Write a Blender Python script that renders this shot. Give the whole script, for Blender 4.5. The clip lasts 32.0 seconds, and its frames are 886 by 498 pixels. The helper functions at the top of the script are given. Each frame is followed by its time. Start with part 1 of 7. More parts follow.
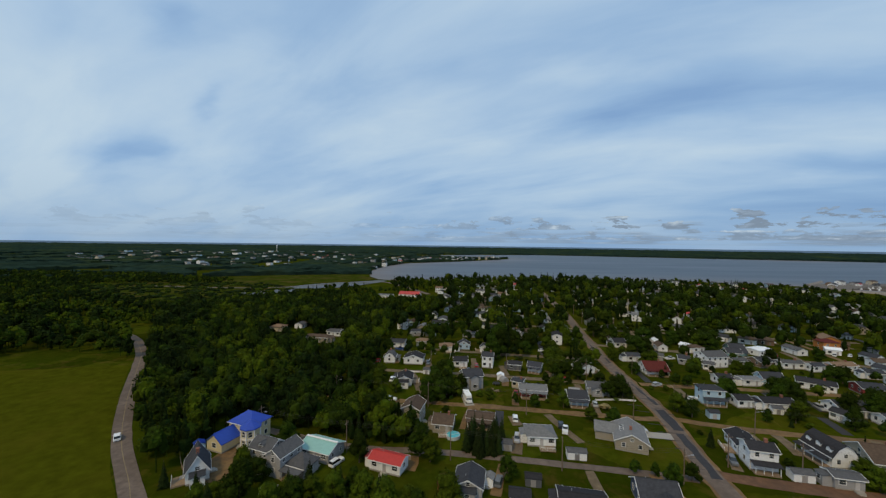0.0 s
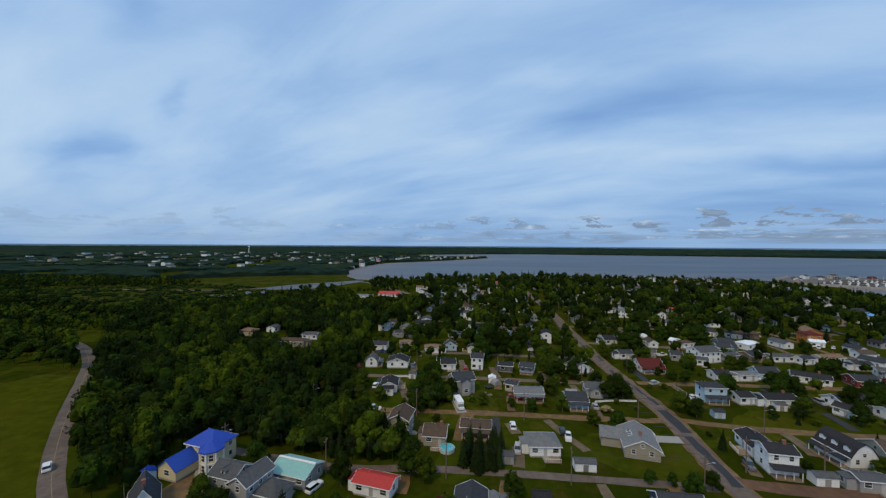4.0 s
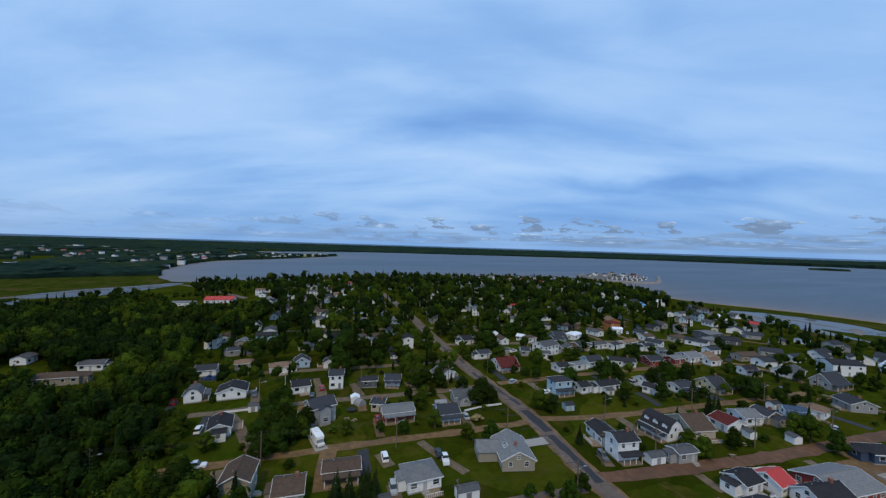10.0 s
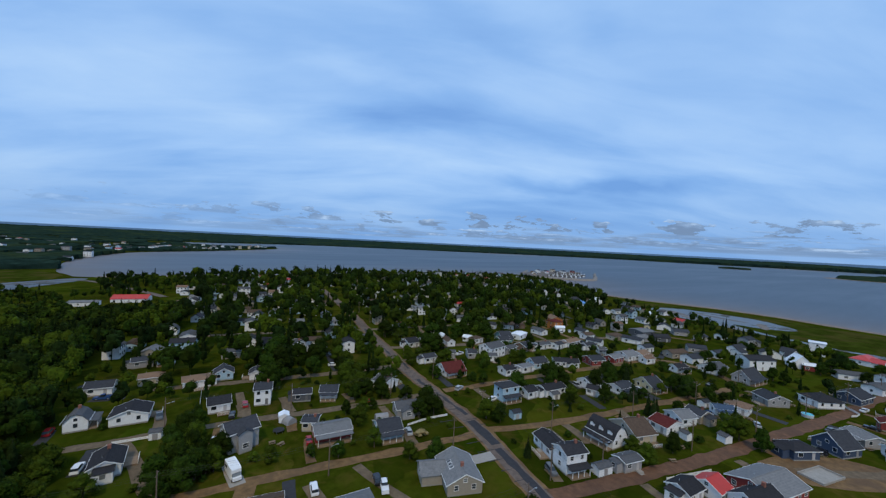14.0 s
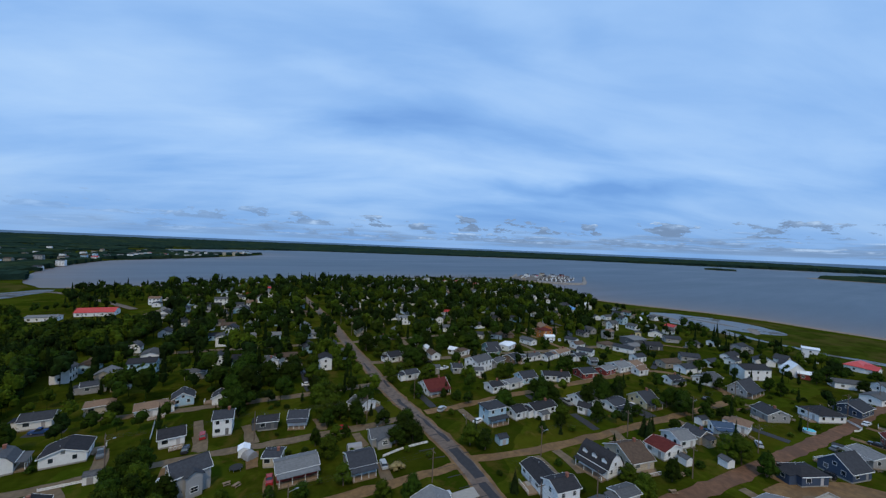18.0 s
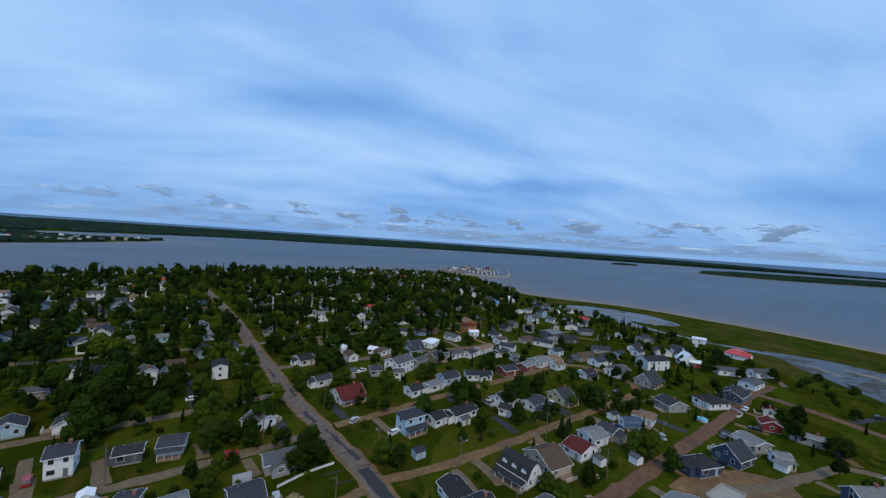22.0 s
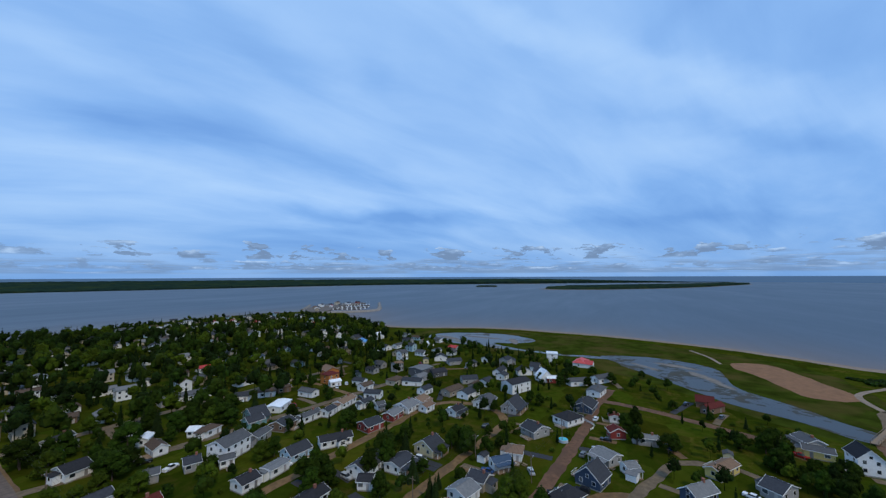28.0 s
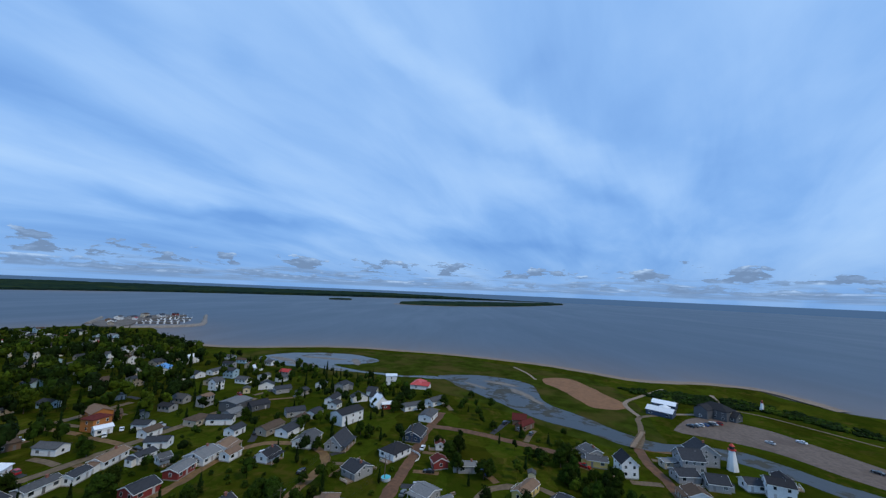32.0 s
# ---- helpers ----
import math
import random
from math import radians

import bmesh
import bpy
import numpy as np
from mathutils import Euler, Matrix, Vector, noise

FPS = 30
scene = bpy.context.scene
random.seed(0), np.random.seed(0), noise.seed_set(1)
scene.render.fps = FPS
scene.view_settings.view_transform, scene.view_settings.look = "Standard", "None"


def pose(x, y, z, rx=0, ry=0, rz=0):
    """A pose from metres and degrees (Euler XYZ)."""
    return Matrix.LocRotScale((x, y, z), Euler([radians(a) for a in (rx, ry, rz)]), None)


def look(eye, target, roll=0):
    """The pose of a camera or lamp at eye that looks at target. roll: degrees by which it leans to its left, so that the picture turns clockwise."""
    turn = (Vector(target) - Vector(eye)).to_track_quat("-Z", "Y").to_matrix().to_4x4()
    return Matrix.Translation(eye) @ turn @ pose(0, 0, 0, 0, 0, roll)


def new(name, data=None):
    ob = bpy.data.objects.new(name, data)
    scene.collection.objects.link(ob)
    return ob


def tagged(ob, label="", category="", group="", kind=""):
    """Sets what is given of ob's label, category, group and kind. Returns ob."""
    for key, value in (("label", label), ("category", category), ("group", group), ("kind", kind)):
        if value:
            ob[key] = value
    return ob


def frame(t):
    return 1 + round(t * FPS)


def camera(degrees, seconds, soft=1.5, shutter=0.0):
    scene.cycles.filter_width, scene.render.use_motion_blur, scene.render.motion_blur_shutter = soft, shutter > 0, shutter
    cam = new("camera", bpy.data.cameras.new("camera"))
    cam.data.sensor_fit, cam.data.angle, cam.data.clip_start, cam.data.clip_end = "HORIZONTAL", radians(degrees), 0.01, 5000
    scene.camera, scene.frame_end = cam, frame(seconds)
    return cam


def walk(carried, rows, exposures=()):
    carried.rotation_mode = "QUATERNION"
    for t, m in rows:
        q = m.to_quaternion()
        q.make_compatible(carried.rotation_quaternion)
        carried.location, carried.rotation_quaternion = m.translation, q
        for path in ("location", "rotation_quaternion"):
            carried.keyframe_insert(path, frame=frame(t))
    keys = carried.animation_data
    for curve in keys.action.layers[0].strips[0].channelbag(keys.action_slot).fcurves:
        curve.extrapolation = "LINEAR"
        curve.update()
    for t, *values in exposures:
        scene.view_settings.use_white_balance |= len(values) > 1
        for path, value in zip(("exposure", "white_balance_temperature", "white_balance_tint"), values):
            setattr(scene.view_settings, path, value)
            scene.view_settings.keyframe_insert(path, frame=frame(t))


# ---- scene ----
LENS = 100
PATH = (
    (0, -0.00, -4.80, 61.37, -0.94, -0.64, 0.78),
    (0.5, -0.10, -3.23, 60.83, -1.53, -0.57, 0.83),
    (1, -0.34, -1.72, 60.31, -2.08, -0.26, 0.71),
    (1.5, -1.01, 0.00, 59.98, -2.42, -0.43, 0.99),
    (2, -1.60, 1.66, 59.71, -2.64, -0.65, 0.94),
    (2.5, -2.10, 3.20, 59.42, -2.83, -0.50, 0.97),
    (3, -2.57, 4.80, 59.20, -3.01, -0.65, 0.87),
    (3.5, -3.04, 6.41, 58.94, -3.17, -0.64, 0.57),
    (5.5, -4.87, 12.31, 57.69, -9.80, -0.14, 0.42),
    (6, -5.00, 13.64, 57.64, -10.01, 0.17, 0.11),
    (6.5, -5.20, 15.08, 57.80, -11.00, 0.12, -0.27),
    (7, -5.38, 16.63, 58.03, -13.97, -0.10, 1.36),
    (7.5, -5.87, 18.58, 58.39, -18.04, -0.25, 2.84),
    (8, -6.00, 20.37, 58.75, -19.95, -0.17, 3.21),
    (8.5, -5.96, 21.94, 59.21, -21.87, -0.43, 2.84),
    (9, -5.82, 23.56, 59.49, -23.83, -0.70, 2.01),
    (9.5, -6.00, 25.19, 59.68, -25.64, -0.57, 1.81),
    (10, -5.91, 26.66, 59.91, -27.22, -0.50, 1.75),
    (10.5, -5.37, 28.23, 60.23, -28.31, -0.94, 1.64),
    (11, -4.82, 29.67, 60.42, -29.41, -1.10, 1.41),
    (11.5, -4.06, 30.90, 60.58, -30.33, -1.24, 1.41),
    (12, -3.36, 31.82, 60.69, -31.51, -1.09, 1.35),
    (12.5, -2.69, 32.80, 60.82, -32.65, -0.72, 1.67),
    (13, -1.97, 33.90, 61.20, -33.62, -1.20, 2.61),
    (13.5, -1.05, 34.91, 61.50, -34.77, -1.25, 2.81),
    (14, -0.11, 35.81, 61.93, -35.33, -1.00, 2.89),
    (14.5, 0.86, 36.71, 62.33, -35.64, -0.59, 2.81),
    (16.5, 5.29, 40.14, 63.58, -36.45, -0.20, 2.44),
    (17, 6.56, 40.90, 63.91, -36.54, -0.15, 2.43),
    (17.5, 7.92, 41.72, 64.18, -36.76, -0.43, 2.39),
    (18, 9.28, 42.46, 64.42, -36.82, -0.35, 2.36),
    (18.5, 10.73, 43.23, 64.67, -37.17, -0.43, 2.39),
    (19, 12.23, 44.05, 64.88, -37.68, -0.62, 2.37),
    (19.5, 13.66, 45.10, 65.22, -38.72, -0.91, 2.60),
    (20, 15.03, 46.16, 65.55, -39.92, -1.11, 2.86),
    (20.5, 16.32, 47.14, 65.73, -41.27, -1.16, 3.11),
    (21, 17.74, 48.14, 65.94, -43.11, -1.23, 3.45),
    (21.5, 19.14, 49.14, 65.91, -45.40, -1.16, 3.83),
    (22, 20.47, 50.08, 65.94, -47.61, -1.17, 3.89),
    (22.5, 21.87, 50.95, 65.96, -49.91, -1.31, 3.02),
    (23, 23.25, 51.64, 65.90, -51.79, -0.93, 2.50),
    (23.5, 24.66, 52.29, 65.70, -53.56, -0.27, 2.52),
    (24, 26.02, 52.89, 65.57, -55.05, 0.60, 2.55),
    (24.5, 27.65, 53.19, 65.84, -55.78, 1.17, 2.10),
    (25, 29.40, 53.46, 66.15, -56.34, 1.58, 1.79),
    (25.5, 31.39, 53.65, 66.54, -57.53, 1.99, 1.18),
    (27.5, 38.53, 53.09, 67.94, -62.47, 3.88, -1.00),
    (28, 40.04, 53.30, 68.41, -66.99, 4.20, -0.22),
    (28.5, 41.74, 52.94, 69.28, -71.86, 4.47, 0.33),
    (29, 43.57, 52.33, 70.07, -74.86, 4.80, 0.80),
    (29.5, 45.34, 51.75, 70.79, -76.93, 5.08, 1.10),
    (30, 46.97, 51.34, 71.13, -79.79, 5.56, 1.48),
    (30.5, 48.34, 50.73, 71.06, -83.14, 6.12, 1.97),
    (31, 49.64, 49.84, 70.74, -85.73, 6.74, 2.57),
    (31.5, 51.30, 48.54, 71.89, -87.70, 6.75, 2.40),
    (32, 53.06, 47.13, 73.20, -88.36, 6.58, 2.38),
)


def rig(x, y, z, yaw, pitch, roll):
    """The camera's pose from its heading, its tilt and its lean."""
    return pose(x, y, z, 90 + pitch, 0, yaw) @ pose(0, 0, 0, 0, 0, roll)


cam = camera(LENS, 32.0, soft=1.3)
walk(cam, [(t, rig(*row)) for t, *row in PATH], exposures=[(0.0, -0.24, 7700, 9), (3.5, -0.24, 7000, 10), (7.0, -0.22, 6350, 10), (13.0, -0.22, 6100, 10), (32.0, -0.24, 5900, 10)])

# ---- sky and light ----
SUN_EL, SUN_AZ = radians(50), radians(212)   # azimuth from +y towards +x

world = bpy.data.worlds.new("overcast_sky")
scene.world = world
world.use_nodes = True


class Nodes:
    """A small helper to wire node trees."""

    def __init__(self, tree, fresh=True):
        self.tree = tree
        if fresh:
            tree.nodes.clear()

    def add(self, kind, **settings):
        node = self.tree.nodes.new(kind)
        for key, value in settings.items():
            if key == "operation":
                node.operation = value
            elif key == "data_type":
                node.data_type = value
            elif key == "blend_type":
                node.blend_type = value
            elif key == "sky_type":
                node.sky_type = value
            elif key == "wave_type":
                node.wave_type = value
            elif key == "bands_direction":
                node.bands_direction = value
            elif key == "feature":
                node.feature = value
        return node

    def link(self, a, b):
        self.tree.links.new(a, b)

    def put(self, socket, value):
        if hasattr(value, "is_output"):
            self.tree.links.new(value, socket)
        else:
            socket.default_value = value

    def math(self, op, a, b=0.0, clamp=False):
        n = self.add("ShaderNodeMath", operation=op)
        n.use_clamp = clamp
        self.put(n.inputs[0], a)
        self.put(n.inputs[1], b)
        return n.outputs[0]

    def mix(self, f, a, b, blend="MIX"):
        n = self.add("ShaderNodeMix", data_type="RGBA", blend_type=blend)
        self.put(n.inputs[0], f)
        self.put(n.inputs[6], a if hasattr(a, "is_output") else (*a, 1))
        self.put(n.inputs[7], b if hasattr(b, "is_output") else (*b, 1))
        return n.outputs[2]

    def ramp(self, f, stops):
        n = self.add("ShaderNodeValToRGB")
        self.put(n.inputs[0], f)
        els = n.color_ramp.elements
        while len(els) < len(stops):
            els.new(0.5)
        for e, (pos, c) in zip(els, stops):
            e.position = pos
            e.color = (*c, 1) if not isinstance(c, float) else (c, c, c, 1)
        return n.outputs[0]

    def noise(self, vec, scale, detail=4.0, rough=0.55, distortion=0.0):
        n = self.add("ShaderNodeTexNoise")
        if vec is not None:
            self.put(n.inputs["Vector"], vec)
        n.inputs["Scale"].default_value = scale
        n.inputs["Detail"].default_value = detail
        n.inputs["Roughness"].default_value = rough
        n.inputs["Distortion"].default_value = distortion
        return n.outputs[0]

    def scaled(self, vec, scale, rot=0.0, shift=(0, 0, 0)):
        n = self.add("ShaderNodeMapping")
        self.put(n.inputs[0], vec)
        n.inputs["Location"].default_value = shift
        n.inputs["Rotation"].default_value = (0, 0, rot)
        n.inputs["Scale"].default_value = scale
        return n.outputs[0]

    def combine(self, x, y, z):
        n = self.add("ShaderNodeCombineXYZ")
        for s, v in zip(n.inputs, (x, y, z)):
            self.put(s, v)
        return n.outputs[0]


w = Nodes(world.node_tree)
coord = w.add("ShaderNodeTexCoord").outputs["Generated"]
split = w.add("ShaderNodeSeparateXYZ")
w.link(coord, split.inputs[0])
dx, dy, dz = split.outputs
sky = w.add("ShaderNodeTexSky", sky_type="NISHITA")
sky.sun_disc = False
sky.sun_elevation, sky.sun_rotation = SUN_EL, SUN_AZ
sky.air_density, sky.dust_density, sky.ozone_density = 1.2, 1.5, 1.5
clear = w.mix(1.0, sky.outputs[0], (0.085, 0.085, 0.085), "MULTIPLY")
# one high, streaked sheet of cloud over the whole sky
up = w.math("MAXIMUM", dz, 0.0)
lift = w.math("ADD", up, 0.24)
flat = w.combine(w.math("DIVIDE", dx, lift), w.math("DIVIDE", dy, lift), 0.0)
turned = w.scaled(flat, (1, 1, 1), 0.52)
veil = w.noise(w.scaled(turned, (0.42, 0.80, 1.0), 0.0, (1.3, 0.4, 0)), 1.3, 5.0, 0.45, 0.6)
fine = w.noise(w.scaled(turned, (0.55, 1.5, 1.0), 0.0, (4.0, 2.0, 0)), 1.9, 6.0, 0.55, 0.4)
broad = w.noise(w.scaled(flat, (0.5, 0.5, 1.0), 0.0, (7.0, 3.0, 0)), 0.75, 3.0, 0.5, 0.3)
sheet = w.math("ADD", w.math("ADD", w.math("MULTIPLY", veil, 0.34), w.math("MULTIPLY", fine, 0.26)), w.math("ADD", w.math("MULTIPLY", broad, 0.24), w.math("ADD", w.math("MULTIPLY", dx, -0.045), 0.12)))
# the broad streaks of that sheet: azimuth, elevation, slant, half length, half width, how much whiter or bluer
STREAKS = (
    (-0.695, 0.169, -0.39, 0.043, 0.047, -0.11),
    (-0.606, 0.439, 0.64, 0.044, 0.042, -0.08),
    (-0.533, 0.301, 0.68, 0.051, 0.019, -0.08),
    (-0.461, 0.402, 0.30, 0.167, 0.067, 0.06),
    (-0.226, 0.300, 0.20, 0.283, 0.081, 0.05),
    (-0.481, 0.067, 0.10, 0.349, 0.030, 0.04),
    (0.369, 0.416, -0.17, 0.186, 0.023, 0.07),
    (0.783, 0.453, -0.15, 0.151, 0.055, 0.06),
    (0.468, 0.303, 0.09, 0.149, 0.037, -0.08),
    (0.119, 0.267, 0.33, 0.186, 0.031, 0.05),
    (0.606, 0.229, 0.04, 0.479, 0.041, 0.05),
    (0.909, 0.166, -0.05, 0.425, 0.019, -0.07),
    (0.694, 0.521, -0.21, 0.173, 0.040, -0.06),
    (0.565, 0.356, -0.26, 0.259, 0.033, -0.03),
    (-0.052, 0.343, 0.60, 0.214, 0.066, 0.03),
    (0.976, 0.507, -0.34, 0.087, 0.046, -0.06),
    (1.366, 0.612, -0.38, 0.187, 0.028, 0.08),
    (1.814, 0.408, -0.48, 0.304, 0.031, 0.08),
    (1.836, 0.301, -0.39, 0.289, 0.029, -0.07),
    (2.175, 0.339, -0.15, 0.124, 0.052, -0.06),
    (0.800, 0.350, 0.20, 0.163, 0.050, 0.04),
    (0.917, 0.184, -0.01, 0.272, 0.033, 0.05),
    (0.893, 0.155, 0.02, 0.245, 0.012, -0.05),
    (1.738, 0.536, 0.47, 0.089, 0.046, -0.04),
    (1.816, 0.106, -0.06, 0.285, 0.018, -0.05),
)
el = w.math("ARCSINE", dz)
az = w.math("ARCTAN2", dx, dy)
bend = w.noise(w.combine(w.math("MULTIPLY", az, 3.0), w.math("MULTIPLY", el, 6.0), 2.0), 1.0, 4.0, 0.55)
bend2 = w.noise(w.combine(w.math("MULTIPLY", az, 3.0), w.math("MULTIPLY", el, 6.0), 9.0), 1.0, 4.0, 0.55)
wx = w.math("ADD", az, w.math("MULTIPLY", w.math("SUBTRACT", bend, 0.5), 0.20))
wy = w.math("ADD", el, w.math("MULTIPLY", w.math("SUBTRACT", bend2, 0.5), 0.11))
wisps = w.noise(w.combine(w.math("MULTIPLY", az, 5.0), w.math("MULTIPLY", el, 16.0), 4.0), 1.0, 5.0, 0.6, 0.5)
for a0, e0, slant, length, wide, amount in STREAKS:
    u, v = w.math("SUBTRACT", wx, a0), w.math("SUBTRACT", wy, e0)
    c, s = math.cos(slant), math.sin(slant)
    along = w.math("MULTIPLY", w.math("ADD", w.math("MULTIPLY", u, c), w.math("MULTIPLY", v, s)), 1 / length)
    across = w.math("MULTIPLY", w.math("SUBTRACT", w.math("MULTIPLY", v, c), w.math("MULTIPLY", u, s)), 1 / wide)
    far = w.math("ADD", w.math("MULTIPLY", along, along), w.math("MULTIPLY", across, across))
    puff = w.math("POWER", 2.718, w.math("MULTIPLY", far, -0.9))
    sheet = w.math("ADD", sheet, w.math("MULTIPLY", puff, w.math("MULTIPLY", w.math("ADD", wisps, 0.5), amount)))
cloud = w.ramp(sheet, [(0.40, (0.21, 0.39, 0.75)), (0.48, (0.33, 0.52, 0.86)), (0.55, (0.49, 0.655, 0.94)), (0.64, (0.66, 0.785, 0.99))])
dome = w.mix(0.90, clear, cloud)
# pale band over the horizon, with a line of small low cumulus
low = w.math("SUBTRACT", 1.0, w.math("MULTIPLY", up, 5.0), clamp=True)
low2 = w.math("POWER", low, 2.0)
dome = w.mix(w.math("MULTIPLY", w.math("MULTIPLY", up, 1.3, clamp=True), 0.35), dome, (0.60, 0.74, 0.96))
dome = w.mix(w.math("MULTIPLY", low2, 0.6), dome, (0.29, 0.44, 0.70))
az = w.math("ARCTAN2", dx, dy)
side = w.math("MULTIPLY", w.math("ADD", az, 0.25), 1.3, clamp=True)
# each row of puffs: how wide, how tall, its flat base, its thinning upwards, its edge and its strength
for wide, tall, foot, thin, edge, sharp, strength in ((7.0, 95.0, 0.006, 5.0, 0.36, 0.14, 0.72), (17.0, 62.0, 0.016, 5.2, 0.47, 0.05, 0.75), (12.0, 34.0, 0.041, 4.2, 0.485, 0.025, 0.95), (26.0, 70.0, 0.060, 7.0, 0.60, 0.03, 0.8)):
    here = w.noise(w.combine(w.math("MULTIPLY", az, wide), w.math("MULTIPLY", dz, tall), foot * 90), 1.0, 6.0, 0.58, 0.15)
    above = w.noise(w.combine(w.math("MULTIPLY", az, wide), w.math("ADD", w.math("MULTIPLY", dz, tall), 0.38), foot * 90), 1.0, 6.0, 0.58, 0.15)
    over = w.math("MAXIMUM", w.math("SUBTRACT", dz, foot), 0.0)
    body = w.math("SUBTRACT", w.math("ADD", here, w.math("MULTIPLY", side, 0.03)), w.math("MULTIPLY", over, thin))
    mask = w.math("MULTIPLY", w.ramp(body, [(edge, 0.0), (edge + sharp, 1.0)]), w.math("MULTIPLY", over, 260.0, clamp=True))
    lit = w.ramp(w.math("ADD", w.math("SUBTRACT", here, above), 0.5), [(0.50, (0.25, 0.31, 0.43)), (0.61, (0.33, 0.41, 0.56)), (0.74, (0.66, 0.73, 0.86))])
    dome = w.mix(w.math("MULTIPLY", w.math("MULTIPLY", mask, strength), w.math("ADD", w.math("MULTIPLY", side, 0.75), 0.25)), dome, lit)
# below the horizon: hazy distance
under = w.math("MULTIPLY", w.math("ADD", dz, 0.0015), -900.0, clamp=True)
dome = w.mix(under, dome, (0.10, 0.155, 0.25))
dome = w.mix(1.0, dome, (0.88, 1.03, 1.12), "MULTIPLY")
back = w.add("ShaderNodeBackground")
w.link(dome, back.inputs[0])
back.inputs[1].default_value = 1.0
out = w.add("ShaderNodeOutputWorld")
w.link(back.outputs[0], out.inputs[0])

sun = new("sun", bpy.data.lights.new("sun", "SUN"))
sun.data.energy, sun.data.angle, sun.data.color = 1.85, radians(6), (1.0, 0.79, 0.47)
_sun_dir = Vector((math.sin(SUN_AZ) * math.cos(SUN_EL), math.cos(SUN_AZ) * math.cos(SUN_EL), math.sin(SUN_EL)))
sun.matrix_world = look(tuple(_sun_dir * 300), (0, 0, 0))

# ---- materials ----
MATS = {}


def material(name, base, rough=0.8, var=0.25, scale=1.0, stain=0.15, stain_scale=0.12, bump=0.0, bump_scale=6.0, metal=0.0,
             lines=0.0, line_axis="Z", rand=0.0, island=0.0, second=None, spec=0.3):
    """A painted or natural surface: grain and stains at two sizes, optional board or shingle lines, and a shift from piece to piece."""
    if name in MATS:
        return MATS[name]
    m = bpy.data.materials.new(name)
    m.use_nodes = True
    n = Nodes(m.node_tree)
    geo = n.add("ShaderNodeNewGeometry")
    tex = n.add("ShaderNodeTexCoord").outputs["Object"]
    place = geo.outputs["Position"]
    grain = n.noise(place, scale, 5.0, 0.6)
    big = n.noise(place, stain_scale, 4.0, 0.6, 0.4)
    lo = tuple(c * (1 - var) for c in base)
    hi = tuple(min(1, c * (1 + var)) for c in base)
    col = n.ramp(grain, [(0.3, lo), (0.7, hi)])
    other = second or tuple(c * (1 - stain * 2) for c in base)
    col = n.mix(n.ramp(big, [(0.48, 0.0), (0.66, min(1.0, stain * 4) if second is None else 1.0)]), col, n.mix(0.5, col, other) if second is None else n.mix(0.25, other, col))
    if rand or island:
        src = n.add("ShaderNodeObjectInfo").outputs["Random"] if rand else geo.outputs["Random Per Island"]
        amount = rand or island
        hsv = n.add("ShaderNodeHueSaturation")
        n.put(hsv.inputs["Color"], col)
        n.put(hsv.inputs["Value"], n.math("ADD", n.math("MULTIPLY", src, 2 * amount), 1 - amount))
        n.put(hsv.inputs["Hue"], n.math("ADD", n.math("MULTIPLY", src, 0.05 * amount), 0.5 - 0.025 * amount))
        col = hsv.outputs[0]
    bsdf = n.add("ShaderNodeBsdfPrincipled")
    height = None
    if lines:
        wave = n.add("ShaderNodeTexWave", wave_type="BANDS", bands_direction=line_axis)
        n.put(wave.inputs["Vector"], tex)
        wave.inputs["Scale"].default_value = lines
        wave.inputs["Distortion"].default_value = 0.15
        height = wave.outputs[1]
        col = n.mix(n.ramp(height, [(0.0, 0.28), (0.25, 0.0)]), col, n.mix(1.0, col, (0.55, 0.55, 0.55), "MULTIPLY"))
    n.put(bsdf.inputs["Base Color"], col)
    bsdf.inputs["Roughness"].default_value = rough
    bsdf.inputs["Metallic"].default_value = metal
    bsdf.inputs["Specular IOR Level"].default_value = spec
    if bump:
        b = n.add("ShaderNodeBump")
        b.inputs["Strength"].default_value = bump
        b.inputs["Distance"].default_value = 0.1
        src = n.noise(place, bump_scale, 4.0, 0.6)
        n.put(b.inputs["Height"], n.math("ADD", src, height) if height is not None else src)
        n.put(bsdf.inputs["Normal"], b.outputs[0])
    o = n.add("ShaderNodeOutputMaterial")
    n.link(bsdf.outputs[0], o.inputs[0])
    MATS[name] = m
    return m


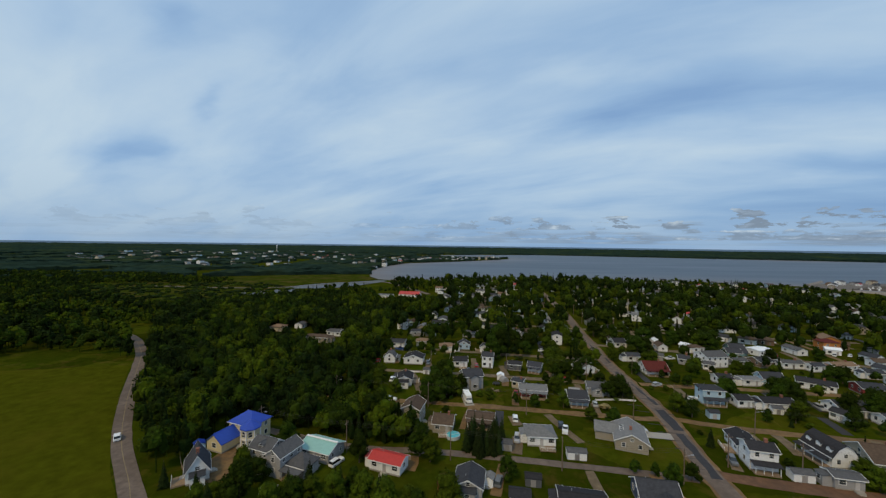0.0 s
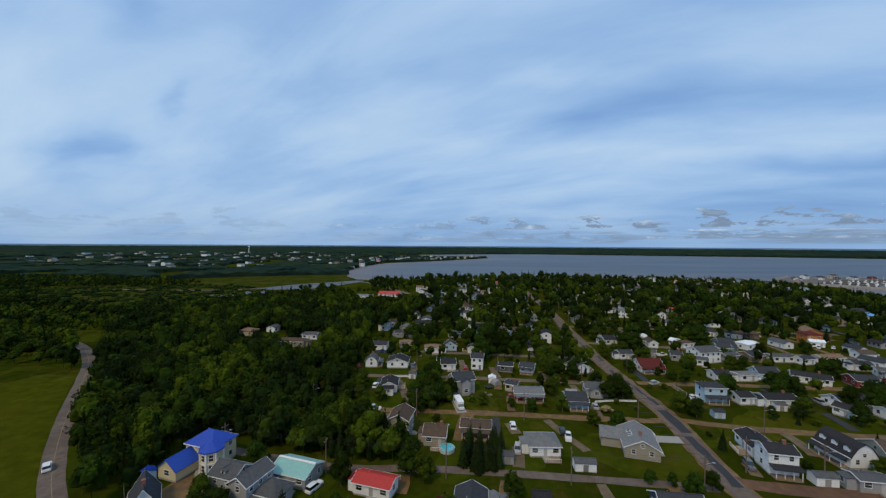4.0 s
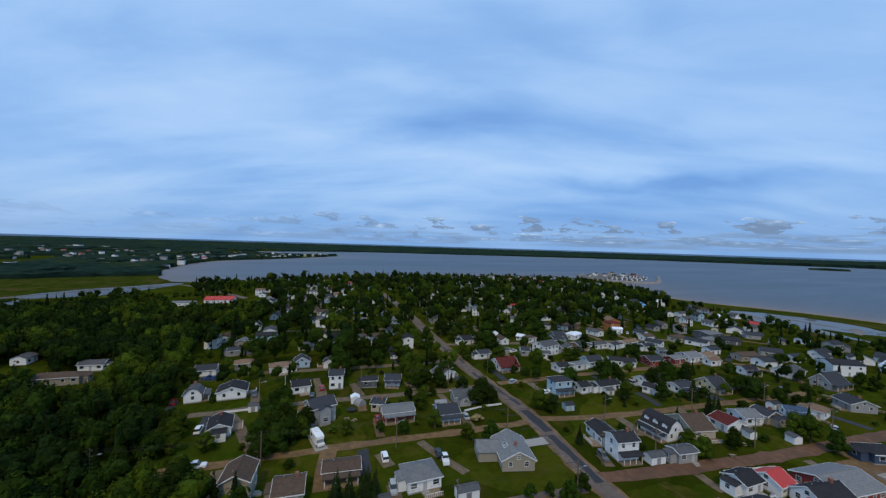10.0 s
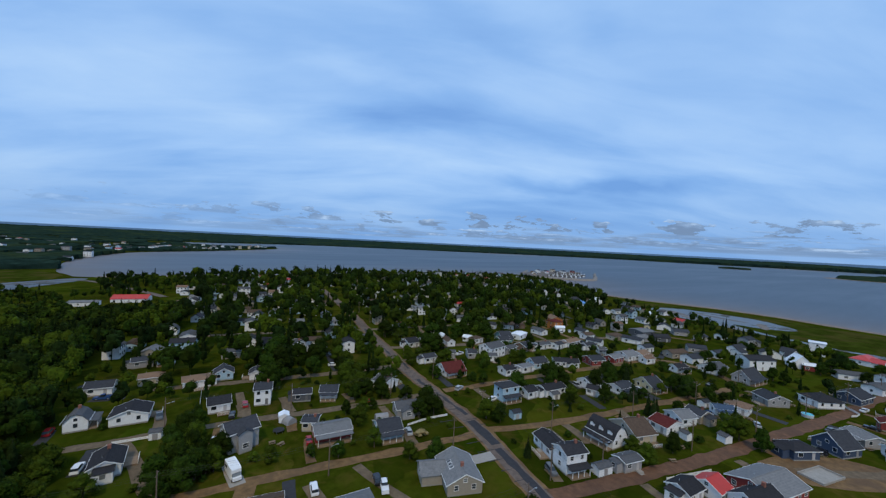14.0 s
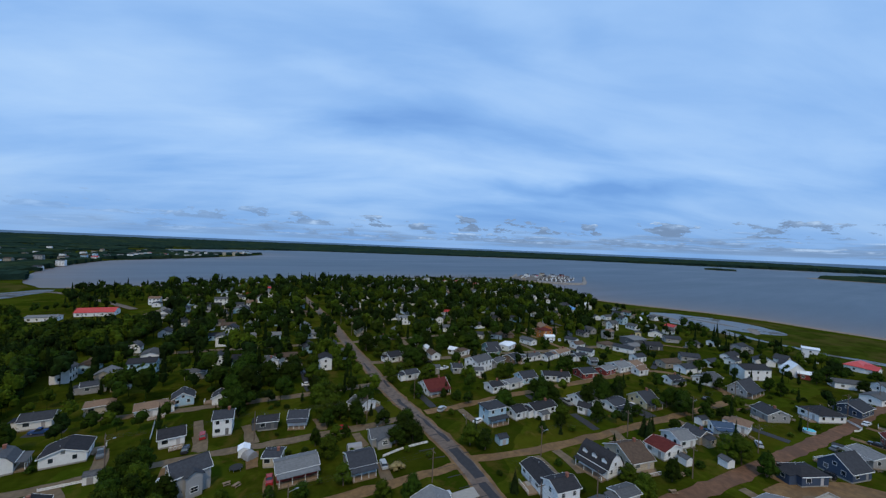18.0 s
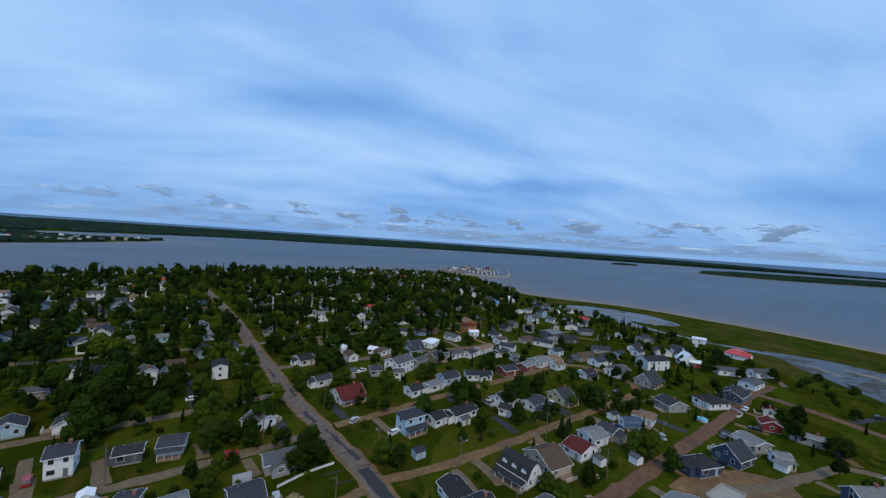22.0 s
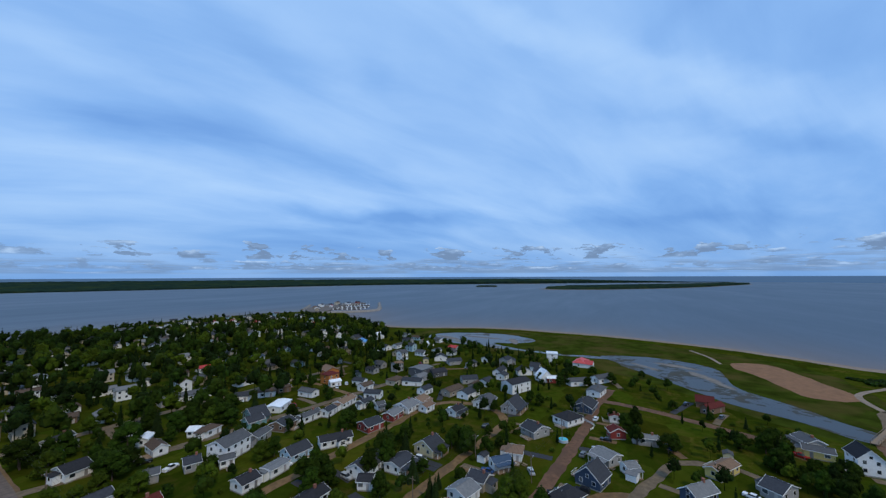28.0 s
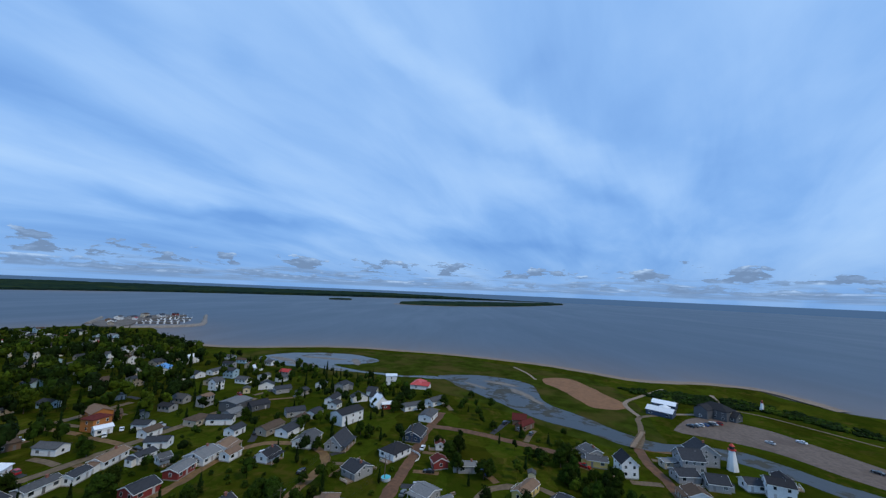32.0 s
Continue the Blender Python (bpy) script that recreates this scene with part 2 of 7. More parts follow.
def water_material(name, base, ripple, dark=0.3, rough=(0.16, 0.3), mud=None, silt=None):
    """Water with wind bands. mud: (colour, where the flats begin) of banks that fall dry; silt: colour of the shallows, where the mesh says so."""
    m = bpy.data.materials.new(name)
    m.use_nodes = True
    n = Nodes(m.node_tree)
    place = n.add("ShaderNodeNewGeometry").outputs["Position"]
    bsdf = n.add("ShaderNodeBsdfPrincipled")
    bands = n.noise(n.scaled(place, (0.25, 1.0, 1.0), 0.4), 0.006, 5.0, 0.6, 0.6)
    streaks = n.noise(n.scaled(place, (0.12, 1.0, 1.0), 0.9), 0.02, 5.0, 0.65, 0.8)
    mixed = n.math("ADD", n.math("MULTIPLY", bands, 0.65), n.math("MULTIPLY", streaks, 0.35))
    col = n.ramp(mixed, [(0.35, tuple(c * (1 - dark) for c in base)), (0.66, base)])
    gloss = n.ramp(mixed, [(0.32, rough[0]), (0.68, rough[1])])
    if silt:
        near = n.add("ShaderNodeAttribute")
        near.attribute_name = "shallow"
        cloudy = n.math("MULTIPLY", near.outputs["Fac"], n.math("ADD", streaks, 0.45), clamp=True)
        col = n.mix(cloudy, col, silt)
    if mud:
        flats = n.math("ADD", n.math("MULTIPLY", n.noise(place, 0.035, 6.0, 0.6, 1.2), 0.7), n.math("MULTIPLY", n.noise(place, 0.16, 5.0, 0.65, 0.8), 0.3))
        dry = n.ramp(flats, [(mud[1], 0.0), (mud[1] + 0.035, 1.0)])
        col = n.mix(dry, col, n.mix(n.noise(place, 0.5, 5.0, 0.6), mud[0], tuple(c * 0.5 for c in mud[0])))
        gloss = n.mix(dry, gloss, (0.75, 0.75, 0.75))
    n.put(bsdf.inputs["Base Color"], col)
    n.put(bsdf.inputs["Roughness"], gloss)
    bsdf.inputs["Specular IOR Level"].default_value = 0.35
    b = n.add("ShaderNodeBump")
    b.inputs["Strength"].default_value = ripple
    b.inputs["Distance"].default_value = 0.6
    n.put(b.inputs["Height"], n.math("ADD", n.noise(place, 0.16, 6.0, 0.65), n.math("MULTIPLY", n.noise(place, 0.02, 3.0), 2.0)))
    n.put(bsdf.inputs["Normal"], b.outputs[0])
    o = n.add("ShaderNodeOutputMaterial")
    n.link(bsdf.outputs[0], o.inputs[0])
    return m


def glass_material():
    m = bpy.data.materials.new("window_glass")
    m.use_nodes = True
    n = Nodes(m.node_tree)
    bsdf = n.add("ShaderNodeBsdfPrincipled")
    src = n.add("ShaderNodeObjectInfo").outputs["Random"]
    n.put(bsdf.inputs["Base Color"], n.ramp(src, [(0.0, (0.012, 0.015, 0.02)), (0.7, (0.03, 0.04, 0.05)), (1.0, (0.16, 0.17, 0.17))]))
    bsdf.inputs["Roughness"].default_value = 0.06
    o = n.add("ShaderNodeOutputMaterial")
    n.link(bsdf.outputs[0], o.inputs[0])
    return m


GLASS = glass_material()
SEA = water_material("bay_water", (0.056, 0.082, 0.116), 0.12, rough=(0.42, 0.6), silt=(0.140, 0.105, 0.085))
POND = water_material("lagoon_water", (0.045, 0.047, 0.047), 0.12, rough=(0.36, 0.5), mud=((0.060, 0.052, 0.030), 0.53))
LAGOON = water_material("shallow_water", (0.075, 0.080, 0.085), 0.10, rough=(0.3, 0.42), mud=((0.085, 0.072, 0.050), 0.545))
MUD = material("wet_mud", (0.17, 0.145, 0.12), 0.8, 0.3, 0.3, stain=0.2)
GRASS = material("mown_grass", (0.034, 0.043, 0.0033), 0.95, 0.35, 0.35, second=(0.056, 0.056, 0.005), stain_scale=0.045, bump=0.3, bump_scale=3.0, spec=0.0)


def lawns(m, base):
    """Lets a grass material differ from yard to yard, mown and dry, over cells of about a garden's size that lie along the streets."""
    n = Nodes(m.node_tree, False)
    bsdf = next(k for k in m.node_tree.nodes if k.type == "BSDF_PRINCIPLED")
    was = bsdf.inputs["Base Color"].links[0].from_socket
    place = n.add("ShaderNodeNewGeometry").outputs["Position"]
    shift = n.add("ShaderNodeTexNoise")
    n.put(shift.inputs["Vector"], place)
    shift.inputs["Scale"].default_value = 0.12
    moved = n.add("ShaderNodeVectorMath", operation="MULTIPLY_ADD")
    n.put(moved.inputs[0], shift.outputs["Color"])
    moved.inputs[1].default_value = (5, 5, 0)
    n.put(moved.inputs[2], place)
    cells = n.add("ShaderNodeTexVoronoi")
    cells.distance = "CHEBYCHEV"
    n.put(cells.inputs["Vector"], n.scaled(moved.outputs[0], (1, 1.35, 0), radians(12)))
    cells.inputs["Scale"].default_value = 0.042
    pick = n.add("ShaderNodeSeparateColor")
    n.put(pick.inputs[0], cells.outputs["Color"])
    dry = n.noise(place, 0.16, 5.0, 0.65, 0.6)
    col = n.mix(n.math("MULTIPLY", pick.outputs[0], 0.55), was, base)
    col = n.mix(n.math("MULTIPLY", n.ramp(dry, [(0.50, 0.0), (0.66, 1.0)]), n.math("MULTIPLY", pick.outputs[1], 0.8)), col, (0.088, 0.064, 0.014))
    tone = n.add("ShaderNodeHueSaturation")
    n.put(tone.inputs["Color"], col)
    n.put(tone.inputs["Value"], n.math("ADD", n.math("MULTIPLY", pick.outputs[2], 0.5), 0.66))
    n.put(bsdf.inputs["Base Color"], tone.outputs[0])


lawns(GRASS, (0.026, 0.048, 0.003))
MEADOW = material("hay_meadow", (0.047, 0.052, 0.004), 0.95, 0.25, 0.25, second=(0.064, 0.060, 0.006), stain_scale=0.02, spec=0.0)
MARSH = material("salt_marsh", (0.030, 0.041, 0.005), 0.95, 0.45, 0.09, second=(0.072, 0.056, 0.017), stain_scale=0.03, spec=0.0)
SAND = material("beach_sand", (0.235, 0.178, 0.13), 0.95, 0.2, 0.4, stain=0.2)
RED_SAND = material("sandy_lot", (0.205, 0.104, 0.048), 0.95, 0.2, 0.3, stain=0.2)
DIRT = material("dirt_road", (0.158, 0.094, 0.040), 0.95, 0.35, 0.5, second=(0.100, 0.060, 0.033), stain_scale=0.09, bump=0.4, bump_scale=1.5)
RED_DIRT = material("red_dirt_road", (0.128, 0.066, 0.036), 0.95, 0.35, 0.5, second=(0.085, 0.046, 0.028), stain_scale=0.09, bump=0.4, bump_scale=1.5)
ASPHALT = material("old_asphalt", (0.130, 0.098, 0.078), 0.9, 0.3, 0.5, second=(0.088, 0.063, 0.048), stain_scale=0.05, bump=0.2, bump_scale=4.0)
PATCH = material("fresh_asphalt", (0.034, 0.034, 0.038), 0.88, 0.2, 0.8, stain=0.12)
GRAVEL = material("gravel_drive", (0.135, 0.098, 0.060), 0.95, 0.3, 0.6, stain=0.2)
CONCRETE = material("concrete", (0.30, 0.28, 0.25), 0.9, 0.12, 1.0, stain=0.12)
BARK = material("bark", (0.075, 0.055, 0.04), 0.95, 0.3, 2.0)
LEAF = material("broad_leaves", (0.018, 0.033, 0.003), 0.85, 0.65, 1.3, rand=0.38, stain=0.2, stain_scale=0.3, spec=0.04)
LEAF_LIGHT = material("light_leaves", (0.036, 0.055, 0.004), 0.85, 0.55, 1.3, rand=0.3, stain=0.2, stain_scale=0.3, spec=0.04)
NEEDLE = material("conifer_needles", (0.012, 0.021, 0.005), 0.9, 0.5, 1.2, rand=0.3, stain=0.1, spec=0.03)
WOODS = material("woodland_leaves", (0.016, 0.030, 0.003), 0.85, 0.6, 0.5, island=0.35, second=(0.027, 0.040, 0.004), stain_scale=0.03, spec=0.03)
WOODS_DARK = material("dark_woodland_leaves", (0.010, 0.019, 0.0035), 0.88, 0.55, 0.5, island=0.35, stain_scale=0.03, spec=0.03)
WOODS_LIGHT = material("light_woodland_leaves", (0.040, 0.060, 0.004), 0.85, 0.5, 0.5, island=0.3, stain_scale=0.03, spec=0.03)
# base green pushed towards blue: distance haze is painted into the far trees' colour
HAZED_WOODS = material("far_woodland", (0.013, 0.027, 0.021), 0.9, 0.55, 0.05, second=(0.032, 0.048, 0.018), stain_scale=0.006, spec=0.0)
TRIM = material("white_trim", (0.74, 0.74, 0.73), 0.6, 0.06, 2.0, stain=0.06)
DOOR_MAT = material("door_paint", (0.30, 0.29, 0.29), 0.5, 0.1, 2.0, rand=0.6)
DECKING = material("deck_boards", (0.24, 0.17, 0.11), 0.85, 0.2, 2.0, lines=2.2, line_axis="X", stain=0.2)
STEEL = material("galvanised_steel", (0.42, 0.43, 0.44), 0.45, 0.1, 2.0, metal=0.7)
WOODPOLE = material("creosoted_pole", (0.14, 0.10, 0.075), 0.9, 0.25, 2.0)
RUBBER = material("tyre_rubber", (0.025, 0.025, 0.025), 0.9, 0.2, 4.0)
ROCK = material("armour_rock", (0.21, 0.19, 0.17), 0.95, 0.3, 0.4, island=0.3, stain=0.2)

WALLS = {"white": (0.72, 0.73, 0.74), "cream": (0.58, 0.50, 0.31), "yellow": (0.62, 0.49, 0.17), "grey": (0.30, 0.30, 0.305), "taupe": (0.30, 0.265, 0.215),
         "red": (0.22, 0.035, 0.03), "blue": (0.36, 0.50, 0.60), "navy": (0.045, 0.065, 0.11), "brown": (0.17, 0.11, 0.075), "orange": (0.42, 0.16, 0.04),
         "beige": (0.46, 0.40, 0.31), "teal": (0.20, 0.36, 0.38), "charcoal": (0.09, 0.095, 0.105), "green": (0.22, 0.30, 0.20)}
ROOFS = {"charcoal": (0.032, 0.032, 0.036), "grey": (0.085, 0.087, 0.092), "light": (0.165, 0.168, 0.172), "brown": (0.088, 0.062, 0.046), "tan": (0.19, 0.125, 0.085),
         "red": (0.42, 0.035, 0.025), "maroon": (0.095, 0.022, 0.02), "blue": (0.012, 0.055, 0.36), "aqua": (0.24, 0.47, 0.44), "white": (0.72, 0.74, 0.77),
         "slate": (0.045, 0.048, 0.056), "steel": (0.06, 0.09, 0.145), "coral": (0.46, 0.06, 0.055), "sky": (0.12, 0.30, 0.62)}


def siding(name):
    return material(name + "_siding", WALLS[name], 0.7, 0.07, 1.2, lines=2.4, line_axis="Z", stain=0.08, stain_scale=0.3)


def shingle(name):
    metal = name in ("red", "blue", "aqua", "white", "coral", "sky")
    return material(name + "_roofing", ROOFS[name], 0.5 if metal else 0.9, 0.09 if metal else 0.2, 1.5, lines=1.6, line_axis="X" if metal else "Z",
                    stain=0.1, stain_scale=0.35, rand=0.1, spec=0.35 if metal else 0.08)

# ---- mesh helpers ----
class Mesh:
    """Collects boxes, slabs and other solids, and makes one mesh of them."""

    def __init__(self):
        self.v, self.f = [], []

    def add(self, verts, faces):
        k = len(self.v)
        self.v += [tuple(p) for p in verts]
        self.f += [tuple(i + k for i in face) for face in faces]
        return self

    def box(self, x0, x1, y0, y1, z0, z1):
        return self.add([(x0, y0, z0), (x1, y0, z0), (x1, y1, z0), (x0, y1, z0), (x0, y0, z1), (x1, y0, z1), (x1, y1, z1), (x0, y1, z1)],
                        [(3, 2, 1, 0), (4, 5, 6, 7), (0, 1, 5, 4), (1, 2, 6, 5), (2, 3, 7, 6), (3, 0, 4, 7)])

    def slab(self, corners, drop):
        """A plate over four (or three) corners, given counter-clockwise from above, of that thickness downwards."""
        n = len(corners)
        low = [(x, y, z - drop) for x, y, z in corners]
        faces = [tuple(range(n)), tuple(range(2 * n - 1, n - 1, -1))]
        faces += [(i, i + n, (i + 1) % n + n, (i + 1) % n) for i in range(n)]
        return self.add(list(corners) + low, faces)

    def prism(self, ring, z0, z1, top=1.0, cx=0.0, cy=0.0):
        n = len(ring)
        self.add([(x, y, z0) for x, y in ring] + [(cx + (x - cx) * top, cy + (y - cy) * top, z1) for x, y in ring],
                 [tuple(range(n - 1, -1, -1)), tuple(range(n, 2 * n))] + [(i, (i + 1) % n, (i + 1) % n + n, i + n) for i in range(n)])
        return self

    def tube(self, x, y, z0, z1, r0, r1=None, n=8):
        ring = [(x + r0 * math.cos(2 * math.pi * i / n), y + r0 * math.sin(2 * math.pi * i / n)) for i in range(n)]
        return self.prism(ring, z0, z1, (r1 if r1 is not None else r0) / r0, x, y)

    def beam(self, a, b, r0, r1, n=5):
        a, b = Vector(a), Vector(b)
        way = (b - a).normalized()
        side = way.orthogonal().normalized()
        other = way.cross(side)
        verts = []
        for c, r in ((a, r0), (b, r1)):
            verts += [c + r * (math.cos(2 * math.pi * i / n) * side + math.sin(2 * math.pi * i / n) * other) for i in range(n)]
        return self.add(verts, [tuple(range(n - 1, -1, -1)), tuple(range(n, 2 * n))] + [(i, (i + 1) % n, (i + 1) % n + n, i + n) for i in range(n)])

    def data(self, name, mat):
        me = bpy.data.meshes.new(name)
        me.from_pydata(self.v, [], self.f)
        me.materials.append(mat)
        return me


def part(name, mesh, mat, parent, label="", at=None):
    """Links one mesh object under a thing or under a part. mesh: a Mesh, or mesh data to be shared."""
    ob = new(name, mesh.data(name, mat) if isinstance(mesh, Mesh) else mesh)
    ob.parent = parent
    if at is not None:
        ob.matrix_basis = at
    return tagged(ob, label)


def thing(name, x, y, z=0.0, rot=0.0, label="", category="", group="", kind=""):
    ob = new(name)
    ob.empty_display_size = 0.5
    ob.matrix_basis = pose(x, y, z, 0, 0, rot)
    return tagged(ob, label, category, group, kind)


SHARED = {}


def shared(key, make):
    if key not in SHARED:
        SHARED[key] = make()
    return SHARED[key]


def smooth_line(points, step=6.0, closed=False):
    """A curve through control points (Catmull-Rom), at about even steps."""
    p = [Vector((x, y, 0)) for x, y in points]
    n, out = len(p), []
    for i in range(n if closed else n - 1):
        a, b = (p[(i - 1) % n], p[(i + 2) % n]) if closed else (p[max(i - 1, 0)], p[min(i + 2, n - 1)])
        c, d = p[i], p[(i + 1) % n]
        k = max(1, int((d - c).length / step))
        for j in range(k):
            t = j / k
            out.append(0.5 * (2 * c + (d - a) * t + (2 * a - 5 * c + 4 * d - b) * t * t + (3 * c - a - 3 * d + b) * t ** 3))
    return out if closed else out + [p[-1]]


def wobble(points, amount, size):
    return [q + Vector((noise.noise(q / size), noise.noise(q / size + Vector((31, 7, 3))), 0)) * amount for q in points]


def inside(x, y, ring):
    hit = False
    for (ax, ay), (bx, by) in zip(ring, ring[1:] + ring[:1]):
        if (ay > y) != (by > y) and x < (bx - ax) * (y - ay) / (by - ay) + ax:
            hit = not hit
    return hit


ROADS, PLOTS = [], []      # centre lines with widths; houses with their sizes
CELLS = {}


def claim(x, y, r):
    i, j = int(x // 20), int(y // 20)
    for a in range(i - 1, i + 2):
        for b in range(j - 1, j + 2):
            CELLS.setdefault((a, b), []).append((x, y, r))


def is_free(x, y, r=0.0):
    return all((x - a) ** 2 + (y - b) ** 2 > (c + r) ** 2 for a, b, c in CELLS.get((int(x // 20), int(y // 20)), ()))


def plate(name, points, z, mat, label, category, drop=0.3, kind="structure"):
    """A flat piece of ground of any outline, with real edges."""
    ob = new(name, Mesh().slab([(q.x, q.y, z) for q in points], drop).data(name, mat))
    return tagged(ob, label, category, "", kind)


def ribbon(name, points, width, mat, label, z=0.05, category="road", ragged=0.25, keep=True, kind="structure", step=5.0):
    """A road or path along control points, a thin slab with slightly uneven edges."""
    line = smooth_line(points, step)
    left, right = [], []
    for i, q in enumerate(line):
        way = (line[min(i + 1, len(line) - 1)] - line[max(i - 1, 0)]).normalized()
        side = Vector((-way.y, way.x, 0)) * width / 2
        a, b = noise.noise(q / 5) * ragged, noise.noise(q / 5 + Vector((9, 9, 9))) * ragged
        left.append(q + side * (1 + a / width * 2))
        right.append(q - side * (1 + b / width * 2))
        if keep:
            claim(q.x, q.y, width / 2 + 1.0)
    if name == "road":
        ROADS.append((line, width))
    m = Mesh()
    n = len(line)
    m.v = [(q.x, q.y, z) for q in right] + [(q.x, q.y, z) for q in left] + [(q.x, q.y, z - 0.2) for q in right] + [(q.x, q.y, z - 0.2) for q in left]
    m.f = [(i, i + 1, n + i + 1, n + i) for i in range(n - 1)]
    m.f += [(i + 1, i, 2 * n + i, 2 * n + i + 1) for i in range(n - 1)] + [(n + i, n + i + 1, 3 * n + i + 1, 3 * n + i) for i in range(n - 1)]
    return tagged(new(name, m.data(name, mat)), label, category, "", kind)


# ---- the land and the water ----
COAST = [(257.4, -507.8), (263.8, -352.7), (335.7, -230.4), (389.7, -220.6), (403.5, -181.2), (405, -124), (440, -82), (466, -45), (488, 5), (503, 50), (512, 100), (521, 150), (520, 195), (506, 240), (490, 288), (490, 325), (506, 374),
         (560, 440), (618, 500), (632, 570), (560, 640), (452, 668), (359, 672), (211, 652), (125, 640), (0, 628), (-82, 634), (-112, 668), (-138, 777),
         (-148, 996), (-88, 1230), (60, 1376), (200, 1540), (345, 1740), (250, 1800), (40, 1900), (-60, 2150), (278, 2390), (795, 2520), (1455, 2270),
         (2460, 1860), (3050, 1250), (3600, 480), (4100, -250), (4480, -1150)]
RIM = [(4700, -1200), (4650, 900), (4000, 2650), (2400, 4150), (0, 4800), (-2400, 4150), (-4150, 2400), (-4800, 0), (-4150, -2400), (-2400, -4150), (-200, -4700)]
shore = wobble(smooth_line(COAST, 22.0), 6.0, 40.0)
LAND = [(q.x, q.y) for q in shore] + RIM

ground = plate("ground", [Vector((x, y, 0)) for x, y in LAND], 0.0, GRASS, "flat grassy coastal land around the town", "ground", drop=1.5)
sea = Mesh()
SEA_RINGS = [30.0 * k for k in range(1, 41)] + [1400, 1700, 2100, 2600, 3200, 3900, 4600]
sea.v = [(300 + r * math.cos(radians(3 * a)), 100 + r * math.sin(radians(3 * a)), -0.9) for r in SEA_RINGS for a in range(120)]
sea.f = [tuple(range(120))] + [(k * 120 + a, (k + 1) * 120 + a, (k + 1) * 120 + (a + 1) % 120, k * 120 + (a + 1) % 120) for k in range(len(SEA_RINGS) - 1) for a in range(120)]
sea_data = sea.data("water", SEA)
rim = np.array([(q.x, q.y) for q in shore[::2]])
depth = np.array([np.sqrt(((rim - (x, y)) ** 2).sum(1).min()) for x, y, z in sea.v])
sea_data.attributes.new("shallow", "FLOAT", "POINT").data.foreach_set("value", np.exp(-depth / 70.0).astype(np.float32))
tagged(new("water", sea_data), "calm grey-blue bay with silty shallows under an overcast sky", "water", "", "structure")


def beach(points, width, name, label):
    ribbon(name, points, width, SAND, label, 0.06, "beach", 2.5, False, step=9.0)


beach([(336.2, -235.4), (391.5, -225.3), (407.8, -186), (409, -126), (443, -84), (469, -46), (491, 4), (506, 50), (515, 100), (523, 150), (521, 198), (505, 246), (490, 290), (489, 325), (504, 374)], 11, "beach", "pale sandy beach strip along the bay")
beach([(120, 646), (0, 633), (-80, 638)], 10, "beach", "narrow sandy bay shore")


def sheet(name, points, mat, label, category, z, amount=2.0, size=12.0, step=6.0, kind="structure"):
    return plate(name, wobble(smooth_line(points, step, True), amount, size), z, mat, label, category, 0.25, kind)


sheet("marsh", [(255.7, -62), (330, -85), (400, -84), (446, -30), (484, 40), (498, 110), (500, 190), (480, 250), (440, 270), (395, 215), (370, 130), (330, 40), (262, -20)],
      MARSH, "green salt marsh behind the beach", "marsh", 0.02, 5.0, 25.0)
sheet("lagoon", [(430, 237), (462, 228), (477, 180), (468, 142), (444, 119), (424, 136), (418, 158), (402, 138), (391, 112), (386, 84), (387, 58), (379, 52), (380, 84), (385, 112),
                 (390, 138), (398, 170), (404, 204)], LAGOON, "shallow lagoon in the marsh with muddy edges", "lagoon", 0.05, 3.0, 14.0)
sheet("creek", [(391, 56), (399, 20), (390, -4), (375, -20), (346, -21), (322, -21), (293, -38), (271, -50), (257.7, -64.4), (260.2, -78), (255.5, -90.7), (252.1, -100.7), (238.4, -109.6), (220.8, -119.1), (174.7, -158.4), (167.5, -147.1),
                (207.8, -110.3), (226.1, -99.8), (239, -88.1), (243.3, -80.6), (248.7, -70.5), (246.7, -54.3), (252, -44), (268, -31), (287, -8), (323, 16), (352, 36), (377, 50)],
      POND, "tidal creek winding behind the houses", "creek", 0.055, 1.6, 14.0)
for mx, my, ma, mb, turn in ((432, 214, 20, 5, 60), (446, 178, 26, 4, 80), (412, 186, 16, 5, 75), (434, 140, 18, 4, 20), (372, 4, 17, 4, 60), (344, -8, 16, 3.5, 25), (362, 26, 13, 2.5, 40), (398, 150, 9, 3, 70), (326, -14, 10, 2, 30)):
    mud = [(mx + ma * math.cos(a) * math.cos(radians(turn)) - mb * math.sin(a) * math.sin(radians(turn)), my + ma * math.cos(a) * math.sin(radians(turn)) + mb * math.sin(a) * math.cos(radians(turn)))
           for a in (0, 0.8, 1.6, 2.4, 3.14, 3.9, 4.7, 5.5)]
    sheet("mud_bank", mud, MUD, "low wet mud bank in the shallow water", "mud bank", 0.075, 2.5, 6.0, 3.0)
sheet("sandy_lot", [(393, -34), (402, -62), (360, -72), (322, -77), (316, -52), (352, -44)], RED_SAND, "bare reddish sand lot by the beach", "sand lot", 0.05, 2.0, 12.0)
sheet("parking_lot", [(279.2, -82.7), (306.4, -113.9), (291.2, -139.3), (263.2, -149.9), (224.6, -157.4), (217.8, -135.5), (254.5, -116.7), (270.4, -94.6)], ASPHALT, "worn grey asphalt parking lot", "parking lot", 0.05, 1.0, 14.0)
sheet("meadow", [(-62, 60), (-79, 86.5), (-98.5, 109.5), (-122, 140), (-144, 171), (-152, 180), (-171, 176), (-191, 171.6), (-240, 165), (-270, 120), (-200, 40), (-110, 10)], MEADOW, "mown hay field beside the road", "field", 0.02, 1.5, 12.0)
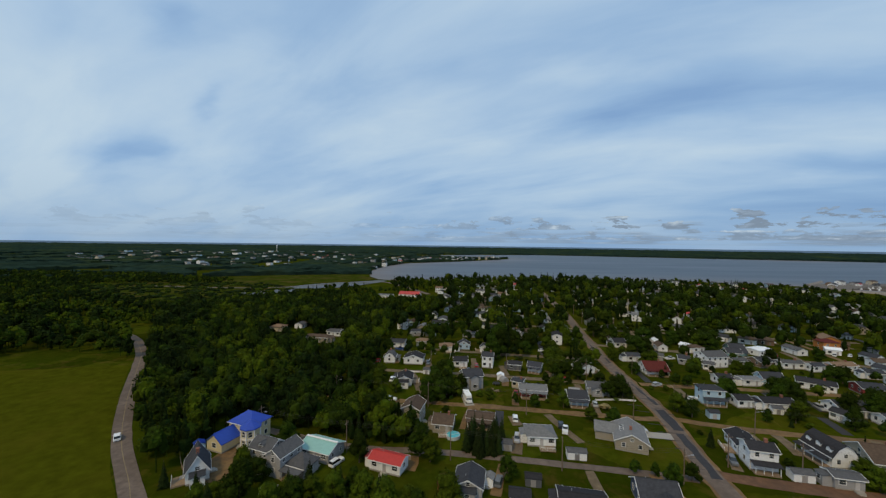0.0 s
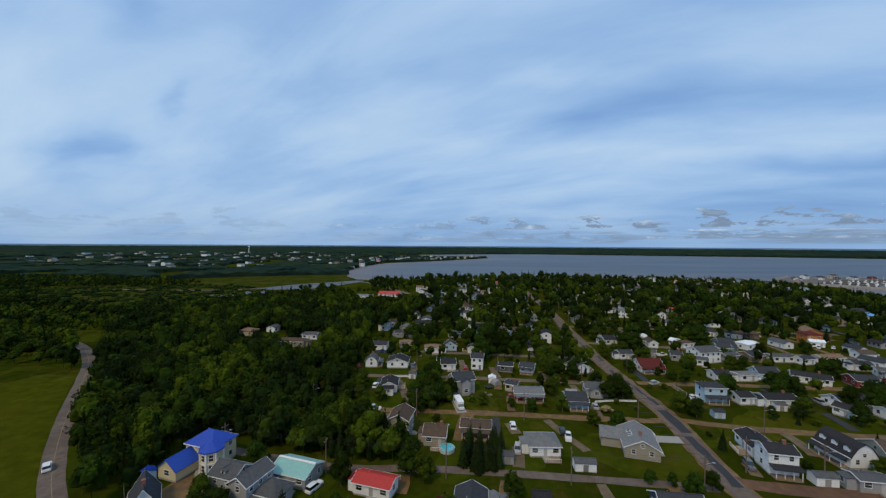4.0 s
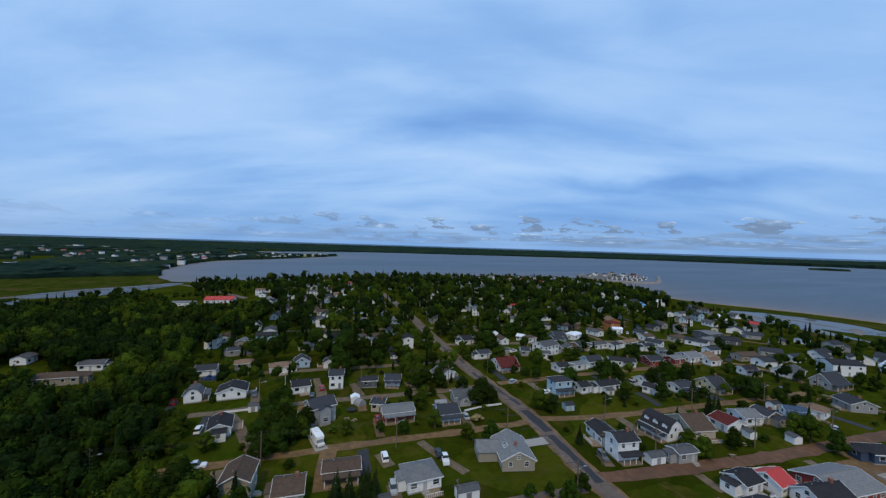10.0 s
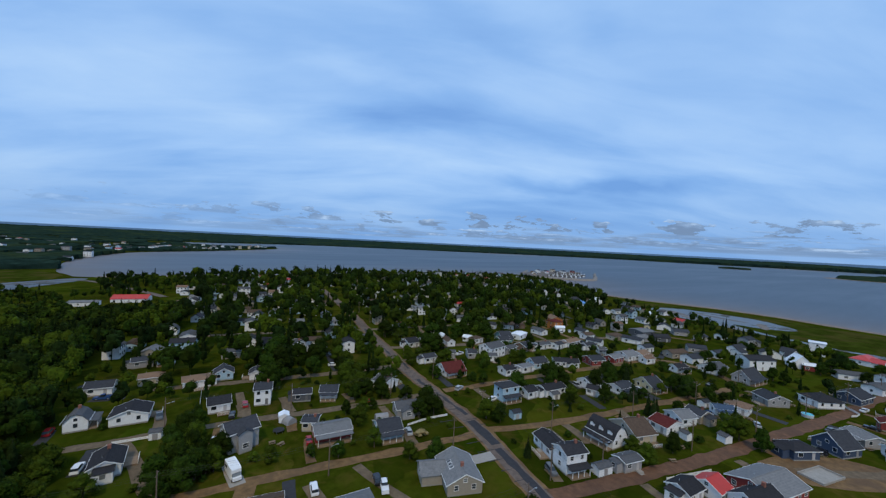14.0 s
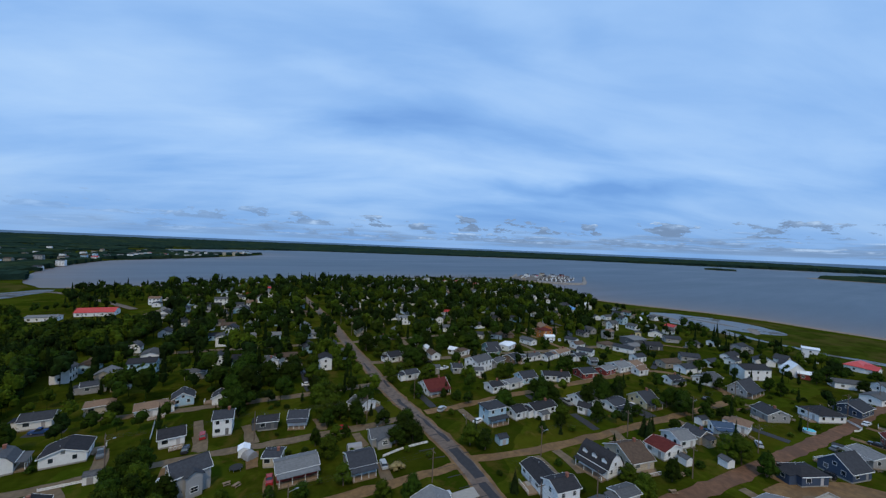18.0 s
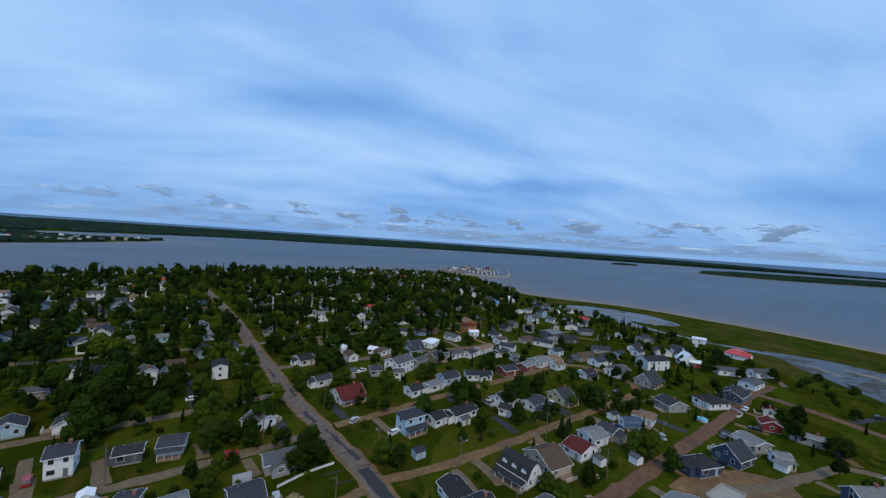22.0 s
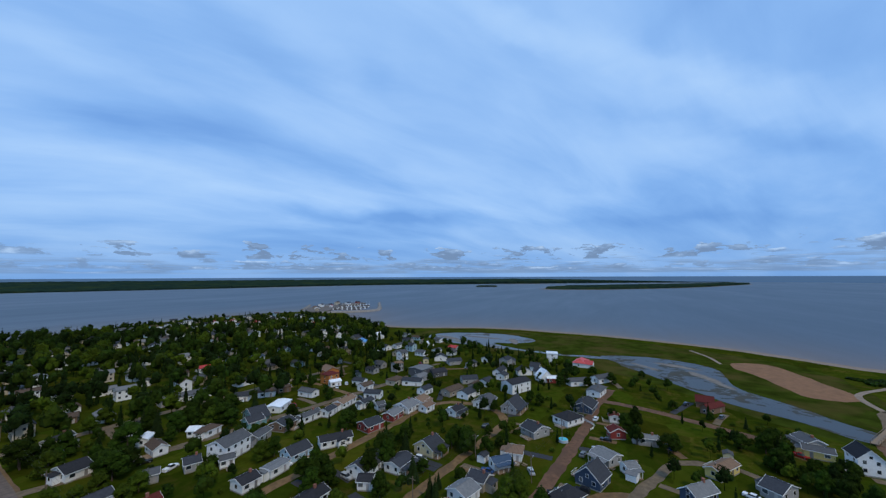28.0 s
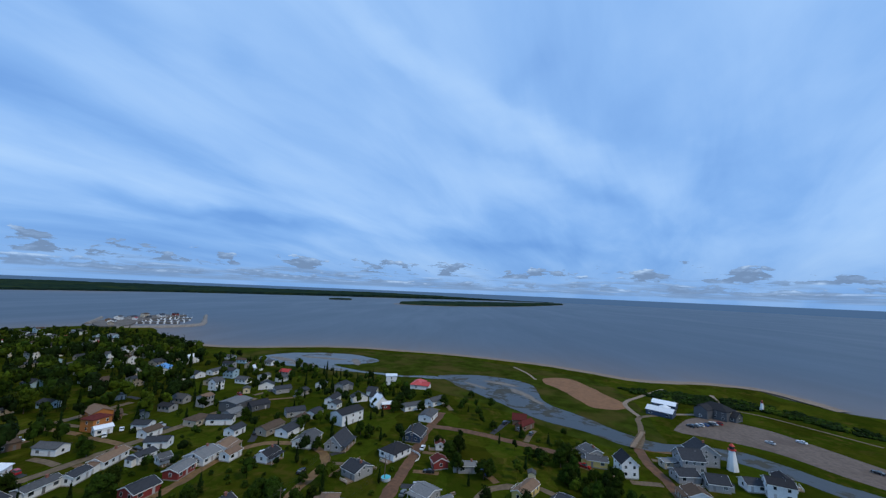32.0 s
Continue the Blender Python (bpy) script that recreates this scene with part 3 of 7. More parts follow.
sheet("marsh", [(-247, 348.9), (-170, 370), (-150, 440), (-190, 520), (-110, 600), (-150, 720), (-260, 700), (-424.9, 588.1), (-482.9, 516.3), (-366.1, 401.1)], MARSH, "wet green marsh along the inlet", "marsh", 0.02, 8.0, 40.0)
sheet("pond", [(-240.9, 423.8), (-226, 470), (-190, 490), (-182, 455), (-205, 420)], POND, "shallow marsh pond", "pond", 0.06, 6.0, 15.0)
sheet("inlet", [(-208, 508), (-178, 560), (-128, 596), (-96, 622), (-84, 610), (-104, 566), (-130, 520), (-176, 500)], POND, "inlet that drains the marsh to the bay", "inlet", 0.06, 4.0, 18.0)
sheet("playing_field", [(-62, 384), (-20, 380), (-4, 410), (-10, 432), (-58, 428)], MEADOW, "mown playing field beside the hall", "field", 0.03, 1.0, 12.0)

# roads
MAIN = [(-30, -150), (8, -70), (40, -5), (60, 40), (70, 67), (76, 98), (84, 130), (87, 155), (91, 190), (98, 228), (105, 268), (115, 318), (124, 372), (134, 443), (146, 540), (152, 610)]
ribbon("road_shoulder", MAIN, 7.4, DIRT, "bare dirt shoulders of the main street", 0.035, ragged=0.9, step=3.0)
ribbon("road", MAIN, 5.4, ASPHALT, "worn reddish asphalt main street", 0.06)
for line, width, words in (([(75.6, 92), (78, 103), (81, 116)], 2.6, "dark tar-patched stretch of the main street"), ([(81.8, 118), (83.6, 126), (84.8, 134)], 3.4, "dark tar-patched stretch of the main street"),
                           ([(86.6, 138), (87.6, 150), (88.4, 160)], 1.3, "long narrow tar patch on the main street"), ([(87.6, 166), (89, 176)], 1.8, "small tar patch on the main street"),
                           ([(92.6, 190), (94, 199)], 1.0, "narrow tar patch on the main street"), ([(94.6, 214), (96.6, 226)], 1.2, "narrow tar patch on the main street"), ([(69, 70), (71.6, 78)], 1.1, "narrow tar patch on the main street"),
                           ([(103, 262), (105, 272)], 1.4, "narrow tar patch on the main street")):
    ribbon("road_patch", line, width, PATCH, words, 0.075, ragged=0.9, step=1.6)
for k in range(26):
    x0, y0 = (76 + 0.2 * k, 96 + 5.2 * k) if k < 12 else (84 + 0.19 * (k - 6), 130 + 4.6 * (k - 12))
    ribbon("road_crack", [(x0 - 2.6, y0 + 0.8), (x0, y0 + 0.2), (x0 + 2.8, y0 - 0.5)], 0.22, PATCH, "dark sealed crack across the street", 0.08, ragged=0.3, keep=False, step=0.9)
ribbon("road", [(-62, 150), (-30, 143), (0, 138.7), (25, 135), (50, 130.6), (80, 126)], 3.6, DIRT, "unpaved light brown side street", 0.045, ragged=1.0, step=3.0)
ribbon("road", [(86, 126), (106, 119), (133, 113), (168, 106), (205, 99), (219, 98), (231, 107), (234, 128), (222, 140), (196, 144), (168, 149), (138, 154), (112, 157), (92, 160)], 3.8, DIRT,
       "unpaved side street that loops between the houses", 0.045, ragged=1.0, step=3.0)
ribbon("road", [(-40, 178), (-25, 176), (12, 172), (44, 166), (66, 162), (88, 160)], 3.8, GRAVEL, "pale gravel side street", 0.045, ragged=1.0, step=3.0)
ribbon("road", [(76, 94), (86, 91), (107, 85.6), (136, 78.5), (161, 74), (190, 68.5), (226, 62), (262, 57), (290, 50)], 4.8, RED_DIRT, "wide red-brown dirt street", 0.045, ragged=1.0, step=3.0)
ribbon("road", [(-70.7, 123.2), (-28, 108), (-2, 105), (20, 101.6), (52, 95.6), (70, 92)], 3.0, ASPHALT, "narrow paved lane", 0.045)
ribbon("road", [(-34, -160), (-38, -70), (-40, -10), (-48, 40), (-65, 75.4), (-76, 88.7), (-95, 109), (-118.4, 139.5), (-143.8, 176.6), (-161.6, 201.4), (-184, 226.4), (-205, 242.7), (-222, 250.5), (-252, 262.8), (-283, 274.8), (-388, 322), (-532, 400)], 5.0, ASPHALT,
       "winding rural asphalt road", 0.06)
ribbon("road_line", [(-65, 75.4), (-76, 88.7), (-95, 109), (-118.4, 139.5), (-143.8, 176.6), (-161.6, 201.4), (-184, 226.4)], 0.12, material("faded_line", (0.26, 0.20, 0.10), 0.85, 0.3, 1.5, stain=0.3), "faded yellow centre line of the rural road", 0.075, "road marking", 0.02, False)
ribbon("road", [(266, 54), (260, 33), (246, 6), (238, -8)], 5.0, RED_DIRT, "bare dirt track across the grass", 0.04, ragged=1.0, step=3.0)
ribbon("road", [(150, 62), (168, 49), (186, 40), (203, 30), (206, 20)], 3.6, GRAVEL, "curved gravel drive", 0.04, ragged=1.0, step=3.0)
ribbon("road", [(150.9, -18.1), (179, -33.7), (196.7, -39.9), (216.8, -43.5), (232.4, -44.3), (250.4, -48.2)], 4.6, RED_DIRT, "dirt lane to the footbridge", 0.04, ragged=1.0, step=3.0)
ribbon("road", [(-10, 215), (20, 208), (60, 200), (92, 196)], 4.0, GRAVEL, "gravel cross street", 0.04, ragged=1.0, step=3.0)
ribbon("road", [(98, 226), (130, 216), (165, 206), (205, 194), (250, 182), (300, 172)], 4.6, GRAVEL, "gravel cross street", 0.04, ragged=1.0, step=3.0)
ribbon("road", [(106, 270), (150, 262), (210, 250), (280, 236)], 4.6, GRAVEL, "gravel cross street", 0.04, ragged=1.0, step=3.0)
ribbon("road", [(-20, 300), (20, 292), (60, 282), (104, 270)], 4.4, GRAVEL, "gravel cross street", 0.04, ragged=1.0, step=3.0)
ribbon("road", [(-10, 395), (2, 430), (20, 470), (30, 520)], 5.0, GRAVEL, "gravel lane by the hall", 0.04, ragged=1.0, step=3.0)
ribbon("road", [(-386.1, 507.5), (-240, 500), (-150, 560), (-90, 600), (-40, 520), (-10, 455)], 6.0, ASPHALT, "road over the inlet", 0.07)
ribbon("driveway", [(57, 118), (66, 116), (78, 114)], 4.0, CONCRETE, "pale concrete driveway", 0.05, "driveway", 0.05)
ribbon("driveway", [(13.4, 136.5), (12.8, 142), (12.5, 147)], 3.6, CONCRETE, "gravel and concrete parking strip", 0.05, "driveway", 0.05)
ribbon("driveway", [(128, 92), (137, 104), (142, 112)], 3.0, GRAVEL, "gravel driveway", 0.05, "driveway", 0.1)
ribbon("footpath", [(250.4, -48.2), (262.8, -56.4), (284.5, -66.3), (300.5, -74.3), (310, -101.4)], 3.0, GRAVEL, "pale path from the footbridge", 0.06, "path", 0.1)
ribbon("footpath", [(300.5, -74.3), (330, -78), (352.4, -100.3), (378.6, -131.3)], 3.0, SAND, "pale sandy path to the beach", 0.06, "path", 0.2)
ribbon("footpath", [(310, -101.4), (314.9, -124.4), (332.2, -145.5), (366.4, -162.8)], 3.0, SAND, "curved path by the visitor centre", 0.06, "path", 0.2)
ribbon("footpath", [(329.5, -143.2), (317.3, -160.4), (295.8, -172.8), (268.2, -186.8)], 2.0, GRAVEL, "narrow footpath over the lawn", 0.06, "path", 0.1)
ribbon("footpath", [(392.6, -29.3), (420.2, -26.7), (445.4, -18.8)], 2.4, SAND, "pale sandy track over the dune to the beach", 0.06, "path", 0.2)
ribbon("driveway", [(15, 135), (12.5, 127), (10.5, 118)], 4.6, DIRT, "bare dirt drive beside a house", 0.05, "driveway", 0.6)
ribbon("driveway", [(28, 128), (28.4, 121)], 3.4, GRAVEL, "gravel parking spot", 0.05, "driveway", 0.3)
ribbon("driveway", [(41, 129.5), (43.4, 119), (46, 110)], 2.8, GRAVEL, "gravel drive with parked cars", 0.05, "driveway", 0.3)
ribbon("driveway", [(-12, 174), (-8.5, 162), (-6, 150), (-4, 142)], 3.4, GRAVEL, "grey gravel drive", 0.05, "driveway", 0.3)
ribbon("driveway", [(19.5, 174), (20, 186), (20.5, 196)], 2.8, GRAVEL, "gravel drive between houses", 0.05, "driveway", 0.3)
ribbon("driveway", [(34, 170), (33.5, 184)], 2.8, GRAVEL, "gravel drive between houses", 0.05, "driveway", 0.3)
sheet("dirt_lot", [(146, 70), (160, 66), (172, 56), (176, 44), (166, 40), (152, 50), (144, 58)], DIRT, "bare dirt building lot", "dirt lot", 0.035, 1.5, 8.0)
sheet("dirt_lot", [(-64, 98), (-61, 108), (-53, 104), (-50, 96), (-52, 91), (-58, 90)], DIRT, "bare dirt yard beside the guest house", "dirt lot", 0.035, 1.0, 6.0)

# ---- trees ----
def leaf_cloud(m, rng, centre, radii, count, size):
    """Small leaf sprays on and in an uneven lobe, each a bent pair of triangles that faces outwards."""
    cx, cy, cz = centre
    for _ in range(count):
        d = Vector((rng.gauss(0, 1), rng.gauss(0, 1), rng.gauss(0.12, 1))).normalized()
        r = rng.uniform(0.62, 1.06) ** 0.5 * (0.85 + 0.3 * noise.noise(d * 2.3 + Vector(centre)))
        p = Vector((cx + d.x * radii[0] * r, cy + d.y * radii[1] * r, cz + d.z * radii[2] * r))
        n = (d + Vector((rng.gauss(0, 0.45), rng.gauss(0, 0.45), rng.gauss(0.25, 0.45)))).normalized()
        a = n.orthogonal().normalized()
        a = (a * math.cos(rng.random() * 6.3) + n.cross(a) * math.sin(rng.random() * 6.3)).normalized()
        b = n.cross(a)
        s = size * rng.uniform(0.6, 1.35)
        m.add([p - a * s, p - b * s * 0.55 - n * s * 0.2, p + a * s * rng.uniform(0.7, 1.1), p + b * s * rng.uniform(0.4, 0.7) - n * s * 0.15], [(0, 1, 2), (0, 2, 3)])


def lump(m, rng, centre, radii, rings=4, seg=7):
    """An uneven solid lobe under the leaf sprays."""
    k = len(m.v)
    shift = Vector((rng.random() * 9, rng.random() * 9, rng.random() * 9))
    for i in range(rings + 1):
        a = math.pi * i / rings
        for j in range(seg):
            b = 2 * math.pi * (j + 0.5 * (i % 2)) / seg
            d = Vector((math.sin(a) * math.cos(b), math.sin(a) * math.sin(b), math.cos(a)))
            r = 0.88 + 0.5 * noise.noise(d * 1.9 + shift)
            m.v.append((centre[0] + d.x * radii[0] * r, centre[1] + d.y * radii[1] * r, centre[2] + d.z * radii[2] * r))
    m.f += [(k + i * seg + j, k + (i + 1) * seg + j, k + (i + 1) * seg + (j + 1) % seg, k + i * seg + (j + 1) % seg) for i in range(rings) for j in range(seg)]


def broadleaf_meshes(seed, tall, wide, leaves, size):
    rng = random.Random(seed)
    wood, crown = Mesh(), Mesh()
    wood.beam((0, 0, -0.3), (rng.uniform(-.2, .2), rng.uniform(-.2, .2), tall * 0.42), tall * 0.028, tall * 0.018, 6)
    lobes = 9
    for i in range(lobes):
        a = 2 * math.pi * i / lobes + rng.uniform(-0.4, 0.4)
        up = 0.24 + 0.5 * ((i * 5) % lobes) / lobes + rng.uniform(-0.03, 0.06)
        out = wide * 0.5 * rng.uniform(0.42, 0.66) * (1.1 - 0.6 * max(0.0, up - 0.35) / 0.4)
        c = (out * math.cos(a), out * math.sin(a), tall * up)
        wood.beam((0, 0, tall * 0.3), c, tall * 0.013, tall * 0.005, 4)
        k = rng.uniform(0.75, 1.2)
        leaf_cloud(crown, rng, c, (wide * 0.25 * k, wide * 0.25 * k, tall * 0.17 * k), leaves // (lobes + 2), size)
        lump(crown, rng, c, (wide * 0.185 * k, wide * 0.185 * k, tall * 0.13 * k), 5, 8)
    leaf_cloud(crown, rng, (0, 0, tall * 0.74), (wide * 0.3, wide * 0.3, tall * 0.25), 2 * leaves // (lobes + 2), size)
    lump(crown, rng, (0, 0, tall * 0.7), (wide * 0.24, wide * 0.24, tall * 0.2), 5, 8)
    return wood, crown


def conifer_meshes(seed, tall, wide, tiers, per):
    rng = random.Random(seed)
    wood, crown = Mesh(), Mesh()
    wood.beam((0, 0, -0.3), (0, 0, tall * 0.95), tall * 0.018, 0.03, 6)
    for i in range(tiers):
        t = i / (tiers - 1)
        z = tall * (0.1 + 0.86 * t)
        r = wide / 2 * (1 - t) ** 0.85 + 0.12
        k = max(5, int(per * (1 - 0.7 * t)))
        for j in range(k):
            a = 2 * math.pi * (j + rng.random() * 0.8) / k
            q = r * rng.uniform(0.7, 1.15)
            tip = Vector((q * math.cos(a), q * math.sin(a), z - q * 0.38 - rng.uniform(0, 0.3)))
            root = Vector((0.1 * math.cos(a), 0.1 * math.sin(a), z + 0.2))
            side = Vector((-math.sin(a), math.cos(a), 0)) * q * 0.32
            mid = root.lerp(tip, 0.6)
            crown.add([root, mid - side, tip, mid + side, mid + Vector((0, 0, 0.18 * q))], [(0, 1, 4), (1, 2, 4), (2, 3, 4), (3, 0, 4)])
    return wood, crown


TREE_KINDS = {}


def tree_kind(key, maker, mat, label, category="tree", name="broadleaf_tree"):
    wood, crown = maker
    root = (name, wood.data("trunk", BARK), crown.data("crown", mat), label, category)
    TREE_KINDS[key] = root


for i in range(5):
    tree_kind("broad%d" % i, broadleaf_meshes(10 + i, 9.0, (7.5, 8.5, 6.5, 9.0, 7.0)[i], 1300, 0.33), (LEAF, LEAF_LIGHT, LEAF, LEAF, LEAF_LIGHT)[i], "leafy green broadleaf tree")
for i in range(3):
    tree_kind("fir%d" % i, conifer_meshes(30 + i, 10.0, (4.2, 5.0, 3.6)[i], 17, 15), NEEDLE, "dark green pointed spruce tree", "tree", "spruce_tree")
for i in range(2):
    tree_kind("bush%d" % i, broadleaf_meshes(50 + i, 2.2, 2.8, 260, 0.2), (LEAF, LEAF_LIGHT)[i], "rounded green garden shrub", "shrub", "shrub")
tree_kind("bloom", broadleaf_meshes(60, 2.6, 5.2, 420, 0.2), material("dry_blossom", (0.22, 0.175, 0.075), 0.9, 0.4, 0.8), "pale yellow-brown rounded shrub on a lawn", "shrub", "shrub")


def tree(key, x, y, size=1.0, rot=0.0, group="trees of the town", label=""):
    name, wood, crown, words, category = TREE_KINDS[key]
    t = thing(name, x, y, 0, rot, label or words, category, group)
    t.scale = (size, size, size)
    if "bush" not in key:
        part("trunk", wood, BARK, t)
    part("crown", crown, None, t)
    return t


def wood_stuff(name, label, spots, seed, leaves=80, size=0.85, low=False):
    """A stand of trees that nobody could count: trunks and leaf sprays of all of them in one mesh."""
    rng = random.Random(seed)
    kinds = []
    for k in range(6):
        m = Mesh()
        if low:
            for i in range(4):
                a = i * 1.7 + k
                at = (2.6 * math.cos(a), 2.6 * math.sin(a), 0.9)
                lump(m, rng, at, (2.6, 2.6, 1.5), 3, 6)
                leaf_cloud(m, rng, at, (2.9, 2.9, 1.9), leaves // 3, size)
            kinds.append((np.array(m.v), m.f))
            continue
        if k < 4:
            for i in range(5):
                a = i * 1.3 + k
                leaf_cloud(m, rng, (1.7 * math.cos(a), 1.7 * math.sin(a), 5.2 + 0.7 * i), (1.9, 1.9, 1.7), leaves // 6, size)
                if i < 4:
                    lump(m, rng, (1.6 * math.cos(a), 1.6 * math.sin(a), 4.6 + 0.7 * i), (1.7, 1.7, 1.9), 3, 5)
            leaf_cloud(m, rng, (0, 0, 7.3), (2.3, 2.3, 2.4), leaves // 5, size)
            lump(m, rng, (0, 0, 6.8), (2.1, 2.1, 2.3), 4, 6)
        else:
            for i in range(3):
                lump(m, rng, (0, 0, 2.6 + 2.4 * i), (1.6 - 0.5 * i, 1.6 - 0.5 * i, 2.2), 3, 5)
            for i in range(8):
                t = i / 7
                leaf_cloud(m, rng, (0, 0, 1.5 + 8.5 * t), (2.0 * (1 - t) + 0.25, 2.0 * (1 - t) + 0.25, 0.9), max(4, int(leaves / 7 * (1 - 0.7 * t))), size * 0.75)
        m.beam((0, 0, -0.2), (0, 0, 6), 0.16, 0.08, 3)
        kinds.append((np.array(m.v), m.f))
    verts, faces, index, base = [], [], [], 0
    for x, y, s in spots:
        k = min(5, int(rng.random() ** 1.15 * 6))
        v, f = kinds[k]
        tone = noise.noise(Vector((x / 34, y / 34, 2.0))) + rng.gauss(0, 0.28)
        index += [1 if k > 3 or tone < -0.22 else (2 if tone > 0.30 else 0)] * len(f)
        c, d = math.cos(rng.random() * 6.28), math.sin(rng.random() * 6.28)
        k = math.hypot(c, d) or 1.0
        c, d = c / k, d / k
        q = v * s * np.array([1, 1, rng.uniform(0.85, 1.2)])
        verts.append(np.stack([q[:, 0] * c - q[:, 1] * d + x, q[:, 0] * d + q[:, 1] * c + y, q[:, 2]], 1))
        faces += [tuple(i + base for i in face) for face in f]
        base += len(v)
    me = bpy.data.meshes.new(name)
    me.from_pydata(np.concatenate(verts).tolist(), [], faces)
    for m in (WOODS, WOODS_DARK, WOODS_LIGHT):
        me.materials.append(m)
    me.polygons.foreach_set("material_index", index)
    return tagged(new(name, me), label, "woodland", "", "stuff")


# ---- fences ----
def fence(points, mat, label, tall=1.1, step=2.4):
    line = smooth_line(points, step)
    t = thing("fence", line[0].x, line[0].y, 0, 0, label, "fence", "garden fences")
    post = shared(("fence_post", tall, mat.name), lambda: Mesh().box(-0.06, 0.06, -0.06, 0.06, -0.2, tall).data("post", mat))
    for a, b in zip(line, line[1:]):
        part("post", post, None, t, "", pose(a.x - line[0].x, a.y - line[0].y, 0))
        way = b - a
        rot = math.degrees(math.atan2(way.y, way.x))
        k = round(way.length, 1)
        panel = shared(("fence_panel", tall, k, mat.name), lambda: Mesh().box(0, k, -0.02, 0.02, 0.15, tall * 0.5).box(0, k, -0.02, 0.02, tall * 0.58, tall * 0.92).data("panel", mat))
        part("panel", panel, None, t, "", pose(a.x - line[0].x, a.y - line[0].y, 0, 0, 0, rot))


# ---- houses ----
def window_mesh(w, h):
    def frame_data():
        m = Mesh()
        b = 0.09
        m.box(-w / 2 - b, w / 2 + b, -0.05, 0.03, -b - 0.03, 0.0).box(-w / 2 - b, w / 2 + b, -0.05, 0.03, h, h + b)
        m.box(-w / 2 - b, -w / 2, -0.05, 0.03, 0, h).box(w / 2, w / 2 + b, -0.05, 0.03, 0, h)
        m.box(-w / 2, w / 2, -0.035, 0.0, h * 0.48, h * 0.54)
        return m.data("window", TRIM)

    def pane_data():
        return Mesh().box(-w / 2, w / 2, -0.012, 0.0, 0, h).data("pane", GLASS)

    return shared(("frame", w, h), frame_data), shared(("pane", w, h), pane_data)


def plain_window(w, h):
    m = Mesh().box(-w / 2 - 0.1, w / 2 + 0.1, -0.03, 0.02, -0.1, h + 0.1).box(-w / 2, w / 2, -0.05, -0.02, 0, h)
    me = m.data("window", TRIM)
    me.materials.append(GLASS)
    for poly in list(me.polygons)[6:]:
        poly.material_index = 1
    return me


def put_window(parent, x, y, z, face, w=1.1, h=1.2, full=True):
    """A window whose outside looks along the face angle (degrees)."""
    if not full:
        return part("window", shared(("plain", w, h), lambda: plain_window(w, h)), None, parent, "", pose(x, y, z, 0, 0, face + 90))
    f, p = window_mesh(w, h)
    win = part("window", f, None, parent, "", pose(x, y, z, 0, 0, face + 90))
    part("pane", p, None, win)
    return win


def put_door(parent, x, y, z, face, w=0.95, h=2.05, step=True):
    data = shared(("door", w, h), lambda: Mesh().box(-w / 2, w / 2, -0.06, 0.02, 0, h).box(-w / 2 + 0.14, w / 2 - 0.14, -0.08, -0.05, h * 0.55, h - 0.18).data("door", DOOR_MAT))
    d = part("door", data, None, parent, "", pose(x, y, z, 0, 0, face + 90))
    if step:
        data = shared("steps", lambda: Mesh().box(-0.9, 0.9, -1.3, 0, -0.9, -0.03).box(-0.7, 0.7, -1.6, -1.3, -0.9, -0.22).box(-0.7, 0.7, -1.9, -1.6, -0.9, -0.4).data("steps", CONCRETE))
        part("steps", data, None, d)
    return d


def gable_shape(m, x0, x1, y0, y1, z0, z1, rise):
    """Walls with gables at the x ends."""
    ym = (y0 + y1) / 2
    m.add([(x0, y0, z0), (x1, y0, z0), (x1, y1, z0), (x0, y1, z0), (x0, y0, z1), (x1, y0, z1), (x1, y1, z1), (x0, y1, z1), (x0, ym, z1 + rise), (x1, ym, z1 + rise)],
          [(3, 2, 1, 0), (0, 1, 5, 4), (2, 3, 7, 6), (1, 2, 6, 9, 5), (3, 0, 4, 8, 7), (4, 5, 9, 8), (6, 7, 8, 9)])


def gable_roof(m, x0, x1, y0, y1, z1, rise, over=0.4, thick=0.16):
    ym = (y0 + y1) / 2
    drop = rise * over / ((y1 - y0) / 2)
    a, b = x0 - over, x1 + over
    up = 0.12
    m.slab([(a, y0 - over, z1 - drop + up), (b, y0 - over, z1 - drop + up), (b, ym, z1 + rise + up), (a, ym, z1 + rise + up)], thick)
    m.slab([(b, y1 + over, z1 - drop + up), (a, y1 + over, z1 - drop + up), (a, ym, z1 + rise + up), (b, ym, z1 + rise + up)], thick)
    m.box(a, b, ym - 0.14, ym + 0.14, z1 + rise + up - 0.05, z1 + rise + up + 0.05)


def hip_roof(m, x0, x1, y0, y1, z1, rise, over=0.45, thick=0.16):
    x0, x1, y0, y1, z = x0 - over, x1 + over, y0 - over, y1 + over, z1 + 0.05
    ym, inset = (y0 + y1) / 2, min((y1 - y0) / 2, (x1 - x0) / 2 - 0.2)
    p, q = (x0 + inset, ym, z + rise), (x1 - inset, ym, z + rise)
    m.slab([(x0, y0, z), (x1, y0, z), q, p], thick).slab([(x1, y1, z), (x0, y1, z), p, q], thick)
    m.slab([(x1, y0, z), (x1, y1, z), q], thick).slab([(x0, y1, z), (x0, y0, z), p], thick)


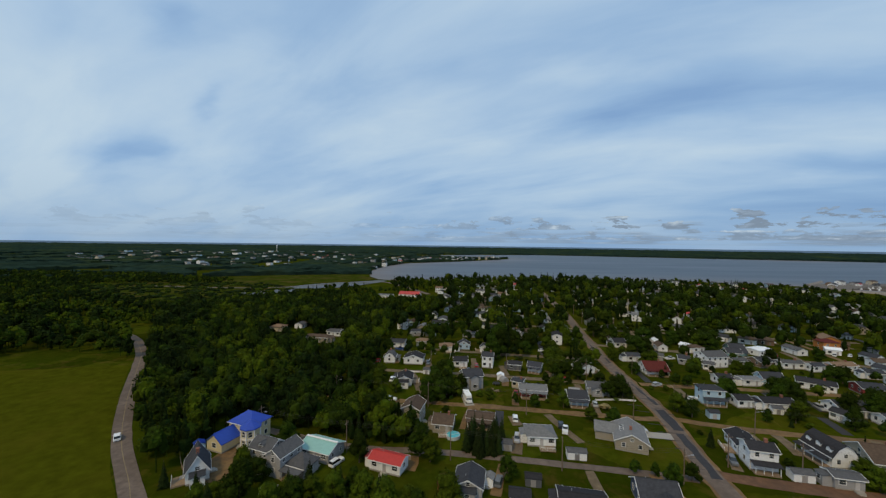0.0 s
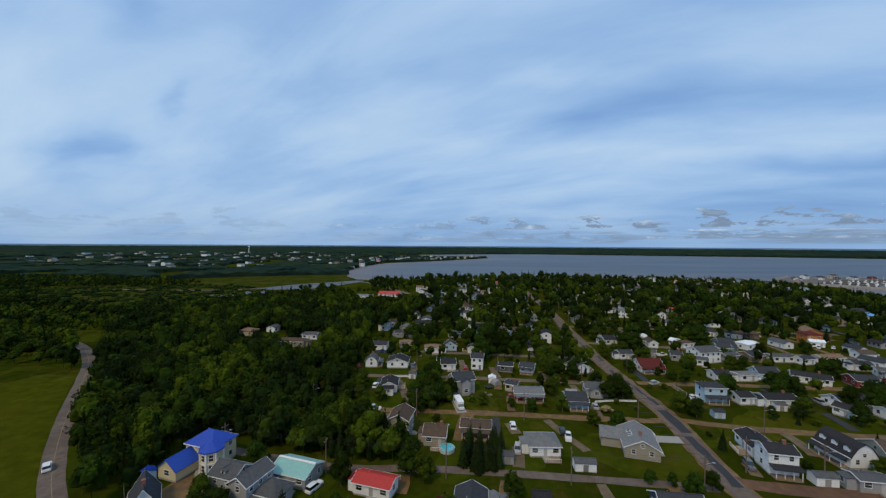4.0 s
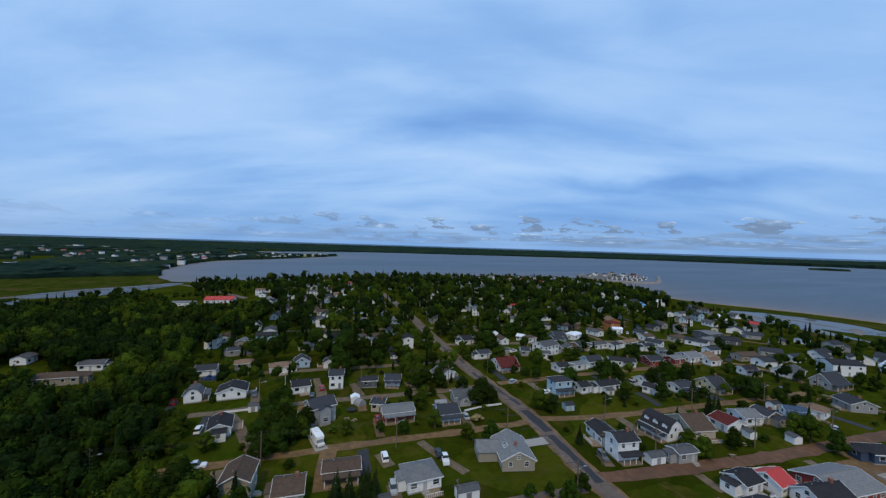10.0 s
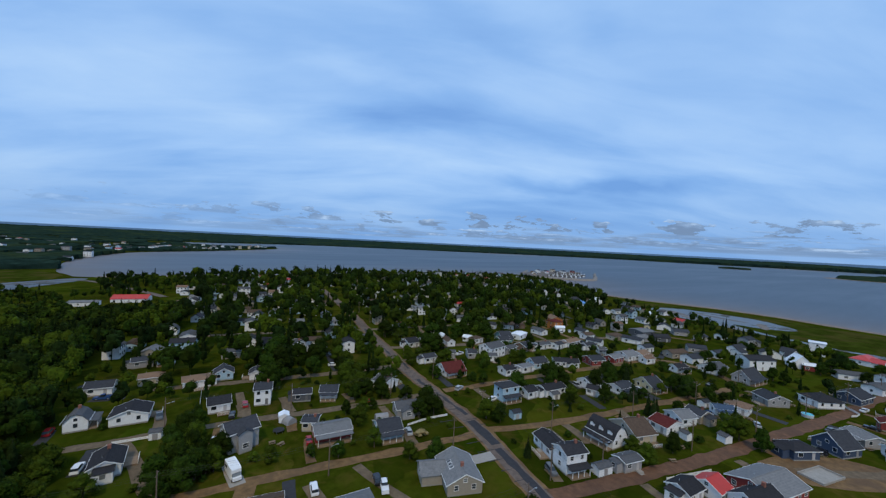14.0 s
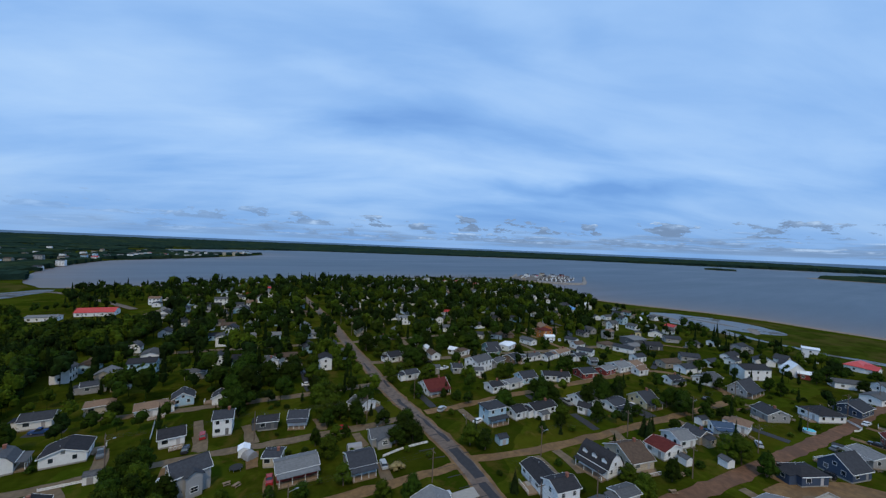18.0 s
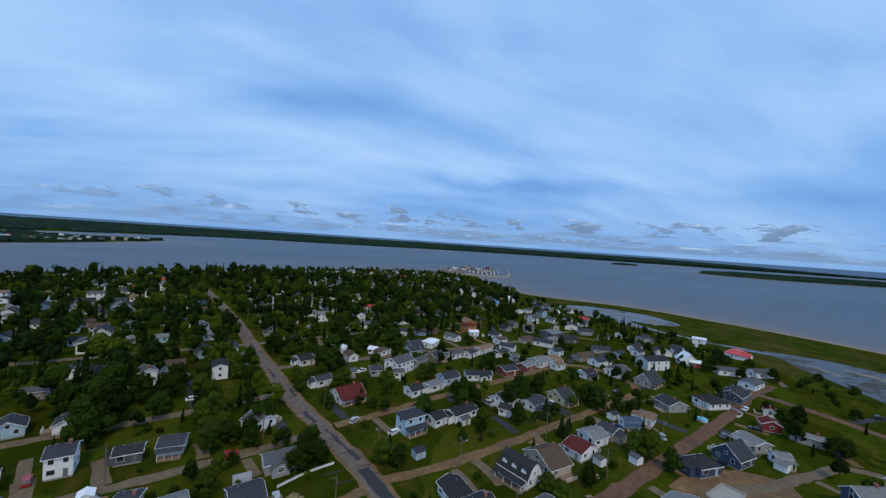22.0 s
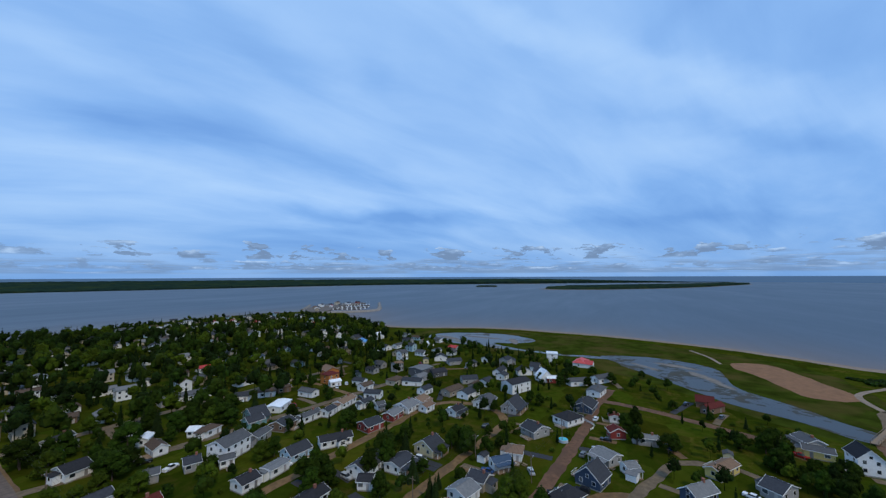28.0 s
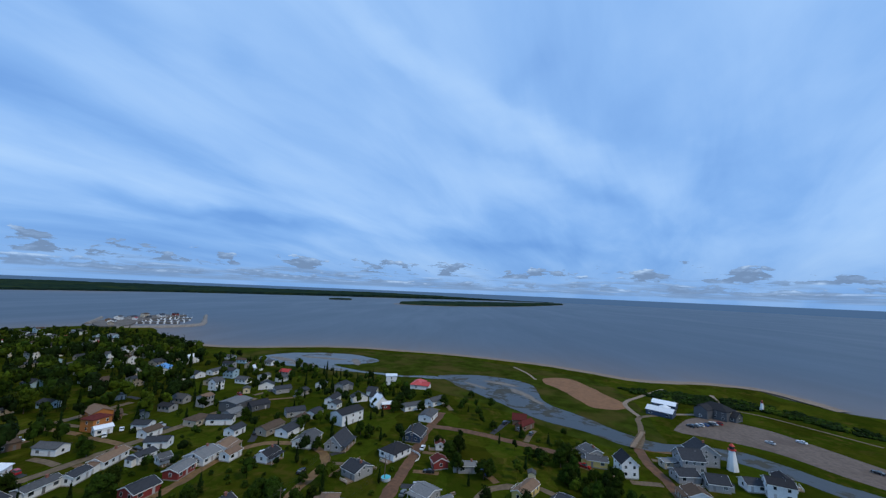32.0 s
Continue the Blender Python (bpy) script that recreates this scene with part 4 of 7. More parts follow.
def gambrel_roof(m, walls, x0, x1, y0, y1, z1, rise, over=0.35, thick=0.16):
    ym, half = (y0 + y1) / 2, (y1 - y0) / 2
    k = half * 0.55
    zk, zt = z1 + rise * 0.68, z1 + rise
    walls.add([(x0, y0, z1), (x0, y1, z1), (x0, ym + k, zk), (x0, ym, zt), (x0, ym - k, zk), (x1, y0, z1), (x1, y1, z1), (x1, ym + k, zk), (x1, ym, zt), (x1, ym - k, zk)],
              [(0, 4, 3, 2, 1), (5, 6, 7, 8, 9), (0, 5, 9, 4), (1, 2, 7, 6)])
    a, b = x0 - over, x1 + over
    for s in (-1, 1):
        p = [(a, ym + s * (half + 0.3), z1 - 0.15), (b, ym + s * (half + 0.3), z1 - 0.15), (b, ym + s * k, zk + 0.12), (a, ym + s * k, zk + 0.12)]
        q = [(a, ym + s * k, zk + 0.12), (b, ym + s * k, zk + 0.12), (b, ym, zt + 0.12), (a, ym, zt + 0.12)]
        for r in (p, q):
            m.slab(r if s < 0 else [r[1], r[0], r[3], r[2]], thick)


HOUSE_WORDS = {1: "single-storey", 2: "two-storey", 3: "three-storey"}


def house(x, y, rot, w, d, storeys=1, wall="white", roof="charcoal", kind="gable", pitch=0.42, wing=None, porch="", chimney=False, deck="", dormers=0, near=True, label=""):
    """A timber house: ridge along its own x axis, front towards its own -y. wing: (length, depth, x offset, side) of a lower cross wing; porch: f or b."""
    t = thing("house", x, y, 0, rot, label or "%s %s house with %s roof and white-framed windows" % (HOUSE_WORDS[storeys], wall + "-sided", "a " + roof + (" metal" if roof in ("red", "blue", "aqua", "white", "coral", "sky") else " shingle")),
              "house", "houses of the town")
    base, h = 0.45 if near else 0.0, 0.45 + 2.65 * storeys
    x0, x1, y0, y1 = -w / 2, w / 2, -d / 2, d / 2
    rise = d / 2 * pitch * (1.0 if kind != "gambrel" else 2.0)
    walls, roofing = Mesh(), Mesh()
    if kind == "hip":
        walls.box(x0, x1, y0, y1, base, h)
        hip_roof(roofing, x0, x1, y0, y1, h, rise)
    elif kind == "gambrel":
        walls.box(x0, x1, y0, y1, base, h)
        gambrel_roof(roofing, walls, x0, x1, y0, y1, h, rise)
    else:
        gable_shape(walls, x0, x1, y0, y1, base, h, rise)
        gable_roof(roofing, x0, x1, y0, y1, h, rise)
    foot = Mesh().box(x0 + 0.06, x1 - 0.06, y0 + 0.06, y1 - 0.06, -0.3, base)
    if wing:
        wl, wd, wx, side, *low = wing
        hw = low[0] if low else h - 0.15
        ww, wr = Mesh(), Mesh()
        gable_shape(ww, 0, wl, -wd / 2, wd / 2, base, hw, wd / 2 * pitch)
        gable_roof(wr, -wd * 0.1, wl, -wd / 2, wd / 2, hw, wd / 2 * pitch)
        turn = pose(wx, (y0 + 0.05) if side == "f" else (y1 - 0.05), 0, 0, 0, -90 if side == "f" else 90)
        part("wing", ww, siding(wall), t, "", turn)
        part("wing_roof", wr, shingle(roof), t, "", turn)
        sgn = -1 if side == "f" else 1
        foot.box(wx - wd / 2 + 0.06, wx + wd / 2 - 0.06, *sorted((sgn * (d / 2 - 0.2), sgn * (d / 2 + wl - 0.06))), -0.3, base)
        put_window(t, wx, sgn * (d / 2 + wl), base + 0.95, -90 if side == "f" else 90, 1.6, 1.25)
    full = near and math.hypot(x - 30, y - 45) < 105
    if near:
        part("foundation", foot, CONCRETE, t)
    part("wall", walls, siding(wall), t)
    part("roof", roofing, shingle(roof), t)
    drop = rise * 0.4 / (d / 2) if kind == "gable" else 0.0
    for s in (-1, 1) if near else ():
        ye = s * (d / 2 + 0.41)
        part("eaves_trim", Mesh().box(x0 - 0.42, x1 + 0.42, min(ye, ye + s * 0.06), max(ye, ye + s * 0.06), h - drop - 0.12, h - drop + 0.1), TRIM, t)
    if near and kind == "gable":
        for sx in (-1, 1):
            for sy in (-1, 1):
                board = Mesh()
                xa, xb = sorted((sx * (w / 2 + 0.41), sx * (w / 2 + 0.47)))
                lo, hi = h - drop - 0.1, h + rise - 0.1
                ye = sy * (d / 2 + 0.4)
                board.add([(xa, ye, lo), (xb, ye, lo), (xb, 0, hi), (xa, 0, hi), (xa, ye, lo + 0.26), (xb, ye, lo + 0.26), (xb, 0, hi + 0.26), (xa, 0, hi + 0.26)],
                          [(0, 1, 2, 3), (7, 6, 5, 4), (4, 5, 1, 0), (5, 6, 2, 1), (6, 7, 3, 2), (7, 4, 0, 3)])
                part("gable_board", board, TRIM, t)
    PLOTS.append((x, y, rot, w, d, near, bool(wing)))
    if near and not wing and not porch and kind != "gambrel" and w > 5.5 and int(x * 7 + y * 3) % 3:
        # a low entry lean-to against one gable end
        sx = 1 if int(x + y) % 2 else -1
        ew, ed, eh = 1.9 + 0.3 * (int(x) % 3), min(d * 0.62, 3.8), base + 2.25
        xa, xb = sorted((sx * w / 2, sx * (w / 2 + ew)))
        part("entry", Mesh().box(xa, xb, -ed / 2, ed / 2, -0.2, eh), siding(wall), t)
        top = [(xa - 0.2 * (sx < 0), -ed / 2 - 0.25, eh + (0.55 if sx > 0 else 0.1)), (xb + 0.2 * (sx > 0), -ed / 2 - 0.25, eh + (0.1 if sx > 0 else 0.55)),
               (xb + 0.2 * (sx > 0), ed / 2 + 0.25, eh + (0.1 if sx > 0 else 0.55)), (xa - 0.2 * (sx < 0), ed / 2 + 0.25, eh + (0.55 if sx > 0 else 0.1))]
        part("entry_roof", Mesh().slab(top, 0.12), shingle(roof), t)
        put_window(t, sx * (w / 2 + ew), 0, base + 0.9, 0 if sx > 0 else 180, 1.1, 1.1, full)
    # openings, storey by storey
    gap = 2.6 if full else (3.0 if near else 4.2)
    for s in range(storeys):
        z = base + 0.95 + 2.65 * s
        n = max(2, int(w / gap))
        for side, face in ((-1, -90), (1, 90)):
            for i in range(n):
                xx = x0 + w * (i + 0.5) / n
                if wing and ((wing[3] == "f") == (side < 0)) and abs(xx - wing[2]) < wing[1] / 2 + 0.5:
                    continue
                if s == 0 and i == n // 2 and not (porch and porch == ("f" if side < 0 else "b")):
                    if near or side < 0:
                        put_door(t, xx, side * d / 2, base, face, step=full)
                    continue
                put_window(t, xx, side * d / 2, z, face, 1.5 if (s == 0 and i % 2 == 0) else 1.0, 1.2, full)
        n = max(1, int(d / 3.4)) if near else 1
        for side, face in ((-1, 180), (1, 0)):
            for i in range(n):
                put_window(t, side * w / 2, y0 + d * (i + 0.5) / n, z, face, 1.0, 1.2, full)
    if kind != "hip" and rise > 1.6 and near:
        for side, face in ((-1, 180), (1, 0)):
            put_window(t, side * w / 2, 0, h + 0.2, face, 0.9, 0.9, full)
    for k in range(dormers):
        xx = x0 + w * (k + 0.5) / dormers
        dm, dr = Mesh(), Mesh()
        gable_shape(dm, 0, d * 0.3, -0.8, 0.8, h - 0.2, h + rise * 0.55, 0.55)
        gable_roof(dr, 0, d * 0.3, -0.8, 0.8, h + rise * 0.55, 0.55, 0.2, 0.1)
        turn = pose(xx, -d * 0.12, 0, 0, 0, -90)
        part("dormer", dm, siding(wall), t, "", turn)
        part("dormer_roof", dr, shingle(roof), t, "", turn)
        put_window(t, xx, -d * 0.42, h + 0.3, -90, 0.8, 0.9)
    if near:
        part("vent_pipe", shared("vent_pipe", lambda: Mesh().tube(0, 0, 0, 0.7, 0.09, n=6).data("vent_pipe", STEEL)), None, t, "", pose(-w * 0.22, d * 0.12, h + rise * 0.62))
    if chimney:
        part("chimney", Mesh().box(w * 0.2, w * 0.2 + 0.7, -0.35, 0.35, h, h + rise + 0.9).box(w * 0.2 - 0.06, w * 0.2 + 0.76, -0.41, 0.41, h + rise + 0.9, h + rise + 1.02), material("chimney_brick", (0.24, 0.10, 0.07), 0.9, 0.2, 3.0), t)
    if porch:
        s = -1 if porch == "f" else 1
        ya, yb = sorted((s * d / 2, s * (d / 2 + 2.2)))
        part("porch_floor", Mesh().box(x0 + 0.3, x1 - 0.3, ya, yb, -0.2, base - 0.04), DECKING, t)
        r = [(x0 - 0.1, s * (d / 2 + 2.5), base + 2.25), (x1 + 0.1, s * (d / 2 + 2.5), base + 2.25), (x1 + 0.1, s * d / 2, base + 2.62), (x0 - 0.1, s * d / 2, base + 2.62)]
        part("porch_roof", Mesh().slab(r if s < 0 else [r[1], r[0], r[3], r[2]], 0.14), shingle(roof), t)
        post = shared("porch_post", lambda: Mesh().box(-0.07, 0.07, -0.07, 0.07, 0, 2.2).data("post", TRIM))
        for i in range(4):
            part("post", post, None, t, "", pose(x0 + 0.5 + (w - 1.0) * i / 3, s * (d / 2 + 2.05), base - 0.04))
    if deck:
        s = -1 if deck == "f" else 1
        ya, yb = sorted((s * (d / 2 + 0.02), s * (d / 2 + 3.0)))
        part("deck", Mesh().box(-w * 0.1, w * 0.42, ya, yb, base - 0.25, base - 0.05).box(-w * 0.1, -w * 0.1 + 0.1, ya, yb, -0.2, base - 0.25).box(w * 0.42 - 0.1, w * 0.42, ya, yb, -0.2, base - 0.25), DECKING, t)
        rail = Mesh()
        ye = s * (d / 2 + 2.95)
        rail.box(-w * 0.1, w * 0.42, ye - 0.04, ye + 0.04, base + 0.85, base + 0.93)
        k = 9
        for i in range(k + 1):
            xx = -w * 0.1 + w * 0.52 * i / k
            rail.box(xx - 0.03, xx + 0.03, ye - 0.03, ye + 0.03, base - 0.05, base + 0.86)
        part("railing", rail, TRIM, t)
    r = math.hypot(w, d) / 2
    claim(x, y, r * 0.85 + 0.5)
    if wing:
        q = Vector((wing[2], (-1 if wing[3] == "f" else 1) * (d / 2 + wing[0] / 2), 0))
        q.rotate(Euler((0, 0, radians(rot))))
        claim(x + q.x, y + q.y, max(wing[0], wing[1]) * 0.7)
    return t


def shed(x, y, rot, w=3.6, d=3.0, wall="white", roof="grey", label="", h=2.2):
    t = thing("shed", x, y, 0, rot, label or "small %s garden shed with a %s gabled roof" % (wall, roof), "shed", "garden sheds")
    walls, roofing = Mesh(), Mesh()
    gable_shape(walls, -w / 2, w / 2, -d / 2, d / 2, -0.1, h, d * 0.22)
    gable_roof(roofing, -w / 2, w / 2, -d / 2, d / 2, h, d * 0.22, 0.2, 0.1)
    part("wall", walls, siding(wall), t)
    part("roof", roofing, shingle(roof), t)
    put_door(t, 0, -d / 2, 0.02, -90, 1.3, 1.8, False)
    claim(x, y, w * 0.6)
    return t


CAR_PAINT = {"white": (0.72, 0.73, 0.74), "silver": (0.38, 0.39, 0.40), "black": (0.02, 0.02, 0.022), "red": (0.30, 0.02, 0.02), "blue": (0.03, 0.07, 0.2), "grey": (0.12, 0.125, 0.13)}


def car_meshes(kind):
    body, cabin = Mesh(), Mesh()
    long = {"car": 4.6, "suv": 4.7, "pickup": 5.6}[kind]
    a = long / 2
    body.prism([(-a, -0.78), (-a + 0.12, -0.9), (a - 0.25, -0.9), (a, -0.7), (a, 0.7), (a - 0.25, 0.9), (-a + 0.12, 0.9), (-a, 0.78)], 0.28, 0.72, 1.0)
    body.prism([(-a + 0.04, -0.74), (-a + 0.14, -0.86), (a - 0.3, -0.86), (a - 0.06, -0.66), (a - 0.06, 0.66), (a - 0.3, 0.86), (-a + 0.14, 0.86), (-a + 0.04, 0.74)], 0.72, 0.98, 0.97)
    c0, c1, top = {"car": (-1.75, 1.0, 1.45), "suv": (-2.2, 1.0, 1.72), "pickup": (-0.6, 1.35, 1.8)}[kind]
    f0 = c0 + (0.55 if kind == "car" else 0.15)
    cabin.add([(c0, -0.8, 0.95), (c1, -0.8, 0.95), (c1, 0.8, 0.95), (c0, 0.8, 0.95), (f0, -0.66, top - 0.06), (c1 - 0.75, -0.66, top - 0.06), (c1 - 0.75, 0.66, top - 0.06), (f0, 0.66, top - 0.06)],
              [(3, 2, 1, 0), (4, 5, 6, 7), (0, 1, 5, 4), (1, 2, 6, 5), (2, 3, 7, 6), (3, 0, 4, 7)])
    roof = Mesh().slab([(f0 - 0.05, -0.68, top), (c1 - 0.72, -0.68, top), (c1 - 0.72, 0.68, top), (f0 - 0.05, 0.68, top)], 0.07)
    if kind == "pickup":
        body.box(-a + 0.1, -0.65, -0.88, -0.76, 0.98, 1.2).box(-a + 0.1, -0.65, 0.76, 0.88, 0.98, 1.2).box(-a + 0.04, -a + 0.14, -0.86, 0.86, 0.98, 1.2)
    return body, cabin, roof, long


def car(x, y, rot, paint="white", kind="car", label=""):
    mat = material("car_paint_" + paint, CAR_PAINT[paint], 0.25, 0.03, 1.0, spec=0.6)
    key = (kind, paint)
    def make():
        b, c, r, long = car_meshes(kind)
        return b.data("body", mat), c.data("cabin_glass", GLASS), r.data("roof_panel", mat), long
    body, cabin, roof, long = shared(("car",) + key, make)
    t = thing({"car": "car", "suv": "car", "pickup": "pickup_truck"}[kind], x, y, 0.05, rot, label or "parked %s %s on the ground" % (paint, {"car": "saloon car", "suv": "estate car", "pickup": "pickup truck"}[kind]), "car" if kind != "pickup" else "truck", "parked vehicles")
    part("body", body, None, t)
    part("cabin_glass", cabin, None, t)
    part("roof_panel", roof, None, t)
    tyre = shared("tyre", lambda: Mesh().add([(0.33 * math.cos(i * math.pi / 6), s, 0.33 * math.sin(i * math.pi / 6)) for s in (-0.11, 0.11) for i in range(12)],
                                             [tuple(range(12)), tuple(range(23, 11, -1))] + [(i, i + 12, (i + 1) % 12 + 12, (i + 1) % 12) for i in range(12)]).data("tyre", RUBBER))
    rim = shared("rim", lambda: Mesh().add([(0.2 * math.cos(i * math.pi / 4), s, 0.2 * math.sin(i * math.pi / 4)) for s in (-0.125, 0.125) for i in range(8)],
                                           [tuple(range(8)), tuple(range(15, 7, -1))] + [(i, i + 8, (i + 1) % 8 + 8, (i + 1) % 8) for i in range(8)]).data("rim", STEEL))
    for xx in (-long * 0.3, long * 0.3):
        for yy in (-0.8, 0.8):
            wheel = part("wheel", tyre, None, t, "", pose(xx, yy, 0.33))
            part("rim", rim, None, wheel)
    claim(x, y, 2.6)
    return t


def pole(x, y, rot, lamp=False, h=9.5):
    t = thing("utility_pole", x, y, 0, rot, "wooden utility pole with crossarm beside the street" + (" and a lamp" if lamp else ""), "utility pole", "utility poles")
    part("post", shared(("pole", h), lambda: Mesh().tube(0, 0, -0.4, h, 0.17, 0.11, 8).data("post", WOODPOLE)), None, t)
    part("crossarm", shared("crossarm", lambda: Mesh().box(-0.06, 0.06, -1.1, 1.1, 8.5, 8.63).data("crossarm", WOODPOLE)), None, t)
    ins = shared("insulator", lambda: Mesh().tube(0, 0, 0, 0.16, 0.05, 0.035, 6).data("insulator", CONCRETE))
    for yy in (-0.95, 0.0, 0.95):
        part("insulator", ins, None, t, "", pose(0, yy, 8.63))
    if lamp:
        part("lamp_arm", shared("lamp_arm", lambda: Mesh().beam((0, 0, 7.4), (1.8, 0, 7.9), 0.04, 0.03, 5).box(1.6, 2.3, -0.14, 0.14, 7.82, 7.96).data("lamp_arm", STEEL)), None, t)
    return t

# ---- the houses of the town ----
house(-23.6, 189.8, 87.3, 6.0, 5.6, 1, "white", "grey", kind="gambrel", chimney=True, porch="f")
house(-11.0, 188.8, 84.6, 8.0, 9.7, 1, "white", "charcoal", pitch=.35, deck="f")
house(12.8, 184.3, -1.5, 6.6, 7.0, 1, "white", "charcoal", pitch=.4, deck="f")
house(26.8, 183.5, -14.0, 5.4, 7.0, 2, "white", "slate", pitch=.4, chimney=True)
house(39.6, 179.0, -17.0, 6.1, 5.0, 1, "charcoal", "charcoal", pitch=.4)
house(49.2, 176.9, -24.4, 6.2, 6.5, 1, "white", "slate", pitch=.4, porch="f")
house(-13.3, 159.5, 88.9, 8.5, 6.3, 1, "white", "charcoal", pitch=.45, chimney=True, deck="f")
house(15.8, 155.9, 12.0, 8.2, 7.0, 2, "grey", "slate", pitch=.55, wing=(1.6, 3.6, 0, "f"))
house(40.3, 147.8, -7.9, 10.6, 7.0, 1, "red", "light", pitch=.3, porch="f")
house(36.3, 155.9, -29.1, 4.5, 5.0, 1, "beige", "slate", pitch=.2, chimney=True)
house(55.9, 140.4, -10.1, 7.1, 8.1, 1, "blue", "slate", pitch=.42, porch="f")
house(68.7, 150.0, -12.1, 9.3, 6.0, 1, "grey", "grey", pitch=.5, wing=(2, 4.5, -1, "f"))
house(72.4, 175.3, -74.9, 7.0, 7.9, 1, "white", "grey", pitch=.4, chimney=True, deck="b")
house(-22.1, 218.4, -9.0, 8.0, 6.0, 1, "white", "slate", pitch=.5)
house(-7.6, 221.9, -0.4, 8.0, 6.0, 1, "beige", "tan", kind="hip")
house(7.1, 210.8, 0.1, 9.2, 7.0, 1, "white", "tan", kind="hip", deck="f")
house(16.8, 215.4, -94.2, 6.5, 6.9, 1, "blue", "slate", pitch=.6, deck="f")
house(28.5, 209.3, 77.1, 6.0, 5.0, 1, "white", "slate", pitch=.5, deck="b")
house(22.5, 244.6, -10.5, 8.0, 6.0, 1, "grey", "grey", pitch=.3, chimney=True)
house(-11.9, 246.5, 2.3, 7.6, 5.5, 1, "grey", "slate", pitch=.4)
house(-3.6, 246.7, 1.4, 7.2, 5.5, 1, "white", "slate", pitch=.4, porch="f")
house(52.3, 237.6, -84.9, 6.0, 6.0, 2, "white", "grey", pitch=.4, chimney=True, deck="f")
house(60.7, 234.3, -0.7, 7.6, 6.0, 1, "white", "charcoal", pitch=.4, deck="b")
house(-7.4, 124.3, 76.8, 8.0, 6.3, 2, "taupe", "brown", pitch=.5)
house(3.2, 119.1, -11.4, 6.4, 7.5, 1, "taupe", "brown", pitch=.45, deck="f", chimney=True)
house(15.9, 122.2, -12.4, 8.9, 5.5, 1, "brown", "brown", pitch=.3, porch="f")
house(33.2, 111.4, -5.4, 8.5, 7.5, 1, "white", "light", kind="hip", pitch=.5, deck="f", label="single-storey white house with a pale grey hip roof")
house(61.3, 110.4, -111.3, 12.0, 9.0, 1, "taupe", "light", pitch=.5, wing=(5.5, 6.5, -2.0, "f", 2.9), label="large taupe house with a broad pale grey roof and sunroom", chimney=True)
house(53.5, 83.3, -11.7, 8.8, 8.0, 1, "navy", "slate", pitch=.6, wing=(1.0, 5.5, 1.2, "f"), deck="b", label="single-storey navy house with white-trimmed windows and slate roof")
house(34.5, 80.3, -11.8, 10.3, 6.5, 1, "white", "charcoal", pitch=.3)
house(91.8, 98.4, -15.9, 6.7, 6.0, 2, "white", "charcoal", pitch=.4, chimney=True, porch="f")
house(94.7, 107.1, -109.2, 9.8, 6.3, 1, "white", "charcoal", pitch=.4, deck="f")
house(109.8, 141.4, -9.2, 8.0, 6.1, 2, "blue", "slate", kind="hip", porch="f", label="two-storey pale blue house with grey hip roof and porch")
house(130.9, 136.0, -6.4, 11.2, 6.2, 1, "white", "charcoal", pitch=.4, chimney=True)
house(119.7, 138.7, -2.9, 5.5, 5.8, 1, "white", "charcoal", pitch=.4)
house(115.6, 101.5, -94.8, 9.7, 7.3, 1, "white", "charcoal", kind="gambrel", dormers=3, pitch=.5, porch="f")
house(126.9, 98.8, -18.6, 8.3, 11.5, 1, "beige", "brown", pitch=.5, deck="f", chimney=True)
house(141.3, 94.5, -102.5, 6.8, 8.7, 1, "white", "maroon", pitch=.35, deck="b")
house(152.9, 94.7, -18.8, 7.0, 7.3, 1, "white", "light", pitch=.4)
house(161.5, 92.1, -103.5, 6.1, 6.2, 1, "taupe", "slate", pitch=.45, chimney=True)
house(175.5, 88.9, -44.9, 7.0, 4.2, 1, "white", "steel", pitch=.45, porch="f")
house(184.8, 85.6, -86.2, 5.8, 7.2, 1, "white", "tan", kind="hip", deck="f")
house(176.6, 117.4, -12.5, 7.8, 9.0, 1, "cream", "slate", pitch=.6, porch="f", chimney=True)
house(155.0, 131.6, -3.3, 12.1, 8.2, 1, "white", "slate", pitch=.5)
house(160.9, 121.9, -6.6, 8.7, 6.8, 1, "white", "slate", pitch=.35, porch="f")
house(167.8, 156.0, -38.3, 12.5, 6.4, 1, "white", "charcoal", pitch=.4, wing=(2, 3.5, 2, "f"), chimney=True)
house(153.0, 162.4, -9.2, 8.8, 6.9, 1, "blue", "slate", pitch=.6, deck="f")
house(141.6, 160.4, -1.9, 7.9, 4.7, 1, "white", "light", pitch=.12, deck="b")
house(130.9, 162.1, -5.4, 6.3, 6.3, 1, "white", "charcoal", pitch=.4, chimney=True)
house(144.4, 187.4, 6.5, 12.0, 8.8, 2, "white", "grey", pitch=.45, label="large white two-storey house with grey roof and many windows")
house(174.8, 209.0, -16.6, 7.7, 10.8, 1, "teal", "slate", pitch=.55, porch="f")
house(189.3, 209.5, 19.1, 11.6, 7.2, 1, "white", "white", pitch=.12, near=False)
house(186.2, 151.3, -17.0, 8.6, 7.9, 1, "red", "slate", pitch=.4, deck="b")
house(201.0, 148.2, -2.1, 9.2, 6.0, 1, "red", "light", pitch=.35)
house(213.0, 147.5, -7.3, 9.4, 9.2, 1, "white", "light", pitch=.4, chimney=True)
house(223.5, 144.7, 0.4, 8.9, 6.5, 1, "white", "tan", pitch=.4, porch="f")
house(171.4, 188.1, 6.6, 8.1, 7.8, 1, "brown", "slate", pitch=.4, deck="f")
